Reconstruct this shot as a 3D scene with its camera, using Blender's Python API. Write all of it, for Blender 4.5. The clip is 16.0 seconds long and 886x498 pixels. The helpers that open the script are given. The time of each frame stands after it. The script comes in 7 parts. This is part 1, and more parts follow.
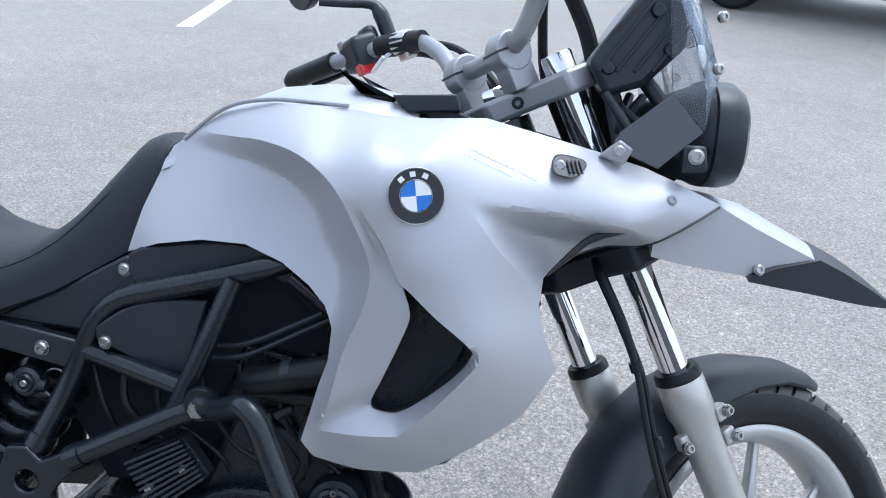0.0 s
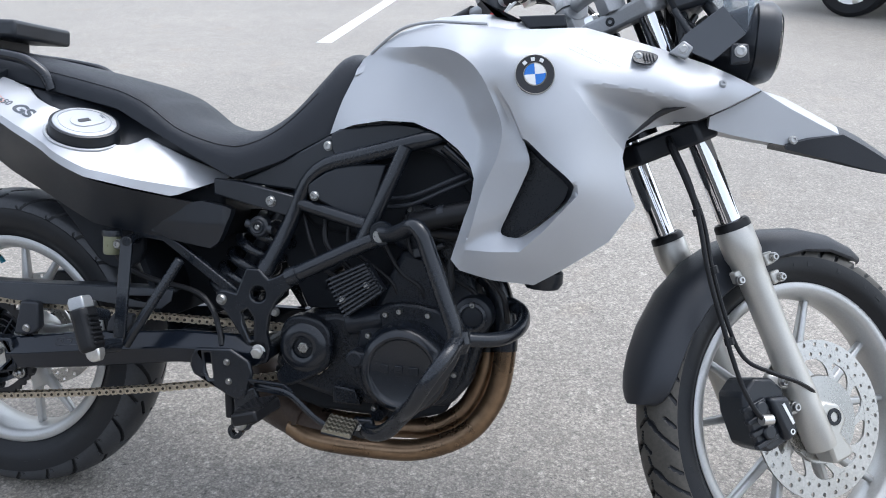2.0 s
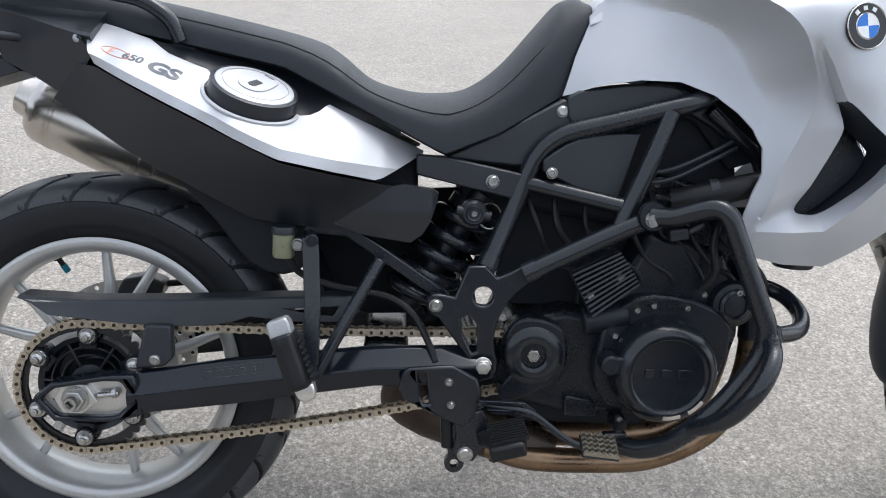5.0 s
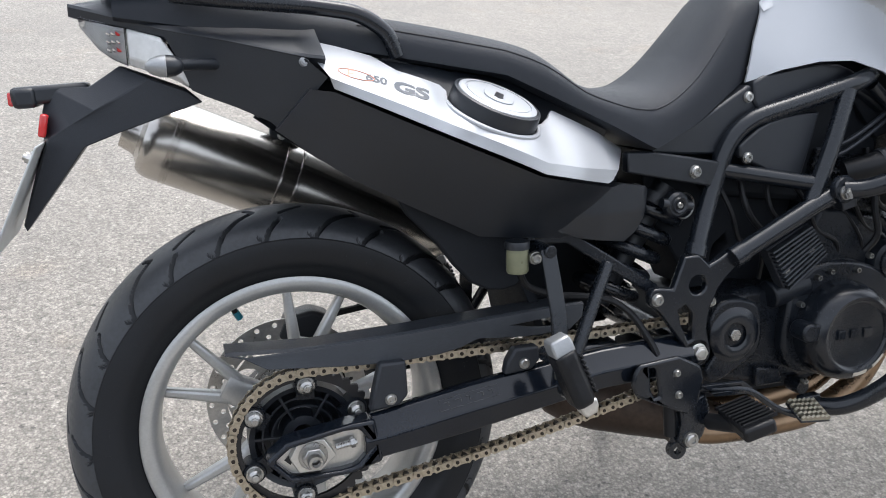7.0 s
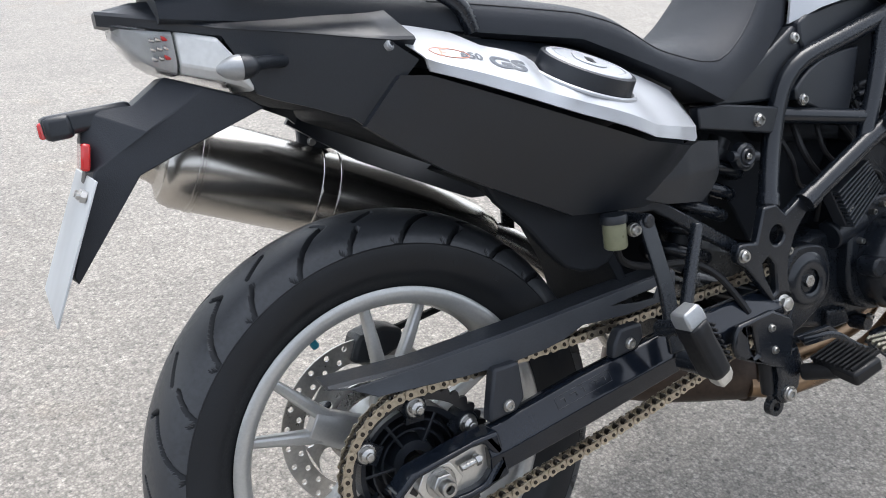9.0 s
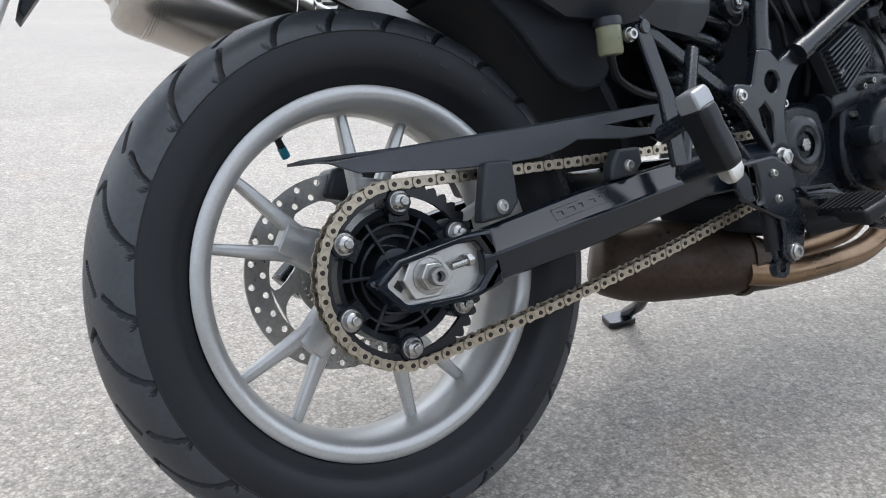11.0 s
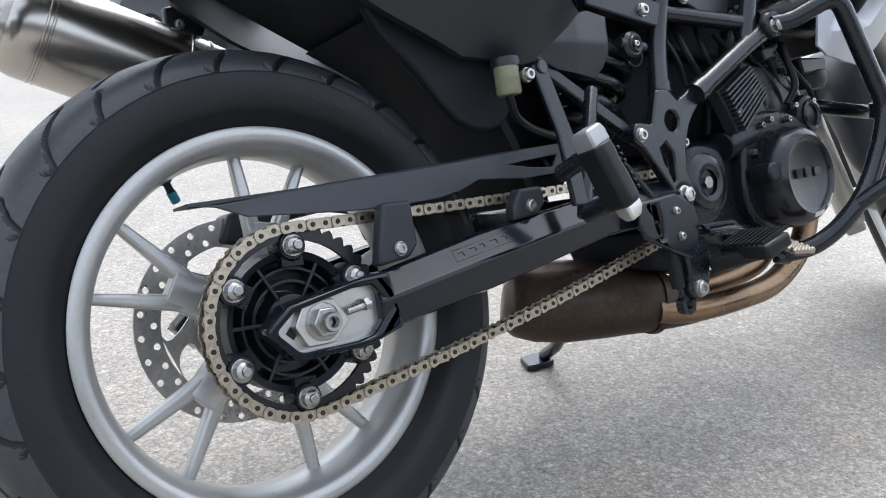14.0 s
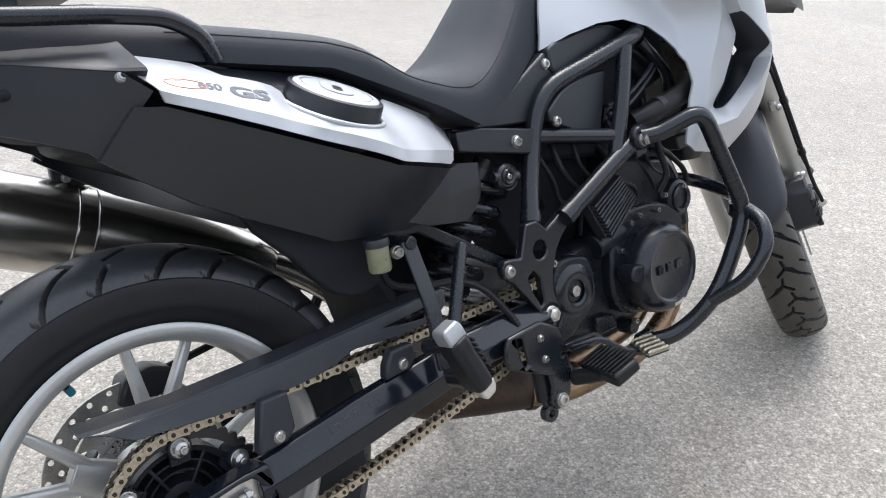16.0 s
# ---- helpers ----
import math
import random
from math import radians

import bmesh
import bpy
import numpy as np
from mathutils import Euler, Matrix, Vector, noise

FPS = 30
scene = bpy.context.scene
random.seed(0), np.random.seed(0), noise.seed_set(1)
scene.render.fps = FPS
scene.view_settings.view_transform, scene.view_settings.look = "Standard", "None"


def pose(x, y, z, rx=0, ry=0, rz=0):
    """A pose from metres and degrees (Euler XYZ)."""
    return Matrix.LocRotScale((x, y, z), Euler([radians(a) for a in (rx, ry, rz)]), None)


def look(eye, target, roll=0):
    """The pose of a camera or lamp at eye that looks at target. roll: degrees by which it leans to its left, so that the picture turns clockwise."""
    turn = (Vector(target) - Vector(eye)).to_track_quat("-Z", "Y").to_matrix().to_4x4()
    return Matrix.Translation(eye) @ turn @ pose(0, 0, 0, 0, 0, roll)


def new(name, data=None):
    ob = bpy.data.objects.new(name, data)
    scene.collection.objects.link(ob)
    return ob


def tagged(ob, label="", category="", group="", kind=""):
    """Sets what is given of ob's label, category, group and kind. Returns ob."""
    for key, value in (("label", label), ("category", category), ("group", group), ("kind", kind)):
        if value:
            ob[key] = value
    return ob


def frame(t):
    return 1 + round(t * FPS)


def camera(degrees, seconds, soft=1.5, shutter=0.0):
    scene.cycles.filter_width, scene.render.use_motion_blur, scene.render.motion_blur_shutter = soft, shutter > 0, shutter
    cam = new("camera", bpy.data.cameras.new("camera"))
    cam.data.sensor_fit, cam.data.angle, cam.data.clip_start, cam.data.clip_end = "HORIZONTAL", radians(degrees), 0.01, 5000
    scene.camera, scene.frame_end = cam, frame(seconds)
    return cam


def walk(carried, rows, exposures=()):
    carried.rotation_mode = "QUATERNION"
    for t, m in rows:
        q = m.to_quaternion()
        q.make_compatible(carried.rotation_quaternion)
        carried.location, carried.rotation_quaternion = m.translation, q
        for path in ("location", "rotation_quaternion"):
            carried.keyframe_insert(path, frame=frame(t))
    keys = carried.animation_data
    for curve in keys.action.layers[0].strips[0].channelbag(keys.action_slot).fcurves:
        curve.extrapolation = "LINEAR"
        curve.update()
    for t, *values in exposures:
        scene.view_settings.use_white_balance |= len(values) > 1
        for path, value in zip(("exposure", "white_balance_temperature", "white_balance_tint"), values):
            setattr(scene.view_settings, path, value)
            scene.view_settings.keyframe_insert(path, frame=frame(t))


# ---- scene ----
cam = camera(55.3, 16.0, soft=1.0)
METRES = 3.416
ROWS = [
    (0.0, 0.0, 0.0, 0.0, 0.0, 0.0, -0.0),
    (0.5, 0.0027, -0.0434, -0.0253, 3.16, 0.39, 1.05),
    (1.0, -0.0075, -0.0905, -0.0552, 4.83, 1.11, 1.66),
    (1.5, -0.0086, -0.1147, -0.07, 6.15, 1.39, 0.6),
    (2.0, 0.0032, -0.1195, -0.0774, 7.79, 1.98, -0.84),
    (2.5, -0.0023, -0.119, -0.0838, 9.26, 1.46, -1.09),
    (3.0, -0.044, -0.1104, -0.0814, 6.66, 0.57, 0.35),
    (3.5, -0.0881, -0.0976, -0.0781, 2.48, -0.21, 0.03),
    (4.0, -0.1267, -0.0752, -0.0715, 0.05, -0.89, 0.22),
    (6.5, -0.3516, -0.0127, -0.0301, -17.94, -4.2, 6.52),
    (7.0, -0.3886, 0.0046, -0.0211, -20.66, -5.2, 8.34),
    (7.5, -0.4283, 0.0117, -0.0118, -24.34, -6.44, 11.35),
    (8.0, -0.4572, 0.0284, -0.007, -28.29, -7.54, 14.13),
    (8.5, -0.4609, 0.0517, -0.0035, -30.12, -8.19, 15.79),
    (9.0, -0.4526, 0.067, -0.0092, -30.17, -7.13, 16.03),
    (9.5, -0.4543, 0.0813, -0.0404, -30.67, -4.77, 16.15),
    (10.0, -0.4629, 0.0989, -0.0819, -31.89, -2.3, 16.2),
    (12.5, -0.4866, 0.1066, -0.1375, -34.67, 2.8, 15.92),
    (13.0, -0.4806, 0.108, -0.1364, -35.45, 2.52, 16.1),
    (13.5, -0.4738, 0.1081, -0.1335, -36.35, 2.63, 16.67),
    (14.0, -0.4645, 0.1087, -0.1278, -37.79, 3.01, 17.51),
    (14.5, -0.4523, 0.1077, -0.12, -39.59, 4.02, 18.31),
    (15.0, -0.44, 0.1024, -0.1091, -41.06, 3.87, 18.8),
    (15.5, -0.432, 0.0833, -0.0699, -41.97, -2.38, 18.5),
    (16.0, -0.4307, 0.0488, -0.0181, -41.71, -8.63, 17.83),
]
START = pose(1.1725, -0.8171, 1.2869, -25.8122, -2.6837, 4.6845)
walk(cam, [(t, START @ pose(METRES * x, METRES * y, METRES * z, 90 + pitch, roll, yaw)) for t, x, y, z, yaw, pitch, roll in ROWS],
     exposures=((0.0, 0.50, 5550, 10), (1.5, 0.54, 5870, 10), (3.5, 0.57, 6120, 10), (7.0, 0.66, 6350, 10), (10.0, 0.74, 6250, 10), (12.5, 0.70, 6200, 10), (13.5, 0.74, 6200, 10), (14.3, 0.92, 6150, 10), (16.0, 0.84, 6300, 10)))

# ---- light: bright high overcast ----
world = bpy.data.worlds.new("world")
scene.world = world
world.use_nodes = True
wn = world.node_tree
sky = wn.nodes.new("ShaderNodeTexSky")
sky.sky_type, sky.sun_disc = "NISHITA", False
sky.sun_elevation, sky.sun_rotation = radians(67), radians(40)
sky.dust_density, sky.air_density = 3.0, 1.2
soften = wn.nodes.new("ShaderNodeHueSaturation")
soften.inputs["Saturation"].default_value = 0.34
wn.links.new(sky.outputs["Color"], soften.inputs["Color"])
back = wn.nodes["Background"]
wn.links.new(soften.outputs["Color"], back.inputs["Color"])
back.inputs["Strength"].default_value = 0.245
sun = new("sun", bpy.data.lights.new("sun", "SUN"))
sun.data.energy, sun.data.angle, sun.data.color = 0.65, radians(32), (1.0, 0.965, 0.91)
sun.matrix_world = look((2.5, 2.1, 6.2), (0.8, 0.1, 0.0))

# ---- materials ----
def mat(name, color, rough=0.5, metal=0.0, grain=0.0, scale=60.0, bump=0.0, stain=0.0, coat=0.0, stretch=(1, 1, 1), bscale=None, spec=0.5):
    m = bpy.data.materials.new(name)
    m.use_nodes = True
    nt = m.node_tree
    p = nt.nodes["Principled BSDF"]
    p.inputs["Roughness"].default_value, p.inputs["Metallic"].default_value = rough, metal
    p.inputs["Coat Weight"].default_value = coat
    p.inputs["Specular IOR Level"].default_value = spec
    tex = nt.nodes.new("ShaderNodeTexCoord")
    mp = nt.nodes.new("ShaderNodeMapping")
    mp.inputs["Scale"].default_value = stretch
    nt.links.new(tex.outputs["Object"], mp.inputs["Vector"])
    fine = nt.nodes.new("ShaderNodeTexNoise")
    fine.inputs["Scale"].default_value, fine.inputs["Detail"].default_value = scale, 5
    big = nt.nodes.new("ShaderNodeTexNoise")
    big.inputs["Scale"].default_value, big.inputs["Detail"].default_value = 7, 3
    nt.links.new(mp.outputs["Vector"], fine.inputs["Vector"])
    nt.links.new(tex.outputs["Object"], big.inputs["Vector"])
    val = None
    for node, amount in ((fine, grain), (big, stain)):
        r = nt.nodes.new("ShaderNodeMapRange")
        r.inputs["From Min"].default_value, r.inputs["From Max"].default_value = 0.3, 0.7
        r.inputs["To Min"].default_value, r.inputs["To Max"].default_value = 1 - amount, 1 + amount
        nt.links.new(node.outputs["Fac"], r.inputs["Value"])
        if val is None:
            val = r.outputs["Result"]
        else:
            mu = nt.nodes.new("ShaderNodeMath")
            mu.operation = "MULTIPLY"
            nt.links.new(val, mu.inputs[0])
            nt.links.new(r.outputs["Result"], mu.inputs[1])
            val = mu.outputs[0]
    sc = nt.nodes.new("ShaderNodeVectorMath")
    sc.operation = "SCALE"
    sc.inputs[0].default_value = color
    nt.links.new(val, sc.inputs["Scale"])
    nt.links.new(sc.outputs[0], p.inputs["Base Color"])
    rr = nt.nodes.new("ShaderNodeMath")
    rr.operation = "MULTIPLY"
    rr.inputs[1].default_value = rough
    rr.use_clamp = True
    nt.links.new(val, rr.inputs[0])
    nt.links.new(rr.outputs[0], p.inputs["Roughness"])
    if bump:
        bt = fine
        if bscale:
            bt = nt.nodes.new("ShaderNodeTexNoise")
            bt.inputs["Scale"].default_value = bscale
            nt.links.new(mp.outputs["Vector"], bt.inputs["Vector"])
        b = nt.nodes.new("ShaderNodeBump")
        b.inputs["Strength"].default_value, b.inputs["Distance"].default_value = bump, 0.002
        nt.links.new(bt.outputs["Fac"], b.inputs["Height"])
        nt.links.new(b.outputs["Normal"], p.inputs["Normal"])
    return m


SILVER = mat("silver_paint", (0.448, 0.462, 0.484), 0.44, 0.40, grain=0.03, scale=900, stain=0.03, coat=0.05)
RIM = mat("wheel_silver_paint", (0.47, 0.472, 0.462), 0.33, 0.58, grain=0.05, scale=300, stain=0.10)
BLACK = mat("black_plastic", (0.0118, 0.0146, 0.0196), 0.38, spec=0.52, grain=0.12, scale=500, bump=0.12, bscale=900, stain=0.18)
MATTE = mat("dark_grey_plastic", (0.0195, 0.0225, 0.0285), 0.46, spec=0.42, grain=0.1, scale=400, bump=0.15, bscale=700, stain=0.2)
GUARD = mat("worn_grey_plastic", (0.029, 0.033, 0.0395), 0.40, spec=0.45, grain=0.12, scale=200, bump=0.1, bscale=600, stain=0.25, stretch=(1, 1, 4))
FRAME = mat("black_powder_coat", (0.0075, 0.0098, 0.0140), 0.25, spec=0.52, grain=0.1, scale=300, bump=0.06, bscale=900, stain=0.15)
ENGINE = mat("black_cast_metal", (0.0082, 0.0104, 0.0145), 0.30, 0.0, spec=0.34, grain=0.2, scale=350, bump=0.10, bscale=800, stain=0.3)
UNDER = mat("dull_black_plastic", (0.0130, 0.0150, 0.0185), 0.65, spec=0.16, grain=0.15, scale=300, bump=0.1, bscale=700, stain=0.25)
GLOSS = mat("gloss_black_paint", (0.0068, 0.0095, 0.0150), 0.13, spec=0.40, grain=0.1, scale=300, stain=0.15)
BOLTDARK = mat("dark_bolt_steel", (0.13, 0.13, 0.13), 0.35, 0.9, grain=0.1, scale=300)
RUBBER = mat("tyre_rubber", (0.0098, 0.0110, 0.0132), 0.48, spec=0.32, grain=0.15, scale=250, bump=0.1, bscale=500, stain=0.3)
DUSTY = mat("dusty_tread_rubber", (0.034, 0.037, 0.042), 0.44, spec=0.5, grain=0.2, scale=160, bump=0.1, bscale=500, stain=0.25)
DUSTY_BROWN = mat("brown_dusty_rubber", (0.062, 0.058, 0.050), 0.55, spec=0.35, grain=0.2, scale=160, bump=0.1, bscale=500, stain=0.25)
SEAT = mat("black_vinyl", (0.0150, 0.0180, 0.0240), 0.55, spec=0.36, grain=0.08, scale=700, bump=0.35, bscale=1400, stain=0.1)
CHROME = mat("chrome", (0.75, 0.75, 0.76), 0.06, 1.0)
STEEL = mat("steel", (0.42, 0.415, 0.40), 0.3, 1.0, grain=0.1, scale=300, stain=0.15)
ALU = mat("bare_aluminium", (0.62, 0.61, 0.58), 0.32, 0.9, grain=0.06, scale=300, stain=0.1)
BRUSHED = mat("brushed_stainless", (0.52, 0.495, 0.46), 0.24, 1.0, grain=0.025, scale=60, stain=0.03)
BRONZE = mat("heat_tinted_steel", (0.27, 0.182, 0.112), 0.36, 0.88, grain=0.15, scale=60, stain=0.35)
RUSTY = mat("rusty_steel", (0.058, 0.041, 0.031), 0.42, 0.5, grain=0.25, scale=120, stain=0.45, bump=0.1)
FORK = mat("fork_grey_paint", (0.50, 0.49, 0.455), 0.36, 0.6, grain=0.04, scale=400, stain=0.06)
CHAIN = mat("chain_plate", (0.44, 0.385, 0.30), 0.32, 0.85, grain=0.2, scale=220, stain=0.2)
CHAIN_DARK = mat("chain_roller", (0.05, 0.042, 0.035), 0.4, 0.7, grain=0.3, scale=200)
DISC = mat("brake_disc_steel", (0.50, 0.49, 0.47), 0.32, 0.95, grain=0.12, scale=200, stain=0.15)
BRASSY = mat("worn_brass_steel", (0.36, 0.335, 0.27), 0.42, 0.85, grain=0.15, scale=300)
GREYCAP = mat("cast_grey", (0.33, 0.34, 0.35), 0.38, 0.5, grain=0.05, scale=300)
PLATE = mat("plain_backing_grey", (0.07, 0.07, 0.069), 0.7, grain=0.1, scale=0.4, stain=0.1)
WHITE = mat("white_paint", (0.72, 0.73, 0.72), 0.35, grain=0.05, scale=80, stain=0.08)
BLUE = mat("blue_enamel", (0.02, 0.16, 0.55), 0.25)
INK = mat("black_enamel", (0.012, 0.012, 0.014), 0.3)
TEXTGREY = mat("grey_lettering", (0.06, 0.07, 0.085), 0.4)
REDLINE = mat("red_print", (0.62, 0.26, 0.18), 0.4)
RED = mat("red_reflector", (0.55, 0.03, 0.03), 0.18, coat=0.6)
TEAL = mat("teal_cap", (0.01, 0.16, 0.22), 0.35)
AMBERFLUID = mat("cloudy_plastic", (0.20, 0.205, 0.13), 0.3, grain=0.1, scale=80)
HOSE = mat("rubber_hose", (0.0095, 0.0100, 0.0115), 0.42, spec=0.28, grain=0.2, scale=200)
LINE = mat("road_paint", (0.62, 0.62, 0.60), 0.7, grain=0.15, scale=60, stain=0.15)
SHEET = mat("galvanised_sheet", (0.50, 0.52, 0.53), 0.5, 0.15, grain=0.05, scale=20, stain=0.12)
CARPAINT = mat("dark_car_paint", (0.015, 0.016, 0.018), 0.2, coat=0.5)
CONCRETE = mat("pale_concrete", (0.60, 0.58, 0.54), 0.8, grain=0.1, scale=40, stain=0.12, bump=0.2)
GRASS = mat("grass", (0.09, 0.13, 0.03), 0.7, grain=0.3, scale=30)
SCREENGREY = mat("smoked_acrylic", (0.05, 0.056, 0.066), 0.14, coat=0.3)


def glass(name, color, rough=0.02, ior=1.45):
    m = bpy.data.materials.new(name)
    m.use_nodes = True
    p = m.node_tree.nodes["Principled BSDF"]
    p.inputs["Base Color"].default_value = (*color, 1)
    p.inputs["Roughness"].default_value, p.inputs["IOR"].default_value = rough, ior
    p.inputs["Transmission Weight"].default_value = 1.0
    return m


LAMPWHITE = mat("pale_lamp_plastic", (0.58, 0.585, 0.58), 0.16, grain=0.06, scale=120, stain=0.10, coat=0.6)
CLEAR = glass("clear_lens", (0.92, 0.93, 0.94))
SMOKE = glass("smoked_screen", (0.62, 0.68, 0.74), 0.03)


def asphalt():
    m = bpy.data.materials.new("worn_asphalt")
    m.use_nodes = True
    nt = m.node_tree
    p = nt.nodes["Principled BSDF"]
    p.inputs["Roughness"].default_value = 0.70
    p.inputs["Specular IOR Level"].default_value = 0.7
    p.inputs["Sheen Weight"].default_value, p.inputs["Sheen Roughness"].default_value = 0.26, 0.45
    p.inputs["Sheen Tint"].default_value = (1.0, 0.94, 0.86, 1.0)
    tex = nt.nodes.new("ShaderNodeTexCoord")

    def vor(scale, feature="F1"):
        v = nt.nodes.new("ShaderNodeTexVoronoi")
        v.feature = feature
        v.inputs["Scale"].default_value = scale
        nt.links.new(tex.outputs["Object"], v.inputs["Vector"])
        return v

    def noi(scale, detail=4):
        n = nt.nodes.new("ShaderNodeTexNoise")
        n.inputs["Scale"].default_value, n.inputs["Detail"].default_value = scale, detail
        nt.links.new(tex.outputs["Object"], n.inputs["Vector"])
        return n

    def rng(sock, a, b, c, d):
        r = nt.nodes.new("ShaderNodeMapRange")
        for k, v in zip(("From Min", "From Max", "To Min", "To Max"), (a, b, c, d)):
            r.inputs[k].default_value = v
        nt.links.new(sock, r.inputs["Value"])
        return r.outputs["Result"]

    def mul(a, b):
        x = nt.nodes.new("ShaderNodeMath")
        x.operation = "MULTIPLY"
        nt.links.new(a, x.inputs[0])
        nt.links.new(b, x.inputs[1])
        return x.outputs[0]

    stones = vor(210)
    flakes = vor(115)
    fk = nt.nodes.new("ShaderNodeSeparateColor")
    nt.links.new(flakes.outputs["Color"], fk.inputs["Color"])
    flake_tone = rng(fk.outputs["Blue"], 0, 1, 0.80, 1.20)
    flake_gap = rng(flakes.outputs["Distance"], 0.45, 0.85, 1.0, 0.72)
    grey = nt.nodes.new("ShaderNodeSeparateColor")
    nt.links.new(stones.outputs["Color"], grey.inputs["Color"])
    stone_tone = rng(grey.outputs["Red"], 0, 1, 0.72, 1.25)
    pit = rng(stones.outputs["Distance"], 0.30, 0.72, 1.0, 0.66)
    coarse = vor(90)
    cg = nt.nodes.new("ShaderNodeSeparateColor")
    nt.links.new(coarse.outputs["Color"], cg.inputs["Color"])
    speck = rng(cg.outputs["Green"], 0.90, 0.99, 1.0, 1.35)
    patch = rng(noi(0.6, 6).outputs["Fac"], 0.3, 0.7, 0.90, 1.24)
    mid = mul(rng(noi(7, 6).outputs["Fac"], 0.3, 0.7, 0.91, 1.09), rng(noi(24, 5).outputs["Fac"], 0.3, 0.7, 0.92, 1.08))
    dark = rng(noi(2.3, 5).outputs["Fac"], 0.6, 0.75, 1.0, 0.86)
    grit = rng(noi(330, 3).outputs["Fac"], 0.3, 0.7, 0.86, 1.14)
    holes = rng(noi(85, 5).outputs["Fac"], 0.60, 0.69, 1.0, 0.38)
    v = mul(mul(mul(mul(mul(stone_tone, pit), mul(flake_tone, flake_gap)), mul(speck, patch)), mul(mid, dark)), mul(grit, holes))
    sc = nt.nodes.new("ShaderNodeVectorMath")
    sc.operation = "SCALE"
    sc.inputs[0].default_value = (0.258, 0.234, 0.201)
    nt.links.new(v, sc.inputs["Scale"])
    stain = nt.nodes.new("ShaderNodeMix")
    stain.data_type, stain.blend_type = "RGBA", "MULTIPLY"
    nt.links.new(rng(noi(3.1, 4).outputs["Fac"], 0.60, 0.76, 0.0, 0.38), stain.inputs["Factor"])
    nt.links.new(sc.outputs[0], stain.inputs["A"])
    stain.inputs["B"].default_value = (1.0, 0.80, 0.58, 1.0)
    nt.links.new(stain.outputs["Result"], p.inputs["Base Color"])
    b1 = nt.nodes.new("ShaderNodeBump")
    b1.inputs["Strength"].default_value, b1.inputs["Distance"].default_value = 0.35, 0.002
    nt.links.new(pit, b1.inputs["Height"])
    b2 = nt.nodes.new("ShaderNodeBump")
    b2.inputs["Strength"].default_value, b2.inputs["Distance"].default_value = 0.06, 0.003
    nt.links.new(coarse.outputs["Distance"], b2.inputs["Height"])
    nt.links.new(b1.outputs["Normal"], b2.inputs["Normal"])
    nt.links.new(b2.outputs["Normal"], p.inputs["Normal"])
    return m


ASPHALT = asphalt()


from mathutils.geometry import delaunay_2d_cdt


# ---- mesh helpers; the motorcycle's own axes: x ahead, y to its left, z up its middle plane ----
def V(*a):
    return Vector(a)


def part(name, bm, material, parent=None, label="", m=None, bevel=0.0, angle=35, segs=2, flat=False):
    if m is not None:
        bm.transform(m)
    bmesh.ops.recalc_face_normals(bm, faces=bm.faces)
    me = bpy.data.meshes.new(name)
    bm.to_mesh(me)
    bm.free()
    me.materials.append(material)
    if not flat:
        me.shade_smooth()
        me.set_sharp_from_angle(angle=radians(angle))
    ob = new(name, me)
    if parent is not None:
        ob.parent = parent
    if bevel:
        mod = ob.modifiers.new("bevel", "BEVEL")
        mod.width, mod.segments, mod.limit_method, mod.angle_limit = bevel, segs, "ANGLE", radians(30)
        mod.use_clamp_overlap = True
    return tagged(ob, label)


def shared(name, me, parent, m):
    ob = new(name, me)
    ob.parent = parent
    ob.matrix_basis = m
    return ob


def join(*bms):
    out = bms[0]
    for other in bms[1:]:
        me = bpy.data.meshes.new("tmp")
        other.to_mesh(me)
        other.free()
        out.from_mesh(me)
        bpy.data.meshes.remove(me)
    return out


def mirrored(bm):
    c = bm.copy()
    bmesh.ops.scale(c, vec=(1, -1, 1), verts=c.verts)
    bmesh.ops.reverse_faces(c, faces=c.faces)
    return c


def rings(sections, close=True, cap=True, loop=False):
    """A skin over sections with equally many points."""
    bm = bmesh.new()
    vs = [[bm.verts.new(p) for p in s] for s in sections]
    n = len(vs[0])
    pairs = list(zip(vs, vs[1:])) + ([(vs[-1], vs[0])] if loop else [])
    for a, b in pairs:
        for i in range(n if close else n - 1):
            j = (i + 1) % n
            bm.faces.new((a[i], a[j], b[j], b[i]))
    if cap and close and not loop:
        bm.faces.new(vs[0][::-1])
        bm.faces.new(vs[-1])
    return bm


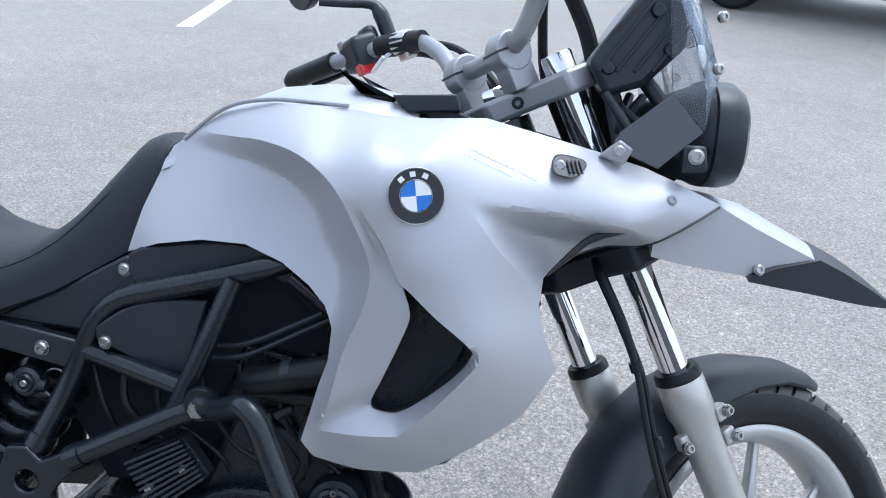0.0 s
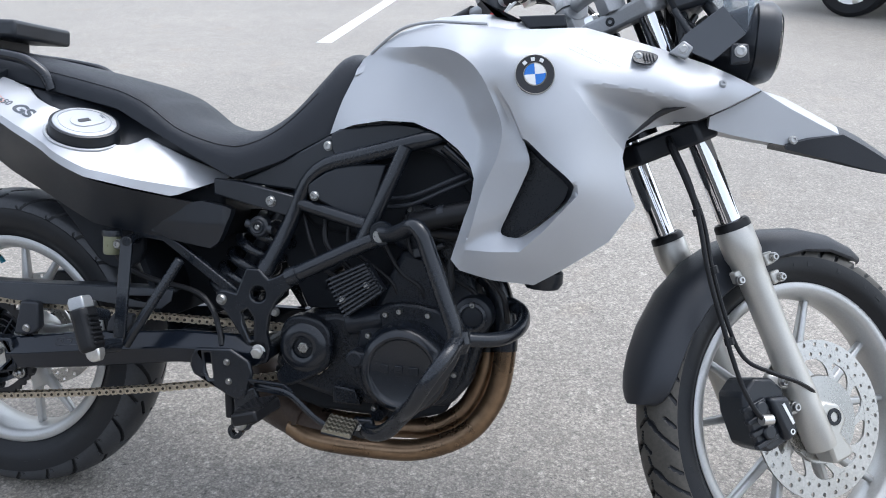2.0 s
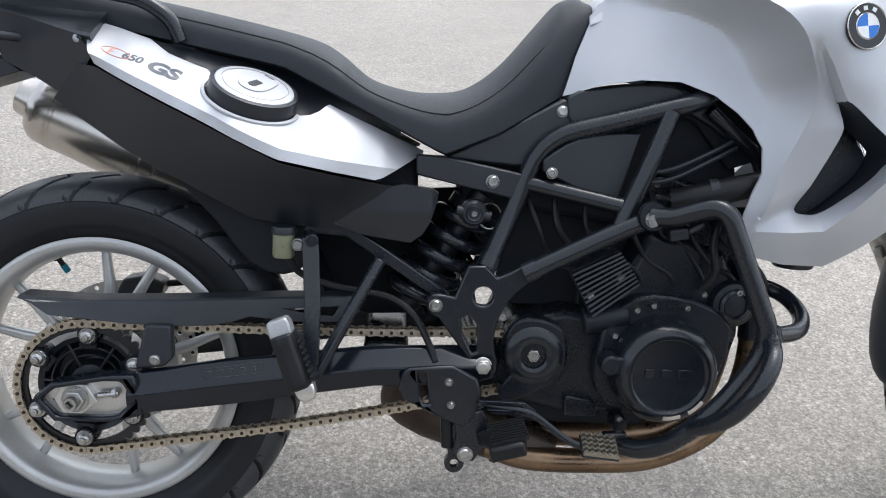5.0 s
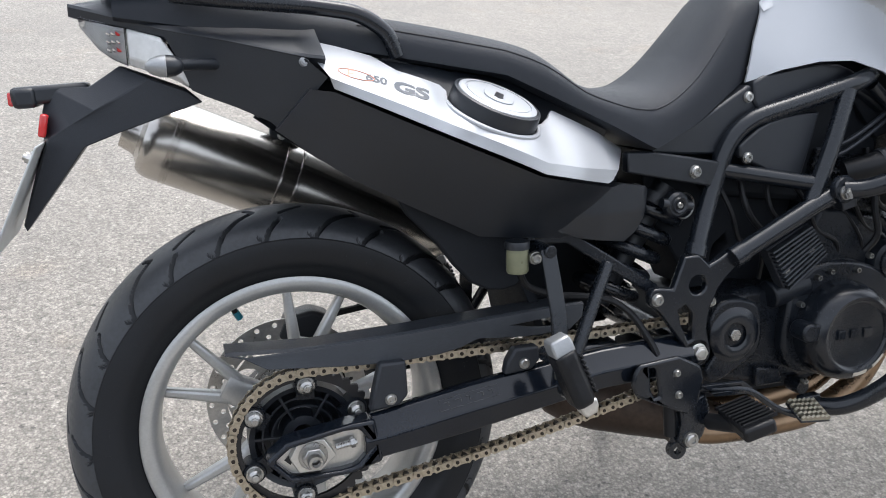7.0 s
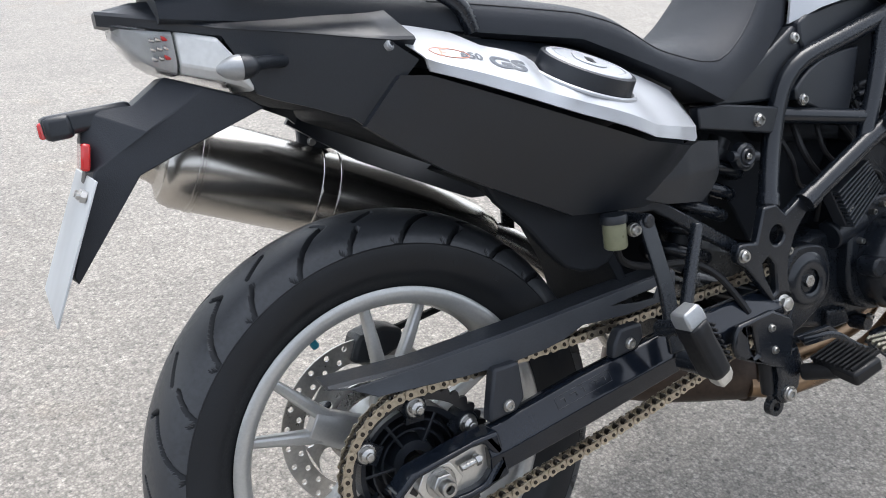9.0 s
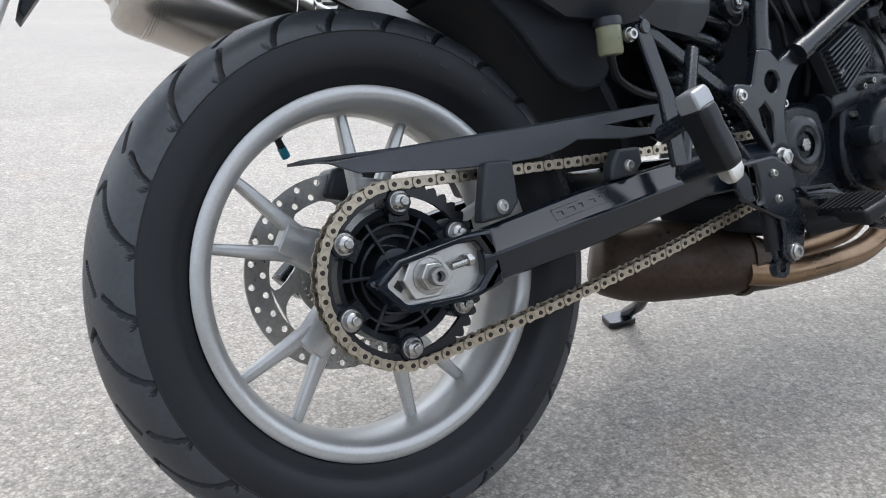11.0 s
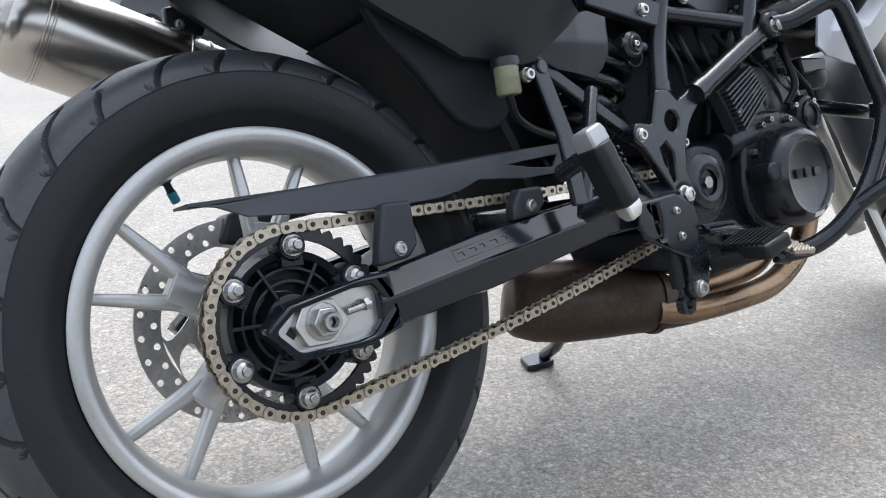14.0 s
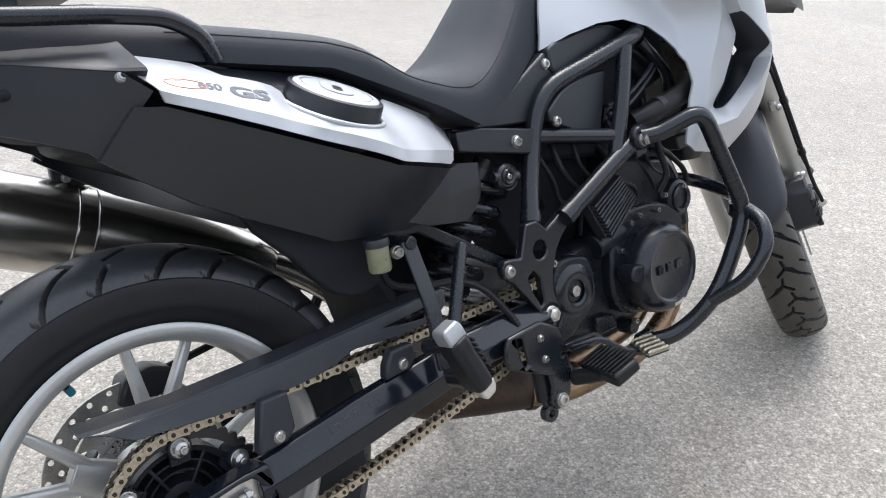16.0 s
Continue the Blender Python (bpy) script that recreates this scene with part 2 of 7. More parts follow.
def plate(pts, y0, y1, hole=None):
    """A flat piece with the outline pts (x, z) between y0 and y1; y may also be a function of x and z."""
    bm = bmesh.new()
    f0 = y0 if callable(y0) else (lambda x, z: y0)
    f1 = y1 if callable(y1) else (lambda x, z: y1)
    if hole is None:
        a = [bm.verts.new((x, f0(x, z), z)) for x, z in pts]
        b = [bm.verts.new((x, f1(x, z), z)) for x, z in pts]
        bm.faces.new(a)
        bm.faces.new(b[::-1])
        n = len(a)
        for i in range(n):
            j = (i + 1) % n
            bm.faces.new((a[j], a[i], b[i], b[j]))
        return bm
    edges = []
    for ring in (pts, *(hole if isinstance(hole[0][0], tuple) else (hole,))):
        vs = [bm.verts.new((x, f0(x, z), z)) for x, z in ring]
        edges += [bm.edges.new((vs[i], vs[(i + 1) % len(vs)])) for i in range(len(vs))]
    res = bmesh.ops.triangle_fill(bm, use_beauty=True, use_dissolve=False, edges=edges)
    ext = bmesh.ops.extrude_face_region(bm, geom=[f for f in bm.faces])
    for v in ext["geom"]:
        if isinstance(v, bmesh.types.BMVert):
            v.co.y = f1(v.co.x, v.co.z)
    return bm


def smooth_line(pts, steps=6, loop=False):
    pts = [Vector(p) for p in pts]
    if len(pts) == 2:
        return pts
    out = []
    n = len(pts)
    for i in range(n if loop else n - 1):
        g = (lambda k: pts[k % n]) if loop else (lambda k: pts[max(0, min(n - 1, k))])
        p0, p1, p2, p3 = g(i - 1), g(i), g(i + 1), g(i + 2)
        for s in range(steps):
            t = s / steps
            out.append(0.5 * ((2 * p1) + (p2 - p0) * t + (2 * p0 - 5 * p1 + 4 * p2 - p3) * t * t + (3 * p1 - p0 - 3 * p2 + p3) * t ** 3))
    if not loop:
        out.append(pts[-1])
    return out


def bent(pts, r=0.03, steps=5):
    """A polyline with its corners rounded, as a bent tube has them."""
    pts = [Vector(p) for p in pts]
    out = [pts[0]]
    for a, b, c in zip(pts, pts[1:], pts[2:]):
        d = min(r, (a - b).length * 0.48, (c - b).length * 0.48)
        s, e = b + (a - b).normalized() * d, b + (c - b).normalized() * d
        for k in range(steps + 1):
            t = k / steps
            out.append(s * (1 - t) ** 2 + b * 2 * t * (1 - t) + e * t * t)
    out.append(pts[-1])
    return out


def sweep(line, radius, n=14, flat=1.0, cap=True, loop=False):
    """A tube along a line; radius may be a list. flat squeezes it across."""
    line = [Vector(p) for p in line]
    m = len(line)
    rr = radius if isinstance(radius, (list, tuple)) else [radius] * m
    if len(rr) != m:
        rr = list(np.interp(np.linspace(0, 1, m), np.linspace(0, 1, len(rr)), rr))
    sec = []
    up = None
    for i, p in enumerate(line):
        a = line[(i - 1) % m] if loop else line[max(i - 1, 0)]
        b = line[(i + 1) % m] if loop else line[min(i + 1, m - 1)]
        t = (b - a).normalized()
        if up is None:
            up = Vector((0, 1, 0)) if abs(t.y) < 0.9 else Vector((0, 0, 1))
        u = (up - t * up.dot(t)).normalized()
        up = u
        w = t.cross(u)
        sec.append([p + (u * math.cos(2 * math.pi * k / n) * flat + w * math.sin(2 * math.pi * k / n)) * rr[i] for k in range(n)])
    return rings(sec, cap=cap, loop=loop)


def lathe(profile, n=48, closed=False, a0=0.0, a1=360.0):
    """profile: (radius, y) turned round the y axis."""
    full = abs(a1 - a0) >= 359.9
    steps = n if full else n + 1
    sec = []
    for k in range(steps):
        a = radians(a0 + (a1 - a0) * k / n)
        sec.append([(r * math.cos(a), y, r * math.sin(a)) for r, y in profile])
    bm = rings(sec, close=closed, cap=not full, loop=full)
    bmesh.ops.remove_doubles(bm, verts=bm.verts, dist=1e-5)
    return bm


def at(x, y, z):
    return Matrix.Translation((x, y, z))


def rot(deg, axis):
    return Matrix.Rotation(radians(deg), 4, axis)


def along(p, q):
    """A pose at p whose y axis points to q."""
    d = (Vector(q) - Vector(p)).normalized()
    return Matrix.Translation(p) @ d.to_track_quat("Y", "Z").to_matrix().to_4x4()


def rod(p, q, r, n=16, r2=None):
    return sweep([p, q], [r, r2 if r2 is not None else r], n)


def box(sx, sy, sz, m=Matrix.Identity(4)):
    bm = bmesh.new()
    bmesh.ops.create_cube(bm, size=1, matrix=m @ Matrix.Diagonal((sx, sy, sz, 1)))
    return bm


def disc_prism(r, y0, y1, n=6):
    return plate([(r * math.cos(2 * math.pi * k / n), r * math.sin(2 * math.pi * k / n)) for k in range(n)], y0, y1)


def inside(x, z, poly):
    hit = False
    n = len(poly)
    for i in range(n):
        (x1, z1), (x2, z2) = poly[i], poly[(i + 1) % n]
        if (z1 > z) != (z2 > z) and x < (x2 - x1) * (z - z1) / (z2 - z1) + x1:
            hit = not hit
    return hit


def nearest(x, z, poly):
    best = None
    n = len(poly)
    for i in range(n):
        (x1, z1), (x2, z2) = poly[i], poly[(i + 1) % n]
        dx, dz = x2 - x1, z2 - z1
        t = max(0, min(1, ((x - x1) * dx + (z - z1) * dz) / (dx * dx + dz * dz + 1e-12)))
        px, pz = x1 + t * dx, z1 + t * dz
        d = (px - x) ** 2 + (pz - z) ** 2
        if best is None or d < best[0]:
            best = (d, px, pz)
    return best


def curve2(pts, steps=5, loop=True):
    return [(p.x, p.z) for p in smooth_line([(x, 0, z) for x, z in pts], steps, loop)]


class Depth:
    """A smooth surface y(x, z) through control places."""

    def __init__(self, pts, soft=1e-4):
        self.p = np.array(pts, float)
        n = len(pts)
        d = np.linalg.norm(self.p[:, None, :2] - self.p[None, :, :2], axis=2)
        k = d * d * np.log(d + 1e-9)
        k[np.diag_indices(n)] = soft
        q = np.c_[np.ones(n), self.p[:, :2]]
        a = np.block([[k, q], [q.T, np.zeros((3, 3))]])
        self.w = np.linalg.solve(a, np.r_[self.p[:, 2], 0, 0, 0])

    def __call__(self, x, z):
        d = np.hypot(self.p[:, 0] - x, self.p[:, 1] - z)
        n = len(self.p)
        return float(self.w[:n] @ (d * d * np.log(d + 1e-9)) + self.w[n] + self.w[n + 1] * x + self.w[n + 2] * z)


def resample(line, step, loop=False):
    pts = [Vector((x, z)) for x, z in line]
    if loop:
        pts.append(pts[0])
    out = []
    for p, q in zip(pts, pts[1:]):
        n = max(1, round((q - p).length / step))
        out += [p.lerp(q, k / n) for k in range(n)]
    if not loop:
        out.append(pts[-1])
    return out


def panel(outline, depth, step=0.006, hole=None, thick=0.004, creases=()):
    """A moulded shell over the outline (x, z) with its depth from depth(x, z); mesh edges follow the outline, the hole and the creases."""
    verts, edges = [], []

    def add(points, loop):
        base = len(verts)
        verts.extend(points)
        n = len(points)
        edges.extend((base + k, base + (k + 1) % n) for k in range(n if loop else n - 1))

    add(resample(outline, step, True), True)
    if hole:
        add(resample(hole, step, True), True)
    for line in creases:
        add([p for p in resample(line, step) if inside(p.x, p.y, outline) and not (hole and inside(p.x, p.y, hole))], False)
    marks = np.array([(p.x, p.y) for p in verts])
    x0, x1 = min(p[0] for p in outline), max(p[0] for p in outline)
    z0, z1 = min(p[1] for p in outline), max(p[1] for p in outline)
    row = 0
    z = z0
    while z < z1:
        x = x0 + (step / 2 if row % 2 else 0)
        while x < x1:
            if inside(x, z, outline) and not (hole and inside(x, z, hole)) and np.min((marks[:, 0] - x) ** 2 + (marks[:, 1] - z) ** 2) > (0.62 * step) ** 2:
                verts.append(Vector((x, z)))
            x += step
        z += step * 0.866
        row += 1
    co, _, tris, *_ = delaunay_2d_cdt(verts, edges, [], 0, 1e-6)
    bm = bmesh.new()
    bv = [bm.verts.new((p.x, depth(p.x, p.y), p.y)) for p in co]
    for t in tris:
        cx, cz = sum(co[i].x for i in t) / 3, sum(co[i].y for i in t) / 3
        if inside(cx, cz, outline) and not (hole and inside(cx, cz, hole)):
            bm.faces.new([bv[i] for i in t])
    bmesh.ops.delete(bm, geom=[v for v in bm.verts if not v.link_faces], context="VERTS")
    bmesh.ops.recalc_face_normals(bm, faces=bm.faces)
    if sum(f.normal.y for f in bm.faces) > 0:
        bmesh.ops.reverse_faces(bm, faces=bm.faces)
    ext = bmesh.ops.extrude_face_region(bm, geom=list(bm.faces))
    for v in ext["geom"]:
        if isinstance(v, bmesh.types.BMVert):
            v.co.y += thick
    return bm


def bolt(p, axis=(0, -1, 0), r=0.008, h=0.005, parent=None, material=None, hexed=False, washer=True, label=""):
    """A screw head with its socket, standing on p and facing along axis."""
    r *= 0.84
    prof = [(0, h * 0.45), (r * 0.42, h * 0.45), (r * 0.45, h), (r * 0.8, h), (r, h * 0.65), (r, 0)]
    bm = lathe(prof, 14)
    if hexed:
        bm.free()
        bm = join(disc_prism(r, 0, h, 6), lathe([(0, h + 0.001), (r * 0.5, h + 0.001), (r * 0.55, h), (r * 0.55, h * 0.5)], 14))
    if washer:
        bm = join(bm, lathe([(0, 0.0015), (r * 1.15, 0.0012), (r * 1.2, 0), (r * 1.2, -0.004)], 18))
    q = Vector(p) + Vector(axis)
    return part("bolt", bm, material or STEEL, parent, label, m=along(p, q))


# ---- the ground and the motorcycle's frame of reference ----
ground = new("ground", bpy.data.meshes.new("ground"))
gb = bmesh.new()
bmesh.ops.create_grid(gb, x_segments=40, y_segments=40, size=900)
gb.to_mesh(ground.data)
gb.free()
ground.data.materials.append(ASPHALT)
tagged(ground, "pale worn asphalt with coarse stone grain", "ground", kind="structure")

bike = new("motorcycle")
bike.matrix_basis = pose(0, 0, -0.004, -16.47, 0, 0)
tagged(bike, "silver and black touring motorcycle leaning on its side stand", "motorcycle")
STEER = at(1.377, 0, 0.6) @ rot(-26, "Y") @ rot(35.12, "Z")
AXF, AXA = 0.088, -0.342
HUB_F = STEER @ at(AXF, 0, AXA)
HUB_R = at(0, 0, 0.322)


# ---- wheels ----
def tyre(radius, bead, half, pitches, flip, chevron=False):
    """A road tyre with slanting grooves cut into its tread."""
    n, k = 1360, 121
    hgt = radius - bead
    rimw = half * 0.70
    ctrl = [(bead - 0.004, -rimw + 0.008), (bead + 0.003, -rimw + 0.002), (bead + 0.010, -rimw - 0.004), (bead + 0.25 * hgt, -half * 0.94), (bead + 0.46 * hgt, -half), (bead + 0.64 * hgt, -half * 0.975), (bead + 0.78 * hgt, -half * 0.87),
            (bead + 0.89 * hgt, -half * 0.66), (bead + 0.965 * hgt, -half * 0.36), (radius, 0.0)]
    ctrl += [(r, -y) for r, y in ctrl[-2::-1]]
    line = smooth_line([(r, y, 0) for r, y in ctrl], 12)
    acc = [0.0]
    for p, q in zip(line, line[1:]):
        acc.append(acc[-1] + (q - p).length)
    edge = next(a for a, p in zip(acc, line) if p.x > bead + 0.58 * hgt)
    places = list(np.linspace(0, edge, 13)[:-1]) + list(np.linspace(edge, acc[-1] - edge, k - 24)) + list(np.linspace(acc[-1] - edge, acc[-1], 13)[1:])
    prof = [(float(np.interp(a, acc, [p.x for p in line])), float(np.interp(a, acc, [p.y for p in line]))) for a in places]
    prof = np.array(prof)
    th = np.linspace(0, 2 * math.pi, n, endpoint=False)
    span = 2 * math.pi * radius / pitches
    u = ((th * pitches / (2 * math.pi)) % 1.0)[:, None] * span
    reach = acc[-1] / 2 - edge
    w = (np.array(places) - acc[-1] / 2)[None, :] / reach
    depth = np.zeros((n, k))

    def groove(pts, u_at, side, width):
        """A slot along pts (metres ahead, share of the half tread) from the shoulder inwards."""
        for (a0, f0), (a1, f1) in zip(pts, pts[1:]):
            du, dw = a1 - a0, (f1 - f0) * reach * side
            for shift in (-span, 0, span):
                pu, pw = u + shift - u_at - a0, (w - f0 * side) * reach
                t = np.clip((pu * du + pw * dw) / (du * du + dw * dw), 0, 1)
                d = np.hypot(pu - t * du, pw - t * dw)
                np.maximum(depth, np.clip((1.35 - d / width) / 0.6, 0, 1), out=depth)

    g = -1 if flip else 1
    long_cut = [(0.0, 1.0), (g * 0.010, 0.82), (g * 0.026, 0.62), (g * 0.048, 0.42), (g * 0.072, 0.26), (g * 0.062, 0.12)]
    hook = [(g * 0.002, 0.97), (-g * 0.007, 0.88)]
    short_cut = [(0.0, 1.0), (g * 0.010, 0.80), (g * 0.030, 0.56)]
    slash = [(0.0, 0.40), (g * 0.034, 0.16)]
    bolt_cut = [(0.0, 0.46), (g * 0.016, 0.34), (g * 0.024, 0.12), (g * 0.042, 0.06)]
    vee = [(0.0, 0.96), (g * 0.018, 0.70), (g * 0.040, 0.36), (g * 0.056, 0.10), (g * 0.040, -0.16)]
    for side in (-1, 1):
        if chevron:
            groove(vee, 0.0 if side < 0 else span * 0.5, side, 0.0026)
            groove(bolt_cut, span * (0.62 if side < 0 else 0.12), side, 0.0022)
            groove([(0.0, 0.92), (g * 0.016, 0.66)], span * (0.5 if side < 0 else 0.0), side, 0.0024)
            continue
        o = 0.0 if side < 0 else span * 0.5
        groove(long_cut, o, side, 0.0027)
        groove(hook, o, side, 0.0022)
        groove(short_cut, o + span * 0.5, side, 0.0026)
        groove(hook, o + span * 0.5, side, 0.0022)
        groove(slash, o + span * 0.30, side, 0.0022)
    depth *= (prof[:, 0] > bead + 0.62 * hgt)[None, :]
    sect = []
    for i in range(n):
        c, si = math.cos(th[i]), math.sin(th[i])
        r = prof[:, 0] - 0.0070 * depth[i]
        sect.append([(r[j] * c, prof[j, 1], r[j] * si) for j in range(k)])
    verts = [p for ring in sect for p in ring]
    faces = [(i * k + j, i * k + j + 1, ((i + 1) % n) * k + j + 1, ((i + 1) % n) * k + j) for i in range(n) for j in range(k - 1)]
    me = bpy.data.meshes.new("tyre")
    me.from_pydata(verts, [], faces)
    tread = prof[:, 0] > bead + 0.60 * hgt
    for f, poly in enumerate(me.polygons):
        i, j = divmod(f, k - 1)
        # groove faces keep the dark rubber, painting shade into them; dust only between
        poly.material_index = 1 if tread[j] and tread[j + 1] and depth[i, j] < 0.5 else 0
    bm = bmesh.new()
    bm.from_mesh(me)
    bpy.data.meshes.remove(me)
    return bm


def rim_ring(lip, half):
    w = half
    half_p = [(lip - 0.020, 0), (lip - 0.018, -w * 0.55), (lip - 0.008, -w + 0.012), (lip - 0.002, -w + 0.007), (lip, -w + 0.001), (lip - 0.002, -w - 0.0006), (lip - 0.009, -w - 0.0016), (lip - 0.016, -w + 0.0002),
              (lip - 0.0215, -w + 0.0045), (lip - 0.0255, -w + 0.012), (lip - 0.0275, -w * 0.5), (lip - 0.030, -w * 0.3), (lip - 0.031, 0)]
    prof = half_p + [(r, -y) for r, y in half_p[-2:0:-1]]
    return lathe(prof, 120, closed=True)


def spoke_pair(angle, split, hub_r, y_root, rim_in, mid):
    """A forked spoke: one web at the hub that splits in two towards the rim."""
    out = []

    def dirv(a, r, y):
        return V(r * math.cos(radians(a)), y, r * math.sin(radians(a)))

    def bar(p0, p1, w0, h0, w1, h1):
        t = (p1 - p0).normalized()
        side = t.cross(V(0, 1, 0)).normalized()
        up = side.cross(t).normalized()
        sec = []
        for k in range(7):
            f = k / 6
            p = p0.lerp(p1, f)
            ww, hh = w0 + (w1 - w0) * f, h0 + (h1 - h0) * f
            sec.append([p + side * (ww * a) + up * (hh * b) for a, b in ((-1, -.6), (-.6, -1), (.6, -1), (1, -.6), (1, .6), (.6, 1), (-.6, 1), (-1, .6))])
        return rings(sec)

    fork = dirv(angle, mid, y_root)
    out.append(bar(dirv(angle, hub_r - 0.01, y_root), dirv(angle, mid + 0.012, y_root), 0.026, 0.014, 0.022, 0.012))
    for s in (-1, 1):
        out.append(bar(dirv(angle + s * split * 0.55, mid - 0.012, y_root), dirv(angle + s * split, rim_in + 0.004, -0.002), 0.010, 0.011, 0.0065, 0.008))
    return join(*out)


def pol(a, r):
    return (r * math.cos(a), 0, r * math.sin(a))


def thicken(bm, thick):
    bmesh.ops.remove_doubles(bm, verts=bm.verts, dist=2e-5)
    ext = bmesh.ops.extrude_face_region(bm, geom=list(bm.faces))
    for v in ext["geom"]:
        if isinstance(v, bmesh.types.BMVert):
            v.co.y += thick
    return bm


def disc_ring(rows, holes, thick):
    """A drilled ring of cells with a hole through each."""
    bm = bmesh.new()

    for j, (r0, r1) in enumerate(rows):
        for k in range(holes):
            a0, a1 = 2 * math.pi * (k + j * 0.5) / holes, 2 * math.pi * (k + 1 + j * 0.5) / holes
            am, rm = (a0 + a1) / 2, (r0 + r1) / 2
            edge = [pol(a1, rm), pol(a1, r1), pol(am, r1), pol(a0, r1), pol(a0, rm), pol(a0, r0), pol(am, r0), pol(a1, r0)]
            c = Vector(pol(am, rm))
            er, ea = Vector(pol(am, 1)), Vector((-math.sin(am), 0, math.cos(am)))
            hr = min(0.0042, (r1 - r0) * 0.36)
            hole = []
            for m in range(8):
                t = 2 * math.pi * m / 8
                hole.append(c + ea * math.cos(t) * hr + er * math.sin(t) * hr)
            ev, hv = [bm.verts.new(p) for p in edge], [bm.verts.new(p) for p in hole]
            for m in range(8):
                n = (m + 1) % 8
                bm.faces.new((ev[m], ev[n], hv[n], hv[m]))
    return thicken(bm, thick)


def brake_disc(wheel_part, m, rows, holes, arms, r_in):
    """The drilled ring with its slanting arms and the carrier ring inside."""
    disc = part("brake_disc", disc_ring(rows, holes, 0.0045), DISC, wheel_part, "drilled steel brake disc", m=m, flat=True)
    ri = rows[0][0] + 0.002
    for k in range(arms):
        bm = bmesh.new()
        a0 = 2 * math.pi * k / arms
        w = 2 * math.pi / arms * 0.26
        for f in range(6):
            q = []
            for g, sgn in ((f / 6, -1), (f / 6, 1), ((f + 1) / 6, 1), ((f + 1) / 6, -1)):
                wide = w * (1 + 1.6 * abs(2 * g - 1) ** 3)
                q.append(bm.verts.new(pol(a0 + 0.35 * g + sgn * wide / 2, r_in - 0.003 + (ri - r_in + 0.003) * g)))
            bm.faces.new(q)
        part("disc_arm", thicken(bm, 0.004), DISC, disc, m=m @ at(0, 0.0003, 0), flat=True)
    part("carrier_ring", lathe([(r_in - 0.008, 0), (r_in, 0), (r_in, 0.0045), (r_in - 0.008, 0.0045)], 60, closed=True), DISC, disc, m=m)
    return disc


def wheel(name, hub, lip, half, radius, tyre_half, phase, split, hub_r, mid, pitches, flip):
    rim = part(name, rim_ring(lip, half), RIM, bike, "silver cast alloy wheel", m=hub, angle=40)
    ty = part("tyre", tyre(radius, lip - 0.002, tyre_half, pitches, flip, name == "front_wheel"), RUBBER, rim, "black road tyre with slanting grooves", m=hub, angle=34)
    ty.data.materials.append(DUSTY_BROWN if name == "front_wheel" else DUSTY)
    rs = lip + 0.42 * (radius - lip)
    for k in range(30):
        if k % 10 in (7, 8, 9):
            continue
        part("sidewall_mark", box(0.0045 + 0.004 * (k * 7 % 3), 0.0012, 0.0085), RUBBER, ty, m=hub @ rot(-(12 * k + 2.2 * (k % 3)), "Y") @ at(rs, -tyre_half * 0.992, 0) @ rot(90, "Y"))
    part("sidewall_ring", lathe([(radius - 0.040, -tyre_half * 0.985), (radius - 0.0385, -tyre_half * 0.995), (radius - 0.037, -tyre_half * 0.97)], 120), RUBBER, ty, m=hub)
    for k in range(5):
        part("spoke", spoke_pair(phase + 72 * k, split, hub_r, -0.004, lip - 0.030, mid), RIM, rim, m=hub, bevel=0.002)
    part("hub", lathe([(0.014, -0.07), (hub_r * 0.62, -0.07), (hub_r * 0.66, -0.05), (hub_r, -0.03), (hub_r, 0.03), (hub_r * 0.66, 0.05), (hub_r * 0.62, 0.07), (0.014, 0.07)], 40), RIM, rim, m=hub)
    return rim


rear = wheel("rear_wheel", HUB_R, 0.2245, 0.050, 0.322, 0.070, 78, 12.5, 0.055, 0.105, 13, True)
front = wheel("front_wheel", HUB_F, 0.251, 0.038, 0.329, 0.054, 143, 15, 0.045, 0.10, 24, True)
part("valve_stem", join(rod((-0.0835, 0.006, 0.502), (-0.0760, 0.012, 0.486), 0.0045), rod((-0.088, 0.003, 0.510), (-0.0815, 0.0075, 0.497), 0.0075)), HOSE, rear)
part("valve_cap", rod((-0.0762, 0.012, 0.4865), (-0.0700, 0.0165, 0.4745), 0.0056, 10), TEAL, rear, "teal plastic valve cap")
part("valve_cap", rod((-0.155, -0.01, -0.10), (-0.147, -0.012, -0.094), 0.006, 10), TEAL, front, "teal plastic valve cap", m=HUB_F)
brake_disc(rear, HUB_R @ at(0, 0.068, 0), ((0.096, 0.112), (0.112, 0.128)), 26, 6, 0.062)
brake_disc(front, HUB_F @ at(0, -0.068, 0), ((0.108, 0.1255), (0.1255, 0.143)), 32, 10, 0.072)
part("disc_carrier", lathe([(0.03, -0.074), (0.078, -0.074), (0.080, -0.070), (0.078, -0.062), (0.03, -0.055)], 40), STEEL, front, m=HUB_F)
part("toothed_ring", join(lathe([(0.042, 0.062), (0.052, 0.062), (0.052, 0.066), (0.042, 0.066)], 48, closed=True), *[box(0.004, 0.004, 0.006, rot(-k * 9, "Y") @ at(0.054, 0.064, 0)) for k in range(40)]), STEEL, rear, m=HUB_R)

# final drive: sprocket with its teeth, carrier and chain
CY = -0.108
SR = 0.1035


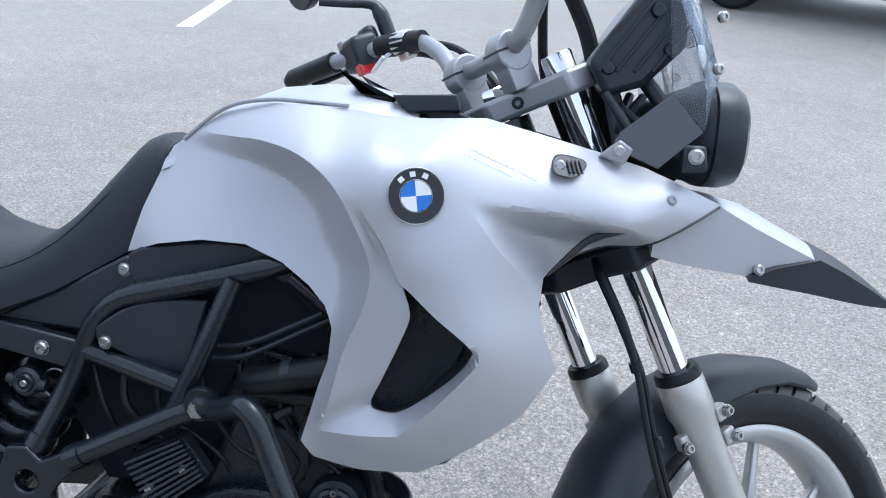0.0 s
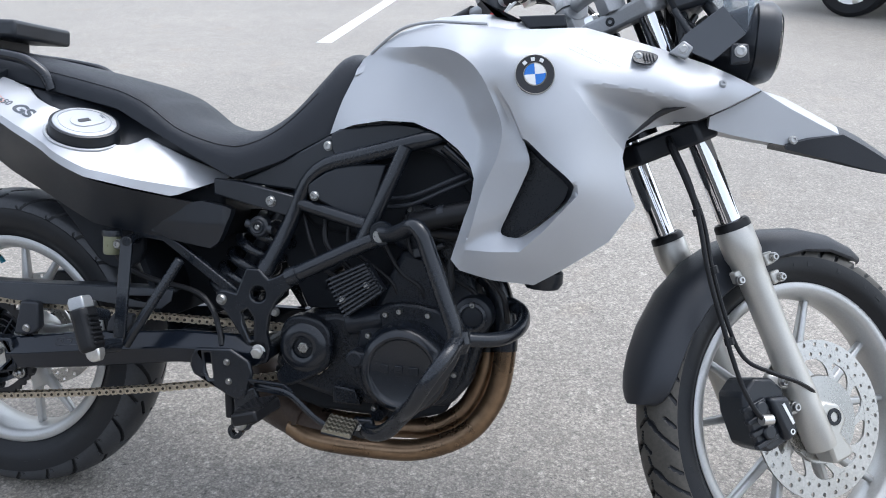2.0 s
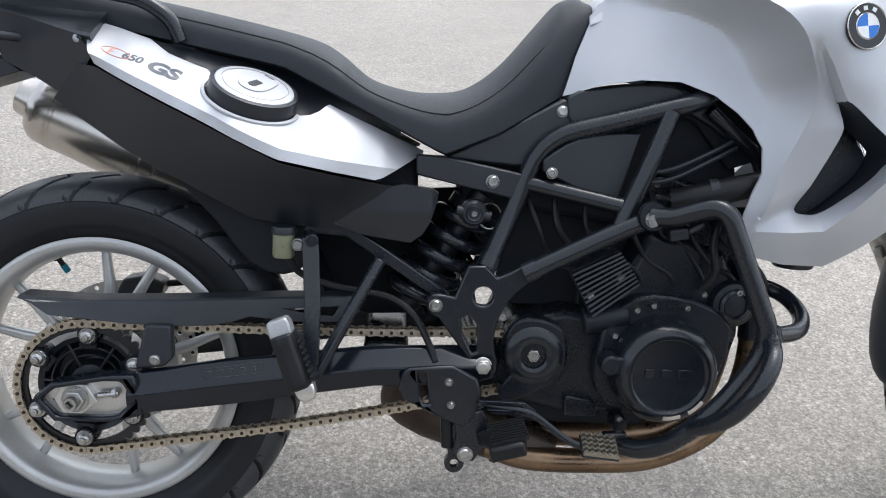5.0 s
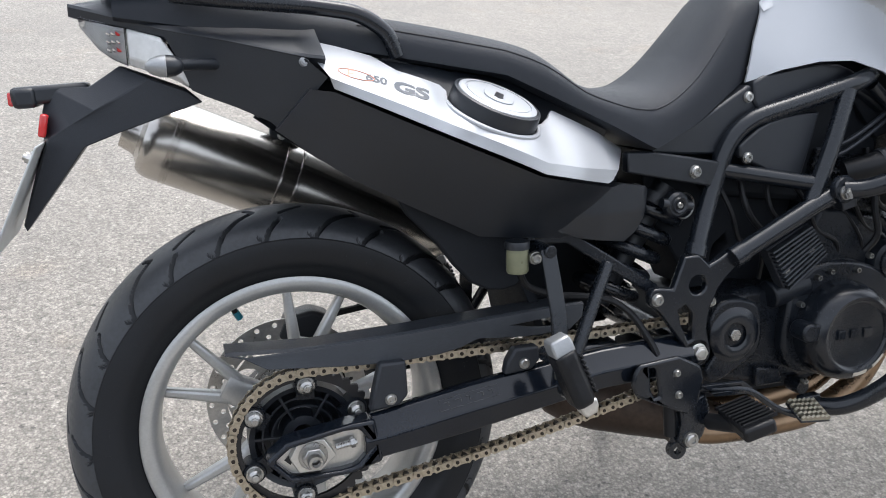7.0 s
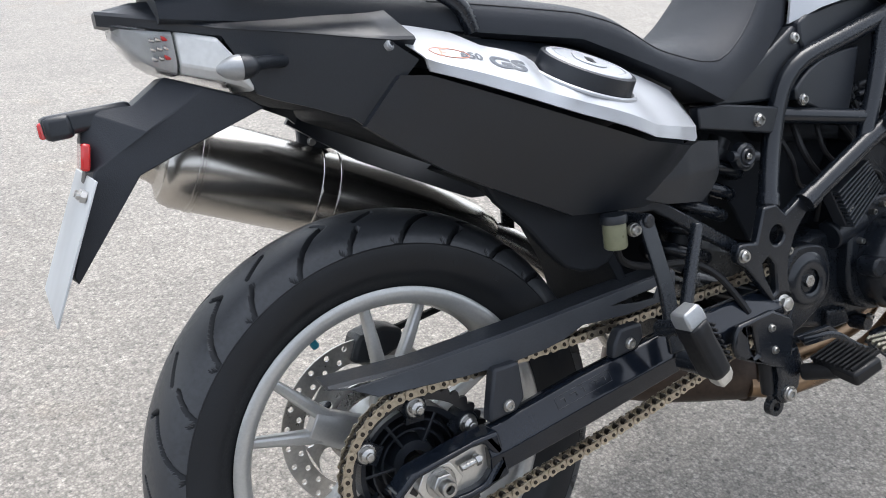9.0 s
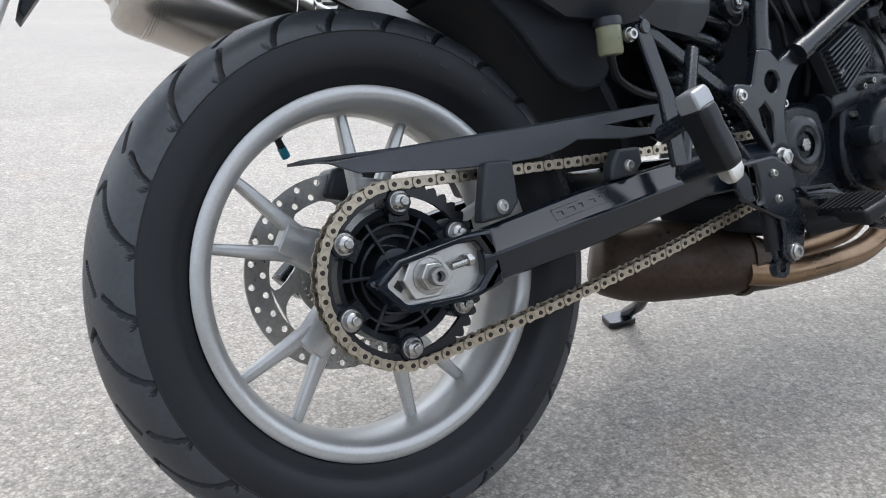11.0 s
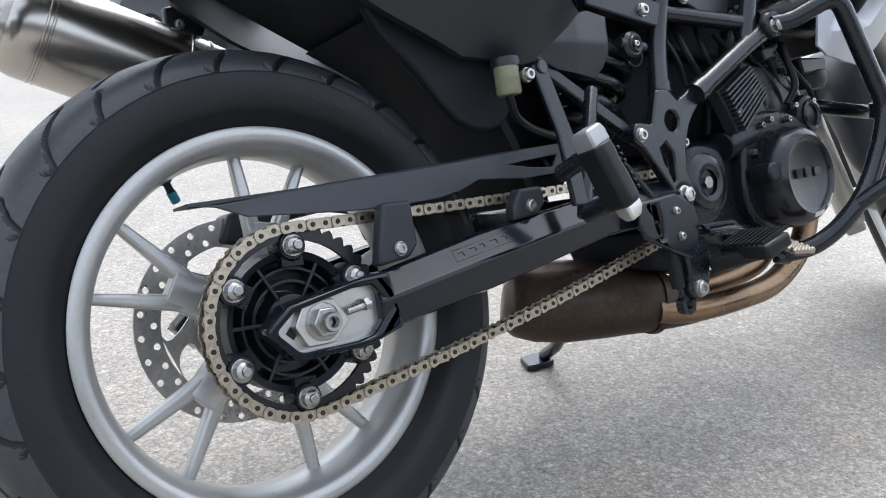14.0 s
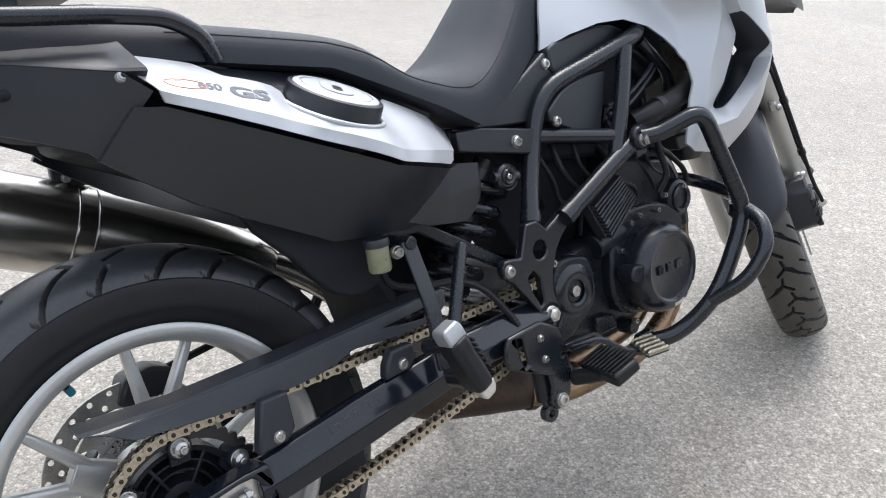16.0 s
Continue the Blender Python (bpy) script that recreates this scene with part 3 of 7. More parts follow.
def sprocket(r, teeth, y0, y1, inner):
    pts = []
    for k in range(teeth * 4):
        a = 2 * math.pi * k / (teeth * 4)
        rr = r + (0.0035 if k % 4 == 0 else (0.001 if k % 4 in (1, 3) else -0.004))
        pts.append((rr * math.cos(a), rr * math.sin(a)))
    hole = [(inner * math.cos(2 * math.pi * k / 40), inner * math.sin(2 * math.pi * k / 40)) for k in range(40)]
    return plate(pts, y0, y1, hole)


spr = part("rear_sprocket", sprocket(SR, 42, CY - 0.003, CY + 0.003, 0.0895), INK, bike, "black toothed rear sprocket", m=HUB_R)
bowl = lathe([(0.018, CY + 0.012), (0.030, CY + 0.014), (0.034, CY + 0.040), (0.066, CY + 0.036), (0.070, CY + 0.012), (0.078, CY + 0.008), (0.078, CY + 0.045), (0.05, CY + 0.06), (0.018, CY + 0.06)], 48)
part("carrier", join(bowl, lathe([(0.0425, CY + 0.040), (0.0435, CY + 0.016), (0.0465, CY + 0.016), (0.0475, CY + 0.040)], 48), lathe([(0.0565, CY + 0.038), (0.0575, CY + 0.013), (0.0600, CY + 0.013), (0.0610, CY + 0.038)], 48)), BLACK, spr, "black ribbed hub carrier", m=HUB_R)
for k in range(6):
    part("carrier_rib", plate([(0.028, -0.0018), (0.072, -0.0022), (0.072, 0.0022), (0.028, 0.0018)], CY + 0.012, CY + 0.042), BLACK, spr, m=HUB_R @ rot(-(57 + 60 * k), "Y"), bevel=0.001)
for k in range(6):
    a = 27 + 60 * k
    m = HUB_R @ rot(-a, "Y")
    part("carrier_lug", join(lathe([(0, 0), (0.015, 0), (0.017, 0.004), (0.017, 0.03)], 20), plate([(-0.022, -0.013), (-0.004, -0.012), (0.008, -0.008), (0.008, 0.008), (-0.004, 0.012), (-0.022, 0.013)], 0.004, 0.014)), ENGINE, spr, m=m @ at(0.083, CY - 0.006, 0))
    nut = part("sprocket_nut", join(disc_prism(0.0095, -0.009, 0, 6), lathe([(0, -0.016), (0.005, -0.016), (0.0055, -0.015), (0.0055, 0)], 12), lathe([(0.0055, -0.012), (0.0075, -0.011), (0.0095, -0.009)], 16), lathe([(0.005, -0.0025), (0.0125, -0.0025), (0.013, 0)], 20)), STEEL, spr, m=m @ at(0.083, CY - 0.006, 0), bevel=0.0008)


def chain_line():
    c1, r1, c2, r2 = V(0, CY, 0.322), SR - 0.001, V(0.69, CY, 0.39), 0.041
    d = (c2 - c1)
    base = math.atan2(d.z, d.x)
    sink = math.asin((r1 - r2) / d.length)
    top, bot = base + math.pi / 2 - sink, base - math.pi / 2 + sink
    pts = []

    def arc(c, r, a0, a1, n):
        for k in range(n + 1):
            a = a0 + (a1 - a0) * k / n
            pts.append(c + V(r * math.cos(a), 0, r * math.sin(a)))

    arc(c1, r1, top, bot + 2 * math.pi, 60)
    start, end = pts[-1], c2 + V(r2 * math.cos(bot), 0, r2 * math.sin(bot))
    for k in range(1, 40):
        f = k / 40
        pts.append(start.lerp(end, f) + V(0, 0, -0.010 * math.sin(math.pi * f)))
    arc(c2, r2, bot, top, 30)
    start, end = pts[-1], pts[0]
    for k in range(1, 40):
        f = k / 40
        pts.append(start.lerp(end, f) + V(0, 0, -0.004 * math.sin(math.pi * f)))
    return pts


CH = chain_line()
seg = [(b - a).length for a, b in zip(CH, CH[1:] + CH[:1])]
total = sum(seg)
LINKS = 2 * round(total / 0.0155 / 2)


def chain_at(s):
    s %= total
    for i, l in enumerate(seg):
        if s <= l:
            return CH[i].lerp(CH[(i + 1) % len(CH)], s / l)
        s -= l
    return CH[0]


def link_plates(dy):
    half = total / LINKS / 2
    out = []
    for s in (-1, 1):
        pts = []
        for k in range(28):
            a = 2 * math.pi * k / 28
            x = (half if math.cos(a) > 0 else -half) + 0.0074 * math.cos(a)
            z = 0.0074 * math.sin(a)
            if abs(math.cos(a)) < 0.3:
                x, z = math.copysign(half * 0.35, math.cos(a)), math.copysign(0.0052, math.sin(a))
            pts.append((x, z))
        out.append(plate(pts, s * dy, s * (dy + 0.0018)))
    return join(*out)


def link_mesh(name, bm, material):
    bmesh.ops.recalc_face_normals(bm, faces=bm.faces)
    me = bpy.data.meshes.new(name)
    bm.to_mesh(me)
    bm.free()
    me.materials.append(material)
    return me


chain = None
places = [chain_at(total * k / LINKS) for k in range(LINKS)]
rb = []
for p in places:
    r = lathe([(0, -0.0118), (0.0026, -0.0118), (0.0029, -0.0112), (0.0029, -0.0075), (0.0048, -0.0055), (0.0048, 0.0055), (0.0029, 0.0075), (0.0029, 0.0118), (0, 0.0118)], 10)
    bmesh.ops.translate(r, verts=r.verts, vec=p)
    rb.append(r)
chain = part("chain", join(*rb), CHAIN_DARK, bike, "bronze-coloured roller chain with dark rollers")
outer = link_mesh("outer_link", link_plates(0.0085), CHAIN)
inner = link_mesh("inner_link", link_plates(0.0060), CHAIN)
for k in range(LINKS):
    p, q = places[k], places[(k + 1) % LINKS]
    d = q - p
    a = math.degrees(math.atan2(d.z, d.x))
    shared("outer_link" if k % 2 else "inner_link", outer if k % 2 else inner, chain, Matrix.Translation((p + q) / 2) @ rot(-a, "Y"))

# ---- body panels ----
FAIR = [(0.711, 0.799), (0.728, 0.859), (0.759, 0.937), (0.785, 0.955), (0.83, 0.985), (0.887, 1.000), (0.988, 1.000), (1.04, 0.994), (1.093, 0.995), (1.158, 1.000),
        (1.226, 0.985), (1.295, 0.969), (1.356, 0.953), (1.452, 0.914), (1.40, 0.882), (1.353, 0.856), (1.31, 0.852), (1.27, 0.838), (1.240, 0.818),
        (1.236, 0.79), (1.246, 0.752), (1.264, 0.712), (1.226, 0.652), (1.148, 0.594), (1.108, 0.567), (1.038, 0.571), (0.981, 0.583), (0.964, 0.600), (0.972, 0.630), (0.983, 0.673),
        (0.993, 0.703), (0.994, 0.740), (0.982, 0.765), (0.960, 0.787), (0.925, 0.811), (0.876, 0.828), (0.819, 0.828), (0.760, 0.817)]
SCOOP = [(1.079, 0.812), (1.120, 0.780), (1.160, 0.748), (1.162, 0.730), (1.150, 0.708), (1.119, 0.677), (1.088, 0.652), (1.070, 0.646), (1.047, 0.653), (1.060, 0.690), (1.080, 0.740), (1.090, 0.775)]
outer_pts = [(0.759, 0.937, -0.080), (0.83, 0.985, -0.092), (0.887, 1.0, -0.100), (0.988, 1.0, -0.110), (1.04, 0.996, -0.122), (1.093, 0.995, -0.140), (0.845, 0.958, -0.122), (0.899, 0.960, -0.160), (0.958, 0.952, -0.208), (0.95, 0.985, -0.150), (1.000, 0.925, -0.232), (1.028, 0.872, -0.236), (1.045, 0.825, -0.226),
             (1.038, 0.778, -0.220), (1.016, 0.721, -0.214), (1.002, 0.66, -0.210), (0.988, 0.60, -0.196), (1.035, 0.965, -0.205), (1.09, 0.912, -0.240), (1.10, 0.958, -0.218), (1.085, 0.835, -0.246), (1.12, 0.80, -0.247), (1.17, 0.74, -0.240), (1.15, 0.67, -0.226), (1.09, 0.62, -0.212), (1.03, 0.605, -0.205), (1.10, 0.568, -0.178)]
wing_pts = [(1.226, 0.652, -0.184), (1.262, 0.712, -0.176), (1.15, 0.90, -0.226), (1.19, 0.85, -0.217), (1.235, 0.80, -0.186), (1.26, 0.895, -0.190), (1.334, 0.884, -0.164), (1.28, 0.850, -0.160), (1.34, 0.857, -0.140), (1.15, 0.96, -0.188), (1.158, 1.0, -0.135), (1.256, 0.946, -0.168), (1.226, 0.985, -0.125), (1.295, 0.969, -0.118), (1.385, 0.919, -0.135), (1.356, 0.953, -0.104), (1.452, 0.914, -0.100), (1.40, 0.885, -0.128)]
knee_pts = [(0.711, 0.799, -0.104), (0.728, 0.859, -0.096), (0.759, 0.937, -0.078), (0.76, 0.817, -0.126), (0.819, 0.828, -0.138), (0.876, 0.828, -0.146), (0.925, 0.811, -0.156), (0.982, 0.765, -0.168), (0.80, 0.90, -0.110), (0.87, 0.90, -0.128), (0.93, 0.87, -0.138), (0.975, 0.83, -0.152), (1.0, 0.86, -0.155), (0.99, 0.70, -0.180), (0.972, 0.63, -0.184), (0.85, 0.96, -0.108), (0.95, 0.94, -0.135), (1.04, 0.80, -0.172)]
outer_skin = Depth(outer_pts + wing_pts, 2e-5)
knee_skin = Depth(knee_pts, 1e-4)
CREASE = [(p.x, p.z) for p in smooth_line([(0.74, 0, 0.975), (0.80, 0, 0.960), (0.847, 0, 0.957), (0.899, 0, 0.956), (0.955, 0, 0.945), (0.998, 0, 0.915), (1.026, 0, 0.869), (1.042, 0, 0.825), (1.036, 0, 0.778), (1.014, 0, 0.721), (1.000, 0, 0.66), (0.984, 0, 0.60), (0.975, 0, 0.55)], 4)]

FOLD = [(1.140, 0.912), (1.150, 0.899), (1.183, 0.857), (1.214, 0.826), (1.242, 0.796)]
BROW = [(1.140, 0.912), (1.200, 0.906), (1.256, 0.900), (1.334, 0.884), (1.40, 0.862)]



def off_line(x, z, line):
    """Signed distance to an open line (positive to its left) and how far along it the foot lies."""
    best = None
    n = len(line) - 1
    for i in range(n):
        (x1, z1), (x2, z2) = line[i], line[i + 1]
        dx, dz = x2 - x1, z2 - z1
        t = max(0, min(1, ((x - x1) * dx + (z - z1) * dz) / (dx * dx + dz * dz)))
        ex, ez = x - x1 - t * dx, z - z1 - t * dz
        d = math.hypot(ex, ez)
        if best is None or d < best[0]:
            best = (d, dx * ez - dz * ex, (i + t) / n)
    return math.copysign(best[0], best[1]), best[2]


def ease(t):
    t = max(0.0, min(1.0, t))
    return t * t * (3 - 2 * t)


HOLE_F = curve2(SCOOP, 4)
GILL = [(1.020, 0.905), (1.034, 0.888), (1.055, 0.858), (1.079, 0.812), (1.096, 0.775), (1.086, 0.740), (1.067, 0.690), (1.050, 0.653)]
BEVEL_OUT = [(0.992, 0.620), (1.040, 0.622), (1.083, 0.626), (1.120, 0.664), (1.172, 0.728), (1.170, 0.748)]
BEVEL = BEVEL_OUT + [(1.150, 0.748), (1.150, 0.730), (1.138, 0.712), (1.110, 0.685), (1.085, 0.664), (1.070, 0.660), (1.047, 0.653)]


def fair_depth(x, z):
    o = outer_skin(x, z)
    d, u = off_line(x, z, CREASE)
    y = o
    if d < 0:  # behind the crease: a ramp runs down to the knee hollow
        k = max(o, knee_skin(x, z))
        width = float(np.interp(u, [0.0, 0.2, 0.35, 0.5, 0.62, 0.75, 1.0], [0.014, 0.030, 0.052, 0.060, 0.050, 0.034, 0.024]))
        t = min(1.0, -d / width)
        y = o + (k - o) * (1 - (1 - t) ** 1.5)
    else:
        r, ur = off_line(x, z, GILL)
        do, dh = abs(off_line(x, z, BEVEL_OUT)[0]), math.sqrt(nearest(x, z, HOLE_F)[0])
        lip = do / (do + dh + 1e-6) * ease((0.752 - z) / 0.035)
        over = ((z - 0.620) * 0.055 - (x - 0.992) * 0.033) / 0.0641
        if inside(x, z, BEVEL):  # bevelled lip under the opening
            y += 0.030 * lip
        elif r < 0 and over > 0:  # gill between the shoulder and the opening
            wall = 1.0 if ur > 0.43 else min(1.0, -r / float(np.interp(ur, [0.0, 0.25, 0.43], [0.014, 0.0060, 0.0040])))
            hollow = ease(ur * 3.0) * d / (d - r + 1e-6) * wall
            y += 0.030 * lip + (0.024 * hollow - 0.030 * lip) * ease(over / 0.03)
        a, _ = off_line(x, z, FOLD)
        b, _ = off_line(x, z, BROW)
        if a > 0 and b < 0:  # hollow under the brow
            ta = min(1.0, a / 0.050)
            y += 0.050 * (0.7 * ta * (2 - ta) + 0.3 * ease(ta)) * ease(-b / 0.040)
    return y


fb = panel(FAIR, fair_depth, 0.0048, HOLE_F, 0.004, creases=(CREASE, GILL[:4], [(x - 0.0040, z - 0.0018) for x, z in GILL[1:4]], FOLD, BROW, BEVEL_OUT, [(0.992, 0.620), (1.047, 0.653)]))
left = mirrored(fb)
fairing = part("side_fairing", fb, SILVER, bike, "silver painted fairing panel with an air scoop", angle=22)
part("side_fairing", left, SILVER, bike, "silver painted fairing panel with an air scoop", angle=22)
# inner lip of the scoop, folded inwards behind the opening
lip_o = [V(x, fair_depth(x, z) + 0.002, z) for x, z in HOLE_F]
part("scoop_lip", rings([lip_o, [V(p.x - 0.006, p.y + 0.03, p.z - 0.004) for p in lip_o], [V(p.x - 0.012, p.y + 0.06, p.z - 0.006) for p in lip_o]], cap=False), BLACK, fairing)

part("duct_floor", plate([(x - 0.012, z - 0.006) for x, z in HOLE_F], -0.170, -0.160), ENGINE, fairing)

# roundel: dark ring, four quarters, thin bright rims
RX, RZ = 1.090, 0.912
rn = Vector((fair_depth(RX + 0.02, RZ) - fair_depth(RX - 0.02, RZ), -0.04, fair_depth(RX, RZ + 0.02) - fair_depth(RX, RZ - 0.02))).normalized()
rp = V(RX, fair_depth(RX, RZ), RZ)
RM = along(rp + rn * 0.0035, rp + rn) @ Matrix.Diagonal((0.89, 1, 0.89, 1))
badge = part("badge", lathe([(0, 0.0), (0.0335, 0.0), (0.035, -0.002), (0.035, -0.012)], 48), INK, fairing, "round badge with blue and white quarters", m=RM)
part("badge_rim", join(lathe([(0.0335, 0), (0.0345, 0.0014), (0.0355, 0)], 48), lathe([(0.0185, 0), (0.0195, 0.0012), (0.0205, 0)], 40)), ALU, badge, m=RM)
for k in range(4):
    pts = [(0, 0)] + [(0.0188 * math.cos(radians(90 * k + 9 * j)), 0.0188 * math.sin(radians(90 * k + 9 * j))) for j in range(11)]
    part("quarter", plate(pts, 0.0, 0.0012), WHITE if k % 2 else BLUE, badge, m=RM @ rot(8, "Y"))
for a in (58, 92, 126):
    part("mark", box(0.007, 0.001, 0.0065, rot(a - 90, "Y") @ at(0, 0.0004, 0.0268)), WHITE, badge, m=RM @ rot(10, "Y"))

# tank cover on top, between the side panels
TOP = [(0.748, 0.932, 0.072, 0.930), (0.775, 0.955, 0.082, 0.942), (0.83, 0.996, 0.094, 0.985), (0.89, 1.022, 0.102, 0.999), (0.95, 1.030, 0.108, 0.999), (1.0, 1.031, 0.112, 0.998), (1.05, 1.021, 0.112, 0.998), (1.075, 1.006, 0.104, 0.998)]
sec = []
for x, zt, w, ze in TOP:
    row = []
    for k in range(17):
        u = -1 + 2 * k / 16
        row.append(V(x, u * w, ze - 0.004 + (zt - ze + 0.004) * (1 - abs(u) ** 3.2)))
    sec.append(row)
bm = rings([r + [V(r[0].x, 0.09 - 0.0225 * k, r[0].z - 0.02) for k in range(9)] for r in sec])
tankc = part("tank_cover", bm, SILVER, bike, "silver tank cover", angle=60)
bolt((1.046, -0.080, 1.012), (0.1, -0.35, 0.9), 0.007, 0.003, tankc)
part("seam", sweep(smooth_line([(0.775, -0.083, 0.947), (0.83, -0.096, 0.9895), (0.887, -0.104, 1.004), (0.95, -0.110, 1.004), (0.99, -0.114, 1.003)]), 0.0028, 8), GREYCAP, tankc)
# black trim behind the steering head
part("dash_trim", join(plate([(0.985, 1.036), (1.00, 1.022), (1.10, 1.012), (1.15, 0.995), (1.155, 0.985), (1.16, 0.965), (1.06, 0.965), (1.05, 1.0)], -0.085, 0.085),
                       plate([(1.04, 1.02), (1.12, 1.026), (1.125, 1.005), (1.06, 1.0)], -0.10, -0.02)), MATTE, bike, "dark plastic cover before the tank", bevel=0.006)
part("intake_block", plate([(1.14, 0.985), (1.24, 0.965), (1.33, 0.93), (1.40, 0.895), (1.36, 0.862), (1.25, 0.84), (1.15, 0.90)], -0.095, 0.095), BLACK, bike, "dark inner structure behind the fairing", bevel=0.01)

def resample_xz(line, step):
    return [(p.x, p.y) for p in resample(line, step)]


# beak: upper silver blade with dark tip
def beak_half(x):
    return float(np.interp(x, [1.34, 1.45, 1.52, 1.60, 1.68, 1.72], [0.125, 0.100, 0.082, 0.055, 0.026, 0.008]))
def beak_sec(x, zt, ze, low):
    w = beak_half(x)
    pts = []
    for k in range(13):
        u = -1 + 2 * k / 12
        pts.append(V(x, u * w, ze + (zt - ze) * (1 - u * u)))
    for k in range(13):
        u = 1 - 2 * k / 12
        pts.append(V(x, u * w * 0.96, low + 0.012 * (1 - u * u)))
    return pts
bk = [(1.372, 0.936, 0.874, 0.846), (1.41, 0.925, 0.898, 0.838), (1.452, 0.921, 0.912, 0.832), (1.50, 0.910, 0.888, 0.826), (1.55, 0.886, 0.866, 0.818), (1.598, 0.862, 0.846, 0.812)]
beak = part("beak", rings([beak_sec(*b) for b in bk]), SILVER, bike, "silver pointed front beak", angle=45)
tip = [(1.50, 0.842, 0.826, 0.820), (1.535, 0.858, 0.838, 0.814), (1.595, 0.866, 0.850, 0.804), (1.63, 0.850, 0.835, 0.797), (1.67, 0.826, 0.815, 0.790), (1.71, 0.797, 0.793, 0.785)]
def tip_sec(x, zt, ze, low):
    return [V(p.x, p.y * 1.06, p.z) for p in beak_sec(x, zt, ze, low)]
part("beak_tip", rings([tip_sec(*b) for b in tip]), MATTE, beak, "dark grey plastic beak tip", angle=40)
bolt((1.512, -0.086, 0.836), (0.2, -1, 0.2), 0.0075, 0.004, beak)
bolt((1.385, -0.136, 0.919), (0.15, -1, 0.35), 0.0066, 0.003, fairing, GREYCAP)
part("joint_seam", sweep([V(x, fair_depth(x, z) - 0.0005, z) for x, z in resample_xz([(1.450, 0.912), (1.40, 0.882), (1.353, 0.857), (1.315, 0.853)], 0.01)], 0.0016, 6), INK, fairing)
part("slit", sweep(smooth_line([(1.243, -0.167, 0.822), (1.268, -0.158, 0.846), (1.295, -0.150, 0.868), (1.337, -0.158, 0.881)]), [0.0012, 0.004, 0.005, 0.001], 8), INK, fairing)

# front direction lamp on its short stalk
ind = part("direction_lamp", plate(curve2([(1.238, 0.956), (1.244, 0.964), (1.262, 0.963), (1.278, 0.958), (1.276, 0.949), (1.266, 0.941), (1.246, 0.942), (1.239, 0.947)], 3), lambda x, z: fair_depth(x, z) - 0.013, lambda x, z: fair_depth(x, z) + 0.002), BLACK, bike, "small black front direction lamp", bevel=0.004, segs=3)
bolt((1.247, fair_depth(1.247, 0.953) - 0.0125, 0.953), (0, -1, 0.1), 0.0068, 0.003, ind)
for k in range(4):
    x = 1.257 + 0.0048 * k
    part("rib", sweep([V(x - 0.002, fair_depth(x, 0.957) - 0.0132, 0.9585), V(x + 0.002, fair_depth(x, 0.945) - 0.0132, 0.9455)], 0.0012, 6), MATTE, ind)

# ---- seat ----
STOP = [(-0.20, 0.935), (-0.123, 0.943), (0.001, 0.926), (0.122, 0.908), (0.241, 0.887), (0.335, 0.866), (0.375, 0.846), (0.420, 0.812), (0.472, 0.797), (0.517, 0.794), (0.572, 0.803), (0.626, 0.842), (0.678, 0.905), (0.709, 0.942), (0.735, 0.951), (0.752, 0.942)]
SLOW = [(-0.20, 0.905), (-0.1, 0.890), (0.131, 0.852), (0.299, 0.822), (0.407, 0.771), (0.461, 0.745), (0.536, 0.708), (0.619, 0.742), (0.714, 0.801), (0.735, 0.85), (0.757, 0.935)]
SWID = [(-0.20, 0.075), (0.0, 0.105), (0.2, 0.125), (0.36, 0.145), (0.46, 0.150), (0.56, 0.135), (0.65, 0.112), (0.72, 0.092), (0.757, 0.075)]
xs = [p[0] for p in STOP]
fine = sorted(set([-0.2 + 0.0125 * k for k in range(77)] + xs))
fine = [x for x in fine if x <= 0.752]
tz = {round(p.x, 4): p.z for p in smooth_line([(x, 0, z) for x, z in STOP], 12)}
def seat_sec(x):
    zt = float(np.interp(x, *zip(*sorted(tz.items()))))
    zl = float(np.interp(x, *zip(*SLOW)))
    w = float(np.interp(x, *zip(*SWID)))
    zl = min(zl, zt - 0.006)
    pts = []
    for k in range(29):
        a = -math.pi / 2 + math.pi * k / 28
        sn, cs = math.sin(a), max(0.0, math.cos(a))
        pts.append(V(x, w * math.copysign(abs(sn) ** 0.80, sn), zl + (zt - zl) * cs ** 0.52))
    return pts + [V(x, w * 0.9, zl - 0.004), V(x, -w * 0.9, zl - 0.004)]
seat = part("seat", rings([seat_sec(x) for x in fine]), SEAT, bike, "black vinyl dual seat with a stepped profile", angle=60)


def on_seat(x, s, deg=63):
    p = seat_sec(x)
    k = 14 + s * deg / 180 * 28
    a, f = int(k), k - int(k)
    q = p[a].lerp(p[a + 1], f)
    return V(q.x, q.y + s * 0.0004, q.z)


for s in (-1, 1):
    part("seam", sweep([on_seat(0.10 + 0.02 * k, s, 66 - 8 * max(0, k - 20) / 9) for k in range(30)], 0.0011, 6), INK, seat)

# ---- tail ----
CAPC, CAPN = V(0.2673, -0.1884, 0.7953), V(0.3056, -0.3924, 1.0).normalized()
CAPD = (V(0, -1, 0) + CAPN * CAPN.y).normalized()
CAPU = CAPD.cross(CAPN)


def cap_round(deg, r, drop):
    """A point on a ring round the filler cap, below its face."""
    a = radians(deg)
    return CAPC - CAPN * drop + (CAPU * math.cos(a) + CAPD * math.sin(a)) * r


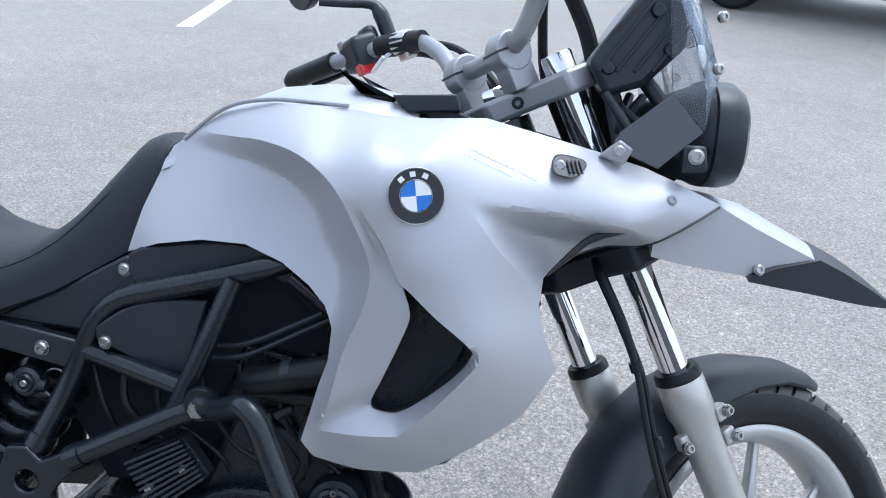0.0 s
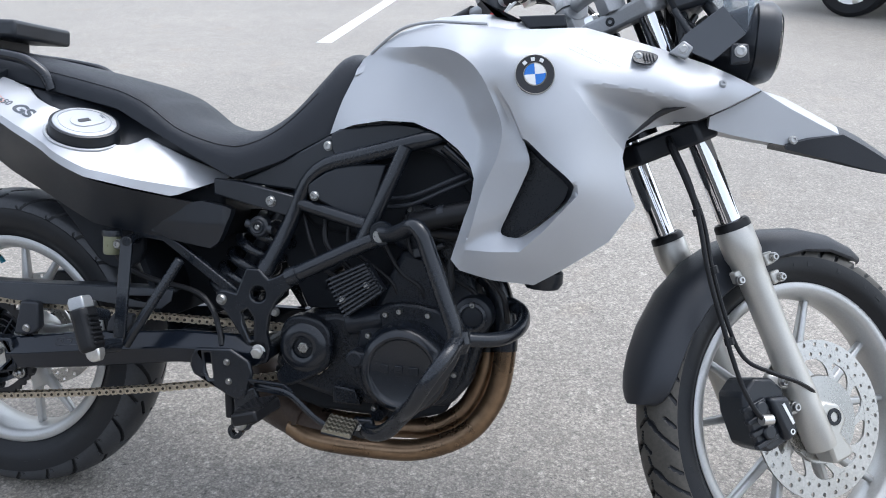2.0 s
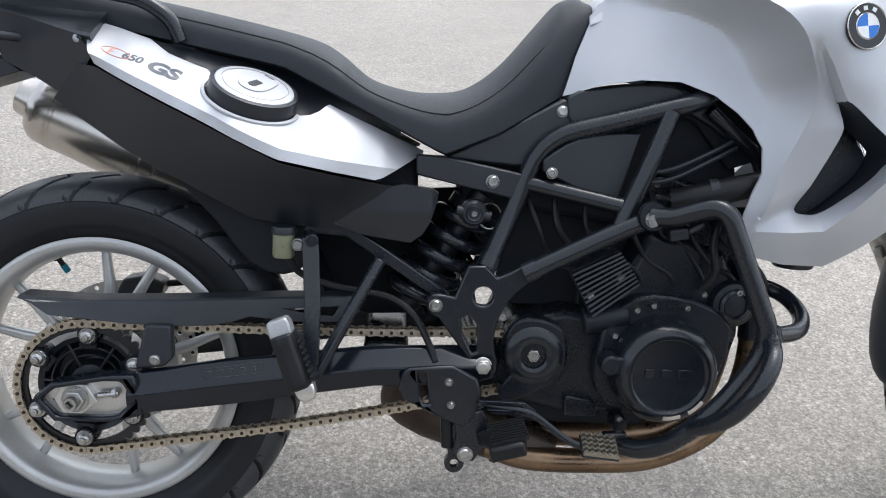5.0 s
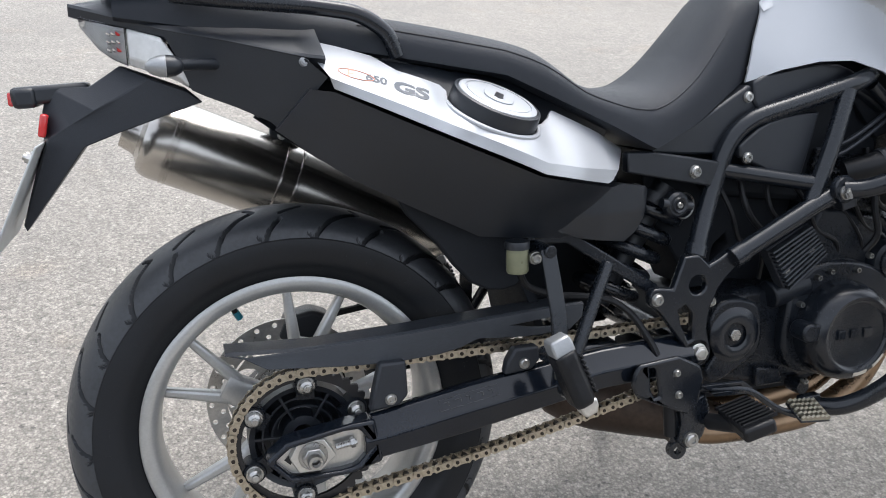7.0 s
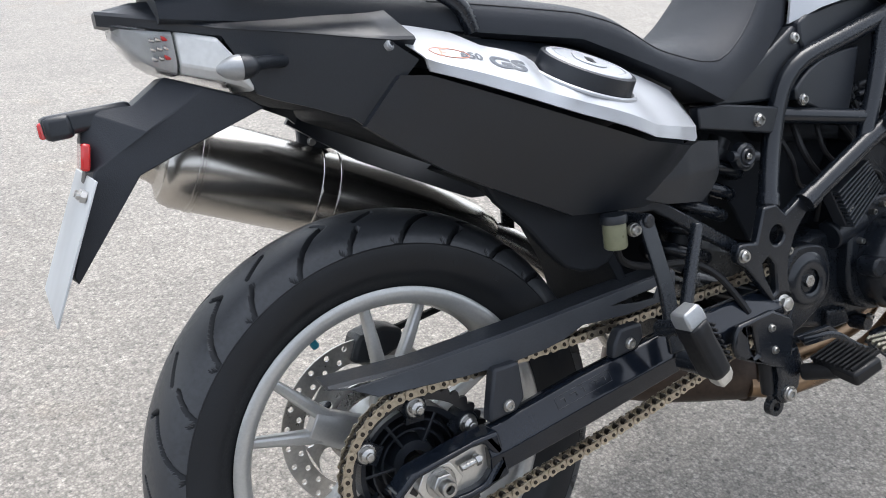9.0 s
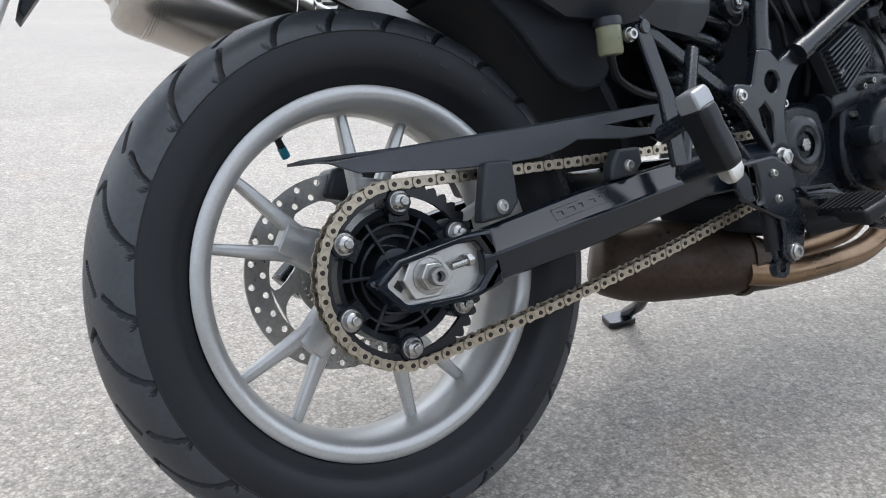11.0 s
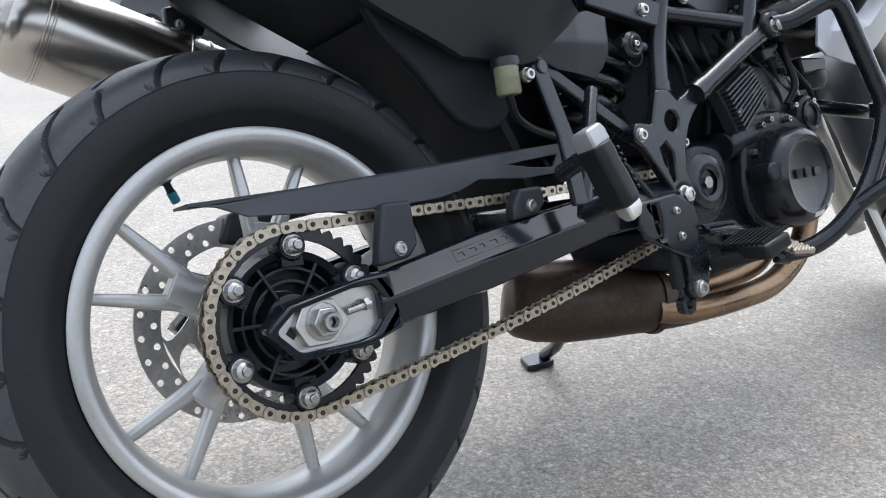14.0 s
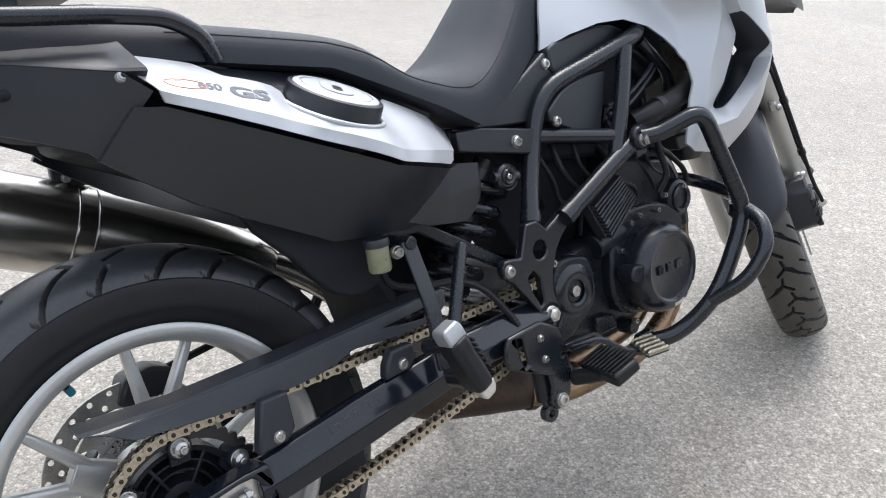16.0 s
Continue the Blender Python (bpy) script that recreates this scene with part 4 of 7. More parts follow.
NOTCH = [cap_round(a, 0.0655, 0.024) for a in range(0, 181, 12)]
SILT = [(0.018, 0.876), (0.046, 0.826), (0.052, 0.812), (0.130, 0.777), (0.220, 0.737), (0.308, 0.698), (0.435, 0.669), (0.447, 0.672), (0.505, 0.703), (0.506, 0.707), (0.44, 0.738), (0.366, 0.771), (0.361, 0.769), (0.353, 0.7615), (0.340, 0.7555)]
SILT += [(p.x, p.z) for p in reversed(NOTCH)] + [(0.203, 0.804), (0.196, 0.812), (0.140, 0.832), (0.111, 0.851), (0.067, 0.864)]
sil_depth = Depth([(0.018, 0.876, -0.112), (0.045, 0.826, -0.196), (0.046, 0.815, -0.198), (0.09, 0.806, -0.212), (0.13, 0.789, -0.223), (0.22, 0.752, -0.240), (0.312, 0.712, -0.247), (0.443, 0.687, -0.172), (0.500, 0.706, -0.119), (0.38, 0.70, -0.213), (0.43, 0.715, -0.156), (0.44, 0.738, -0.128), (0.364, 0.770, -0.142), (0.34, 0.7555, -0.166), (0.34, 0.73, -0.200), (0.203, 0.804, -0.165), (0.17, 0.806, -0.192), (0.14, 0.832, -0.152), (0.123, 0.818, -0.190), (0.091, 0.828, -0.187), (0.111, 0.851, -0.136), (0.067, 0.864, -0.126), (0.06, 0.84, -0.170)] + [(p.x, p.z, p.y) for p in NOTCH[1:-1:2]], 1e-5)
RIDGE = [(0.036, 0.830), (0.046, 0.826), (0.130, 0.791), (0.220, 0.752), (0.312, 0.712), (0.380, 0.698), (0.443, 0.687), (0.520, 0.676)]
sil_skin = sil_depth


def sil_depth(x, z):
    d, u = off_line(x, z, RIDGE)
    y = sil_skin(x, z)
    if d < 0:
        y += 0.95 * -d
    if x > 0.447:  # front facet turns inwards
        y += 0.5 * (x - 0.447)
    return y


sb = panel(SILT, sil_depth, 0.006, None, 0.004, creases=(RIDGE, [(0.447, 0.66), (0.447, 0.75)]))
sl = mirrored(sb)
tailp = part("tail_panel", sb, SILVER, bike, "silver painted tail side panel", angle=28)
part("tail_panel", sl, SILVER, bike, "silver painted tail side panel", angle=28)
part("cap_lip", sweep([cap_round(a, 0.0668, 0.0245) for a in range(4, 181, 8)], 0.0032, 8), SILVER, tailp)
# dark shoulder between the tail panel, the cap and the seat
shoulder = []
for f in range(13):
    x = 0.03 + 0.44 * f / 12
    zi = float(np.interp(x, [0.03, 0.13, 0.30, 0.41, 0.47], [0.868, 0.848, 0.818, 0.775, 0.748]))
    zo = float(np.interp(x, [0.03, 0.11, 0.20, 0.27, 0.36, 0.47], [0.858, 0.838, 0.778, 0.742, 0.742, 0.712]))
    yo = float(np.interp(x, [0.03, 0.11, 0.20, 0.27, 0.36, 0.47], [0.118, 0.132, 0.170, 0.205, 0.145, 0.115]))
    shoulder.append([V(x, -0.06, zi + 0.004), V(x, -0.11, zi - 0.002), V(x, -yo + 0.02, zo + 0.006), V(x, -yo, zo), V(x, -yo + 0.01, zo - 0.03), V(x, -0.06, zo - 0.03)])
part("tank_shoulder", rings(shoulder), BLACK, bike, "black plastic shoulder round the filler cap", angle=40)
BLK = [(0.024, 0.812), (0.052, 0.808), (0.130, 0.772), (0.220, 0.732), (0.308, 0.693), (0.435, 0.663), (0.468, 0.656), (0.474, 0.640), (0.468, 0.590), (0.455, 0.578), (0.43, 0.580), (0.356, 0.590), (0.255, 0.601), (0.151, 0.654), (0.080, 0.692), (0.025, 0.730), (-0.018, 0.762)]
blk_depth = Depth([(0.024, 0.812, -0.172), (0.052, 0.808, -0.186), (0.130, 0.772, -0.212), (0.220, 0.732, -0.228), (0.308, 0.693, -0.236), (0.386, 0.672, -0.198), (0.435, 0.663, -0.162), (0.485, 0.652, -0.134), (0.492, 0.615, -0.126), (0.490, 0.575, -0.112), (0.43, 0.572, -0.120), (0.42, 0.62, -0.142), (0.356, 0.59, -0.138), (0.34, 0.64, -0.180), (0.255, 0.601, -0.140), (0.151, 0.654, -0.142), (0.08, 0.692, -0.146), (0.025, 0.73, -0.148), (-0.018, 0.762, -0.152), (0.10, 0.75, -0.186), (0.22, 0.68, -0.190)], 1e-5)
bb = panel(BLK, blk_depth, 0.009, None, 0.012)
bl = mirrored(bb)
part("side_cover", bb, BLACK, bike, "black plastic side cover below the tail", angle=40, bevel=0.004)
part("side_cover", bl, BLACK, bike, "black plastic side cover below the tail", angle=40)
DUCT = [(0.385, 0.642), (0.478, 0.661), (0.520, 0.654), (0.530, 0.648), (0.529, 0.636), (0.519, 0.604), (0.508, 0.584), (0.491, 0.571), (0.415, 0.583), (0.370, 0.600)]
part("duct_piece", panel(DUCT, lambda x, z: -0.147 + 0.14 * max(0.0, x - 0.450) + 0.28 * max(0.0, 0.618 - z) + 0.9 * max(0.0, x - 0.519), 0.006, None, 0.02, creases=([(0.38, 0.618), (0.53, 0.618)],)), BLACK, bike, "black plastic duct piece", angle=25, bevel=0.002)
part("rear_tank", rings([[V(x, sy * w, z) for sy, z in ((-1, zt), (-1, zb), (1, zb), (1, zt))] for x, w, zt, zb in ((-0.02, 0.10, 0.84, 0.77), (0.08, 0.108, 0.84, 0.72), (0.2, 0.12, 0.82, 0.66), (0.3, 0.12, 0.78, 0.63), (0.4, 0.105, 0.74, 0.60), (0.5, 0.095, 0.71, 0.585))]), UNDER, bike, "black tank body under the seat", bevel=0.01)

TSIDE = [(-0.255, 0.920), (-0.200, 0.903), (-0.141, 0.887), (-0.067, 0.872), (0.021, 0.850), (0.046, 0.826), (0.032, 0.808), (-0.010, 0.761), (-0.020, 0.771), (-0.060, 0.790), (-0.097, 0.805), (-0.113, 0.813), (-0.127, 0.852), (-0.141, 0.880), (-0.20, 0.896), (-0.245, 0.911)]


def tail_half(x):
    return float(np.interp(x, [-0.255, -0.2, -0.14, -0.067, 0.021, 0.05], [0.014, 0.058, 0.088, 0.116, 0.165, 0.184]))


def tail_rise(x):
    return float(np.interp(x, [-0.255, -0.2, -0.141, -0.067, 0.021, 0.05], [0.920, 0.904, 0.887, 0.872, 0.850, 0.846]))


def tail_y(x, z):
    return -tail_half(x) + 0.16 * max(0.0, tail_rise(x) - z)


tb = panel(TSIDE, tail_y, 0.008, None, 0.006)
tl = mirrored(tb)
tail = part("tail_fairing", tb, BLACK, bike, "black plastic tail fairing", angle=35, bevel=0.002)
part("tail_fairing", tl, BLACK, bike, "black plastic tail fairing", angle=35)
deck = []
for k in range(17):
    x = -0.256 + 0.300 * k / 16
    w, zc = tail_half(x) + 0.001, tail_rise(x) + 0.001
    zt = float(np.interp(x, [-0.256, -0.22, -0.15, -0.05, 0.05], [0.924, 0.930, 0.930, 0.922, 0.905]))
    half = [(w, zc), (w - 0.003, zc + 0.004), (0.62 * w, zc + 0.62 * (zt - zc)), (0.45 * w, zt - 0.003), (0.25 * w, zt)]
    deck.append([V(x, -y, z) for y, z in half] + [V(x, y, z) for y, z in reversed(half)] + [V(x, 0.9 * w, zc - 0.012), V(x, -0.9 * w, zc - 0.012)])
part("tail_top", rings(deck), BLACK, bike, "black tail top cover", angle=28)
part("tail_core", rings([[V(x, sy * w, z) for sy, z in ((-1, zt), (-1, zb), (1, zb), (1, zt))] for x, w, zt, zb in ((-0.12, 0.075, 0.87, 0.82), (-0.05, 0.095, 0.87, 0.79), (0.03, 0.12, 0.85, 0.77))]), UNDER, bike, "black tail inner frame")
bolt((0.021, -0.163, 0.846), (0.3, -1, 0.3), 0.0062, 0.003, tail, GREYCAP)
bolt((-0.089, -0.101, 0.845), (-0.1, -1, 0), 0.0065, 0.003, tail, GREYCAP)

# tail lamp: pale housing, clear rear lens with reflector cells behind it
def lamp_sec(x, w, zt, zb):
    c = 0.22 * (zt - zb)
    return [V(x, -w * 0.86, zb), V(x, -w, zb + c), V(x, -w, zt - c * 0.4), V(x, -w * 0.93, zt), V(x, w * 0.93, zt), V(x, w, zt - c * 0.4), V(x, w, zb + c), V(x, w * 0.86, zb)]


lamp = part("tail_lamp", rings([lamp_sec(-0.116, 0.088, 0.824, 0.816), lamp_sec(-0.128, 0.092, 0.853, 0.824), lamp_sec(-0.146, 0.088, 0.880, 0.832), lamp_sec(-0.172, 0.074, 0.888, 0.841), lamp_sec(-0.186, 0.066, 0.892, 0.846)]), LAMPWHITE, bike, "clear tail lamp with a pale housing", angle=30, bevel=0.003)
part("lens", rings([lamp_sec(-0.187, 0.067, 0.893, 0.845), lamp_sec(-0.205, 0.054, 0.898, 0.853), lamp_sec(-0.222, 0.042, 0.903, 0.866), lamp_sec(-0.244, 0.024, 0.909, 0.896)]), CLEAR, lamp, "clear plastic lens", angle=30, bevel=0.003)
part("lamp_back", rings([lamp_sec(-0.1885, 0.0640, 0.891, 0.848), lamp_sec(-0.206, 0.0505, 0.8955, 0.857), lamp_sec(-0.222, 0.0385, 0.900, 0.870), lamp_sec(-0.234, 0.026, 0.904, 0.888)]), LAMPWHITE, lamp, "pale reflector behind the lens")
for s in (-1, 1):
    for j in range(3):
        for i in range(3):
            part("reflector_cell", lathe([(0, 0.004), (0.0035, 0.002), (0.0045, 0)], 8), RED if i == 0 and j != 1 else CHROME, lamp, m=at(-0.196 - 0.006 * i, s * (0.0595 - 0.0045 * i), 0.886 - 0.010 * j) @ rot(90 * s, "X") @ rot(40, "Z"))
    lampi = part("rear_direction_lamp", join(sweep(smooth_line([(-0.080, s * 0.100, 0.845), (-0.105, s * 0.118, 0.846), (-0.132, s * 0.140, 0.845)]), [0.0075, 0.0070, 0.008], 12), rings([[V(-0.122 - 0.020 * f, s * (0.144 + 0.016 * c * math.cos(a)), 0.844 + 0.0135 * c * math.sin(a)) for a in [2 * math.pi * k / 20 for k in range(20)]] for f, c in ((0, 0.15), (0.12, 0.6), (0.5, 0.9), (1.0, 1.0))])), BLACK, bike, "rear direction lamp with a clear lens", angle=50)
    # opaque grey in place of clear plastic, its tone painting the grey reflection
    part("lens", rings([[V(-0.1425 - 0.024 * f, s * (0.144 + 0.016 * c * math.cos(a)), 0.844 + 0.0135 * c * math.sin(a)) for a in [2 * math.pi * k / 20 for k in range(20)]] for f, c in ((0, 1.0), (0.3, 0.95), (0.7, 0.70), (1.0, 0.25))]), GREYCAP, lampi, "opaque grey lens, its tone standing for reflection on clear plastic", angle=60)

# plate carrier hanging from the tail
CAR = [(-0.12, 0.815), (-0.20, 0.846), (-0.240, 0.820), (-0.29, 0.822), (-0.300, 0.79), (-0.302, 0.755), (-0.34, 0.64), (-0.335, 0.635), (-0.25, 0.745), (-0.21, 0.760), (-0.10, 0.797)]
FLANK = [(-0.12, 0.812), (-0.165, 0.829), (-0.205, 0.806), (-0.235, 0.790), (-0.265, 0.773), (-0.294, 0.757), (-0.338, 0.645)] + CAR[7:]


def car_slice(outline, wide):
    return [V(x, wide * min(1.0, 0.35 + 0.65 * max(0.0, (x + 0.34) / 0.10)), z) for x, z in outline]


carrier = part("plate_carrier", rings([car_slice(FLANK, -0.060), car_slice(CAR, -0.030), car_slice(CAR, 0.0), car_slice(CAR, 0.030), car_slice(FLANK, 0.060)]), MATTE, bike, "dark plastic rear mudguard with plate carrier", angle=25, bevel=0.002)
part("plate_lamp", join(box(0.095, 0.054, 0.024, at(-0.287, 0, 0.812) @ rot(-3, "Y")), box(0.030, 0.060, 0.026, at(-0.318, 0, 0.808) @ rot(-3, "Y"))), BLACK, carrier, bevel=0.006)
part("end_cap", box(0.008, 0.044, 0.018, at(-0.3345, 0, 0.807)), RED, carrier, "red end lens", bevel=0.003)
part("reflector", box(0.010, 0.05, 0.030, at(-0.299, -0.012, 0.773) @ rot(12, "Y")), RED, carrier, "red rear reflector", bevel=0.003)

pl = part("number_plate", box(0.0025, 0.225, 0.155, at(-0.334, 0.0, 0.683) @ rot(26, "Y")), SHEET, bike, "blank pale number plate seen from behind", bevel=0.001)
for dy in (-0.03, -0.005):
    part("plate_screw", join(disc_prism(0.007, -0.006, 0.0, 6), lathe([(0, -0.010), (0.004, -0.010), (0.004, 0)], 10)), STEEL, pl, m=at(-0.311, dy - 0.05, 0.735) @ rot(26, "Y") @ rot(-90, "Z"))

# grab rails and rack
for s in (-1, 1):
    rail = part("grab_rail", sweep(bent([(0.150, s * 0.120, 0.850), (0.138, s * 0.124, 0.880), (0.100, s * 0.128, 0.905), (0.03, s * 0.125, 0.915), (-0.06, s * 0.115, 0.922), (-0.13, s * 0.10, 0.930)], 0.03), 0.0105, 12), FRAME, bike, "black tubular grab rail")
    part("rail_foot", rings([[V(0.150 + 0.02 * math.cos(a) * c, s * (0.118 - 0.012 * c), 0.848 + 0.014 * math.sin(a) * c - 0.006 * h) for a in [2 * math.pi * k / 14 for k in range(14)]] for c, h in ((0.6, -1), (0.9, 0), (1.0, 1))]), BLACK, rail)
rack = part("rear_rack", box(0.265, 0.18, 0.036, at(-0.0875, 0, 0.966)), BLACK, bike, "thick black luggage rack plate", bevel=0.008, segs=3)
for x in (-0.184, -0.050):
    part("rack_post", box(0.026, 0.13, 0.034, at(x, 0, 0.936)), BLACK, rack, bevel=0.004)

# filler cap on the tail's side
capm = along(CAPC, CAPC + CAPN)
cap = part("filler_cap", lathe([(0, 0.000), (0.044, 0.000), (0.0445, -0.0012), (0.0462, -0.0012), (0.0468, 0.0004), (0.0525, 0.0), (0.0548, -0.0015), (0.0555, -0.004), (0.0555, -0.012)], 56), SILVER, bike, "round silver fuel filler cap with a keyhole", m=capm)
part("cap_collar", lathe([(0.0556, -0.003), (0.0575, -0.0015), (0.0605, -0.003), (0.0612, -0.006), (0.0625, -0.034), (0.057, -0.036)], 56), BLACK, cap, "black rubber collar", m=capm)
part("lock_flap", plate(curve2([(-0.030, -0.017), (0.012, -0.020), (0.026, 0.0), (0.012, 0.020), (-0.030, 0.017), (-0.034, 0.0)], 3), 0.0, 0.0018), SILVER, cap, m=capm @ rot(28, "Y"), bevel=0.0008)
part("keyhole", plate([(-0.010, -0.0055), (0.010, -0.0060), (0.014, 0.0), (0.010, 0.0060), (-0.010, 0.0055)], 0.0018, 0.0024), INK, cap, m=capm @ rot(28, "Y"))
for k in range(5):
    part("warning_mark", box(0.0012, 0.0006, 0.016 - 0.002 * k, at(-0.040 + 0.0035 * k, 0.0003, 0.004)), TEXTGREY, cap, m=capm @ rot(28, "Y"))

# ---- frame ----
TR = 0.0150


def frame_tube(pts, r=TR, bend=0.04, parent=None, label="", material=None):
    return part("frame_tube", sweep(bent(pts, bend), r, 16), material or FRAME, parent or bike, label)


for s in (1, -1):
    def sy(x, y, z):
        return (x, y * s, z)
    main = frame_tube([sy(1.20, -0.03, 0.87), sy(1.00, -0.070, 0.832), sy(0.950, -0.112, 0.816), sy(0.900, -0.148, 0.799), sy(0.79, -0.134, 0.766), sy(0.683, -0.117, 0.736), sy(0.644, -0.117, 0.625), sy(0.605, -0.142, 0.535)], bend=0.07, label="black tubular frame member")
    frame_tube([sy(0.866, -0.150, 0.784), sy(0.835, -0.160, 0.70), sy(0.798, -0.164, 0.612)], 0.0135, parent=main)
    frame_tube([sy(0.658, -0.117, 0.669), sy(0.808, -0.158, 0.642)], 0.0130, parent=main)
    low = frame_tube([sy(0.850, -0.172, 0.632), sy(0.80, -0.168, 0.609), sy(0.668, -0.160, 0.5385)], bend=0.02, label="black tubular frame member")
    part("tube_collar", rod(sy(0.662, -0.160, 0.5355), sy(0.681, -0.161, 0.5455), 0.0172), FRAME, low)
    part("tube_collar", rod(sy(0.614, -0.1365, 0.556), sy(0.607, -0.141, 0.540), 0.0172), FRAME, main)
    frame_tube([sy(0.93, -0.13, 0.79), sy(1.02, -0.12, 0.72), sy(1.04, -0.10, 0.66)], 0.011, parent=main)
    # subframe strut below the tail and the passenger's footrest hanger
    part("subframe_bar", rings([[V(x, s * (-0.125 + dy), z + dz) for dy, dz in ((-0.008, -0.011), (0.008, -0.011), (0.008, 0.011), (-0.008, 0.011))] for x, z in ((0.33, 0.592), (0.395, 0.588), (0.55, 0.487))]), FRAME, bike, "black subframe bar", bevel=0.003)
    hang = part("footrest_hanger", join(rings([[V(x, s * y, z) + V(dx, s * dy, 0) for dx, dy in ((-0.012, -0.004), (0.012, -0.004), (0.012, 0.004), (-0.012, 0.004))] for x, y, z in ((0.345, -0.172, 0.582), (0.352, -0.195, 0.49), (0.352, -0.205, 0.40))]),
                                        sweep([sy(0.447, -0.160, 0.550), sy(0.36, -0.200, 0.385)], 0.0095, 12), rod(sy(0.34, -0.13, 0.578), sy(0.348, -0.18, 0.578), 0.010)), FRAME, bike, "black passenger footrest hanger", bevel=0.002)
    pk = at(0.333, s * -0.275, 0.432) @ rot(-21, "Y") @ rot(-7 * s, "X")
    peg = part("passenger_footrest", rings([[V(0.74 * f * c, g * d * s, z) for f, g in ((-0.023, -0.017), (-0.010, -0.022), (0.014, -0.020), (0.023, -0.010), (0.023, 0.016), (-0.023, 0.016))] for c, d, z in ((0.80, 0.8, -0.043), (0.95, 1.0, -0.036), (1.0, 1.0, -0.010), (0.96, 0.95, 0.012), (1.0, 1.0, 0.020), (0.98, 1.0, 0.036))]), HOSE, bike, "folded rubber passenger footrest", m=pk, bevel=0.003)
    part("pivot", rod((-0.004, 0.065 * s, 0.020), (0, 0, 0.030), 0.011, 12), FRAME, peg, m=pk)
    part("pivot", rod((0.004, 0.065 * s, -0.040), (0.0, 0.0, -0.034), 0.013, 12), FRAME, peg, m=pk)
    for k in range(7):
        part("rib", box(0.004, 0.028, 0.004, at(0.0190, -0.002 * s, -0.030 + 0.0085 * k)), HOSE, peg, m=pk, bevel=0.001)
    part("end_block", rings([[V(0.76 * f * c, g * c * s, z) for f, g in ((-0.021, -0.018), (0.020, -0.016), (0.020, 0.014), (-0.021, 0.014))] for c, z in ((1.0, 0.034), (1.0, 0.050), (0.86, 0.058))]), GREYCAP, peg, "worn bare metal end", m=pk, bevel=0.003)
    part("tip", join(rings([[V(f * c + 0.004, g * c * s, z) for f, g in ((-0.014, -0.012), (0.014, -0.010), (0.014, 0.010), (-0.014, 0.010))] for c, z in ((1.0, -0.040), (0.95, -0.052), (0.6, -0.062))])), ALU, peg, "worn bare metal tip", m=pk, bevel=0.003)

# side plates round the swingarm pivot
FP = [(0.519, 0.491), (0.526, 0.500), (0.540, 0.500), (0.560, 0.496), (0.578, 0.545), (0.604, 0.546), (0.622, 0.528), (0.640, 0.536), (0.664, 0.551), (0.680, 0.530), (0.652, 0.505), (0.640, 0.490), (0.626, 0.460), (0.622, 0.428), (0.630, 0.396), (0.624, 0.370), (0.598, 0.366), (0.587, 0.385), (0.583, 0.402), (0.557, 0.437), (0.538, 0.462), (0.520, 0.474)]
TRI = [(0.570, 0.462), (0.583, 0.470), (0.596, 0.454), (0.597, 0.412), (0.590, 0.410), (0.575, 0.440)]
HOLE = [(0.603 + 0.0150 * math.cos(a), 0.499 + 0.0150 * math.sin(a)) for a in [2 * math.pi * k / 20 for k in range(20)]]
for s in (1, -1):
    fp = plate(FP, -0.160 * s, -0.145 * s, (HOLE, TRI))
    fpl = part("frame_plate", fp, FRAME, bike, "black cast frame plate with a round hole", bevel=0.003)
    if s == 1:
        bolt((0.532, -0.160, 0.483), r=0.0105, h=0.007, parent=fpl)
        bolt((0.634, -0.150, 0.467), r=0.0085, h=0.006, parent=fpl)
        part("pivot_nut", join(disc_prism(0.0120, -0.010, 0, 6), lathe([(0.006, -0.0112), (0.0085, -0.0105), (0.0085, -0.008)], 24), lathe([(0, -0.002), (0.0135, -0.002), (0.014, 0)], 24)), ALU, fpl, "bright hexagonal pivot nut", m=at(0.608, -0.1605, 0.391), bevel=0.001)
bolt((0.610, -0.129, 0.669), r=0.0105, h=0.007, parent=bike)
part("cover_plate", plate([(0.495, 0.704), (0.54, 0.703), (0.665, 0.680), (0.660, 0.640), (0.495, 0.674)], -0.128, -0.108), BLACK, bike, "dark frame cover strip", bevel=0.003)

# airbox and knee covers between tank and frame
air = part("knee_cover", plate(curve2([(0.716, 0.799), (0.762, 0.814), (0.82, 0.823), (0.878, 0.822), (0.925, 0.800), (0.985, 0.755), (0.975, 0.74), (0.90, 0.785), (0.80, 0.765), (0.735, 0.745)], 2), -0.118, -0.06), BLACK, bike, "black plastic cover under the tank", bevel=0.004)
part("knee_panel", plate([(0.536, 0.700), (0.62, 0.742), (0.712, 0.796), (0.752, 0.776), (0.742, 0.745), (0.70, 0.715), (0.670, 0.69), (0.60, 0.694)], -0.112, -0.06), BLACK, bike, "black plastic cover below the seat", bevel=0.004)
tri_p = part("throttle_cover", plate(curve2([(0.684, 0.688), (0.700, 0.718), (0.735, 0.738), (0.78, 0.748), (0.822, 0.750), (0.826, 0.742), (0.800, 0.650), (0.792, 0.645)], 2), -0.136, -0.12), BLACK, bike, "black triangular cover inside the frame", bevel=0.003)
bolt((0.697, -0.137, 0.686), r=0.009, h=0.005, parent=tri_p)
bolt((0.711, -0.113, 0.777), r=0.009, h=0.005, parent=air)
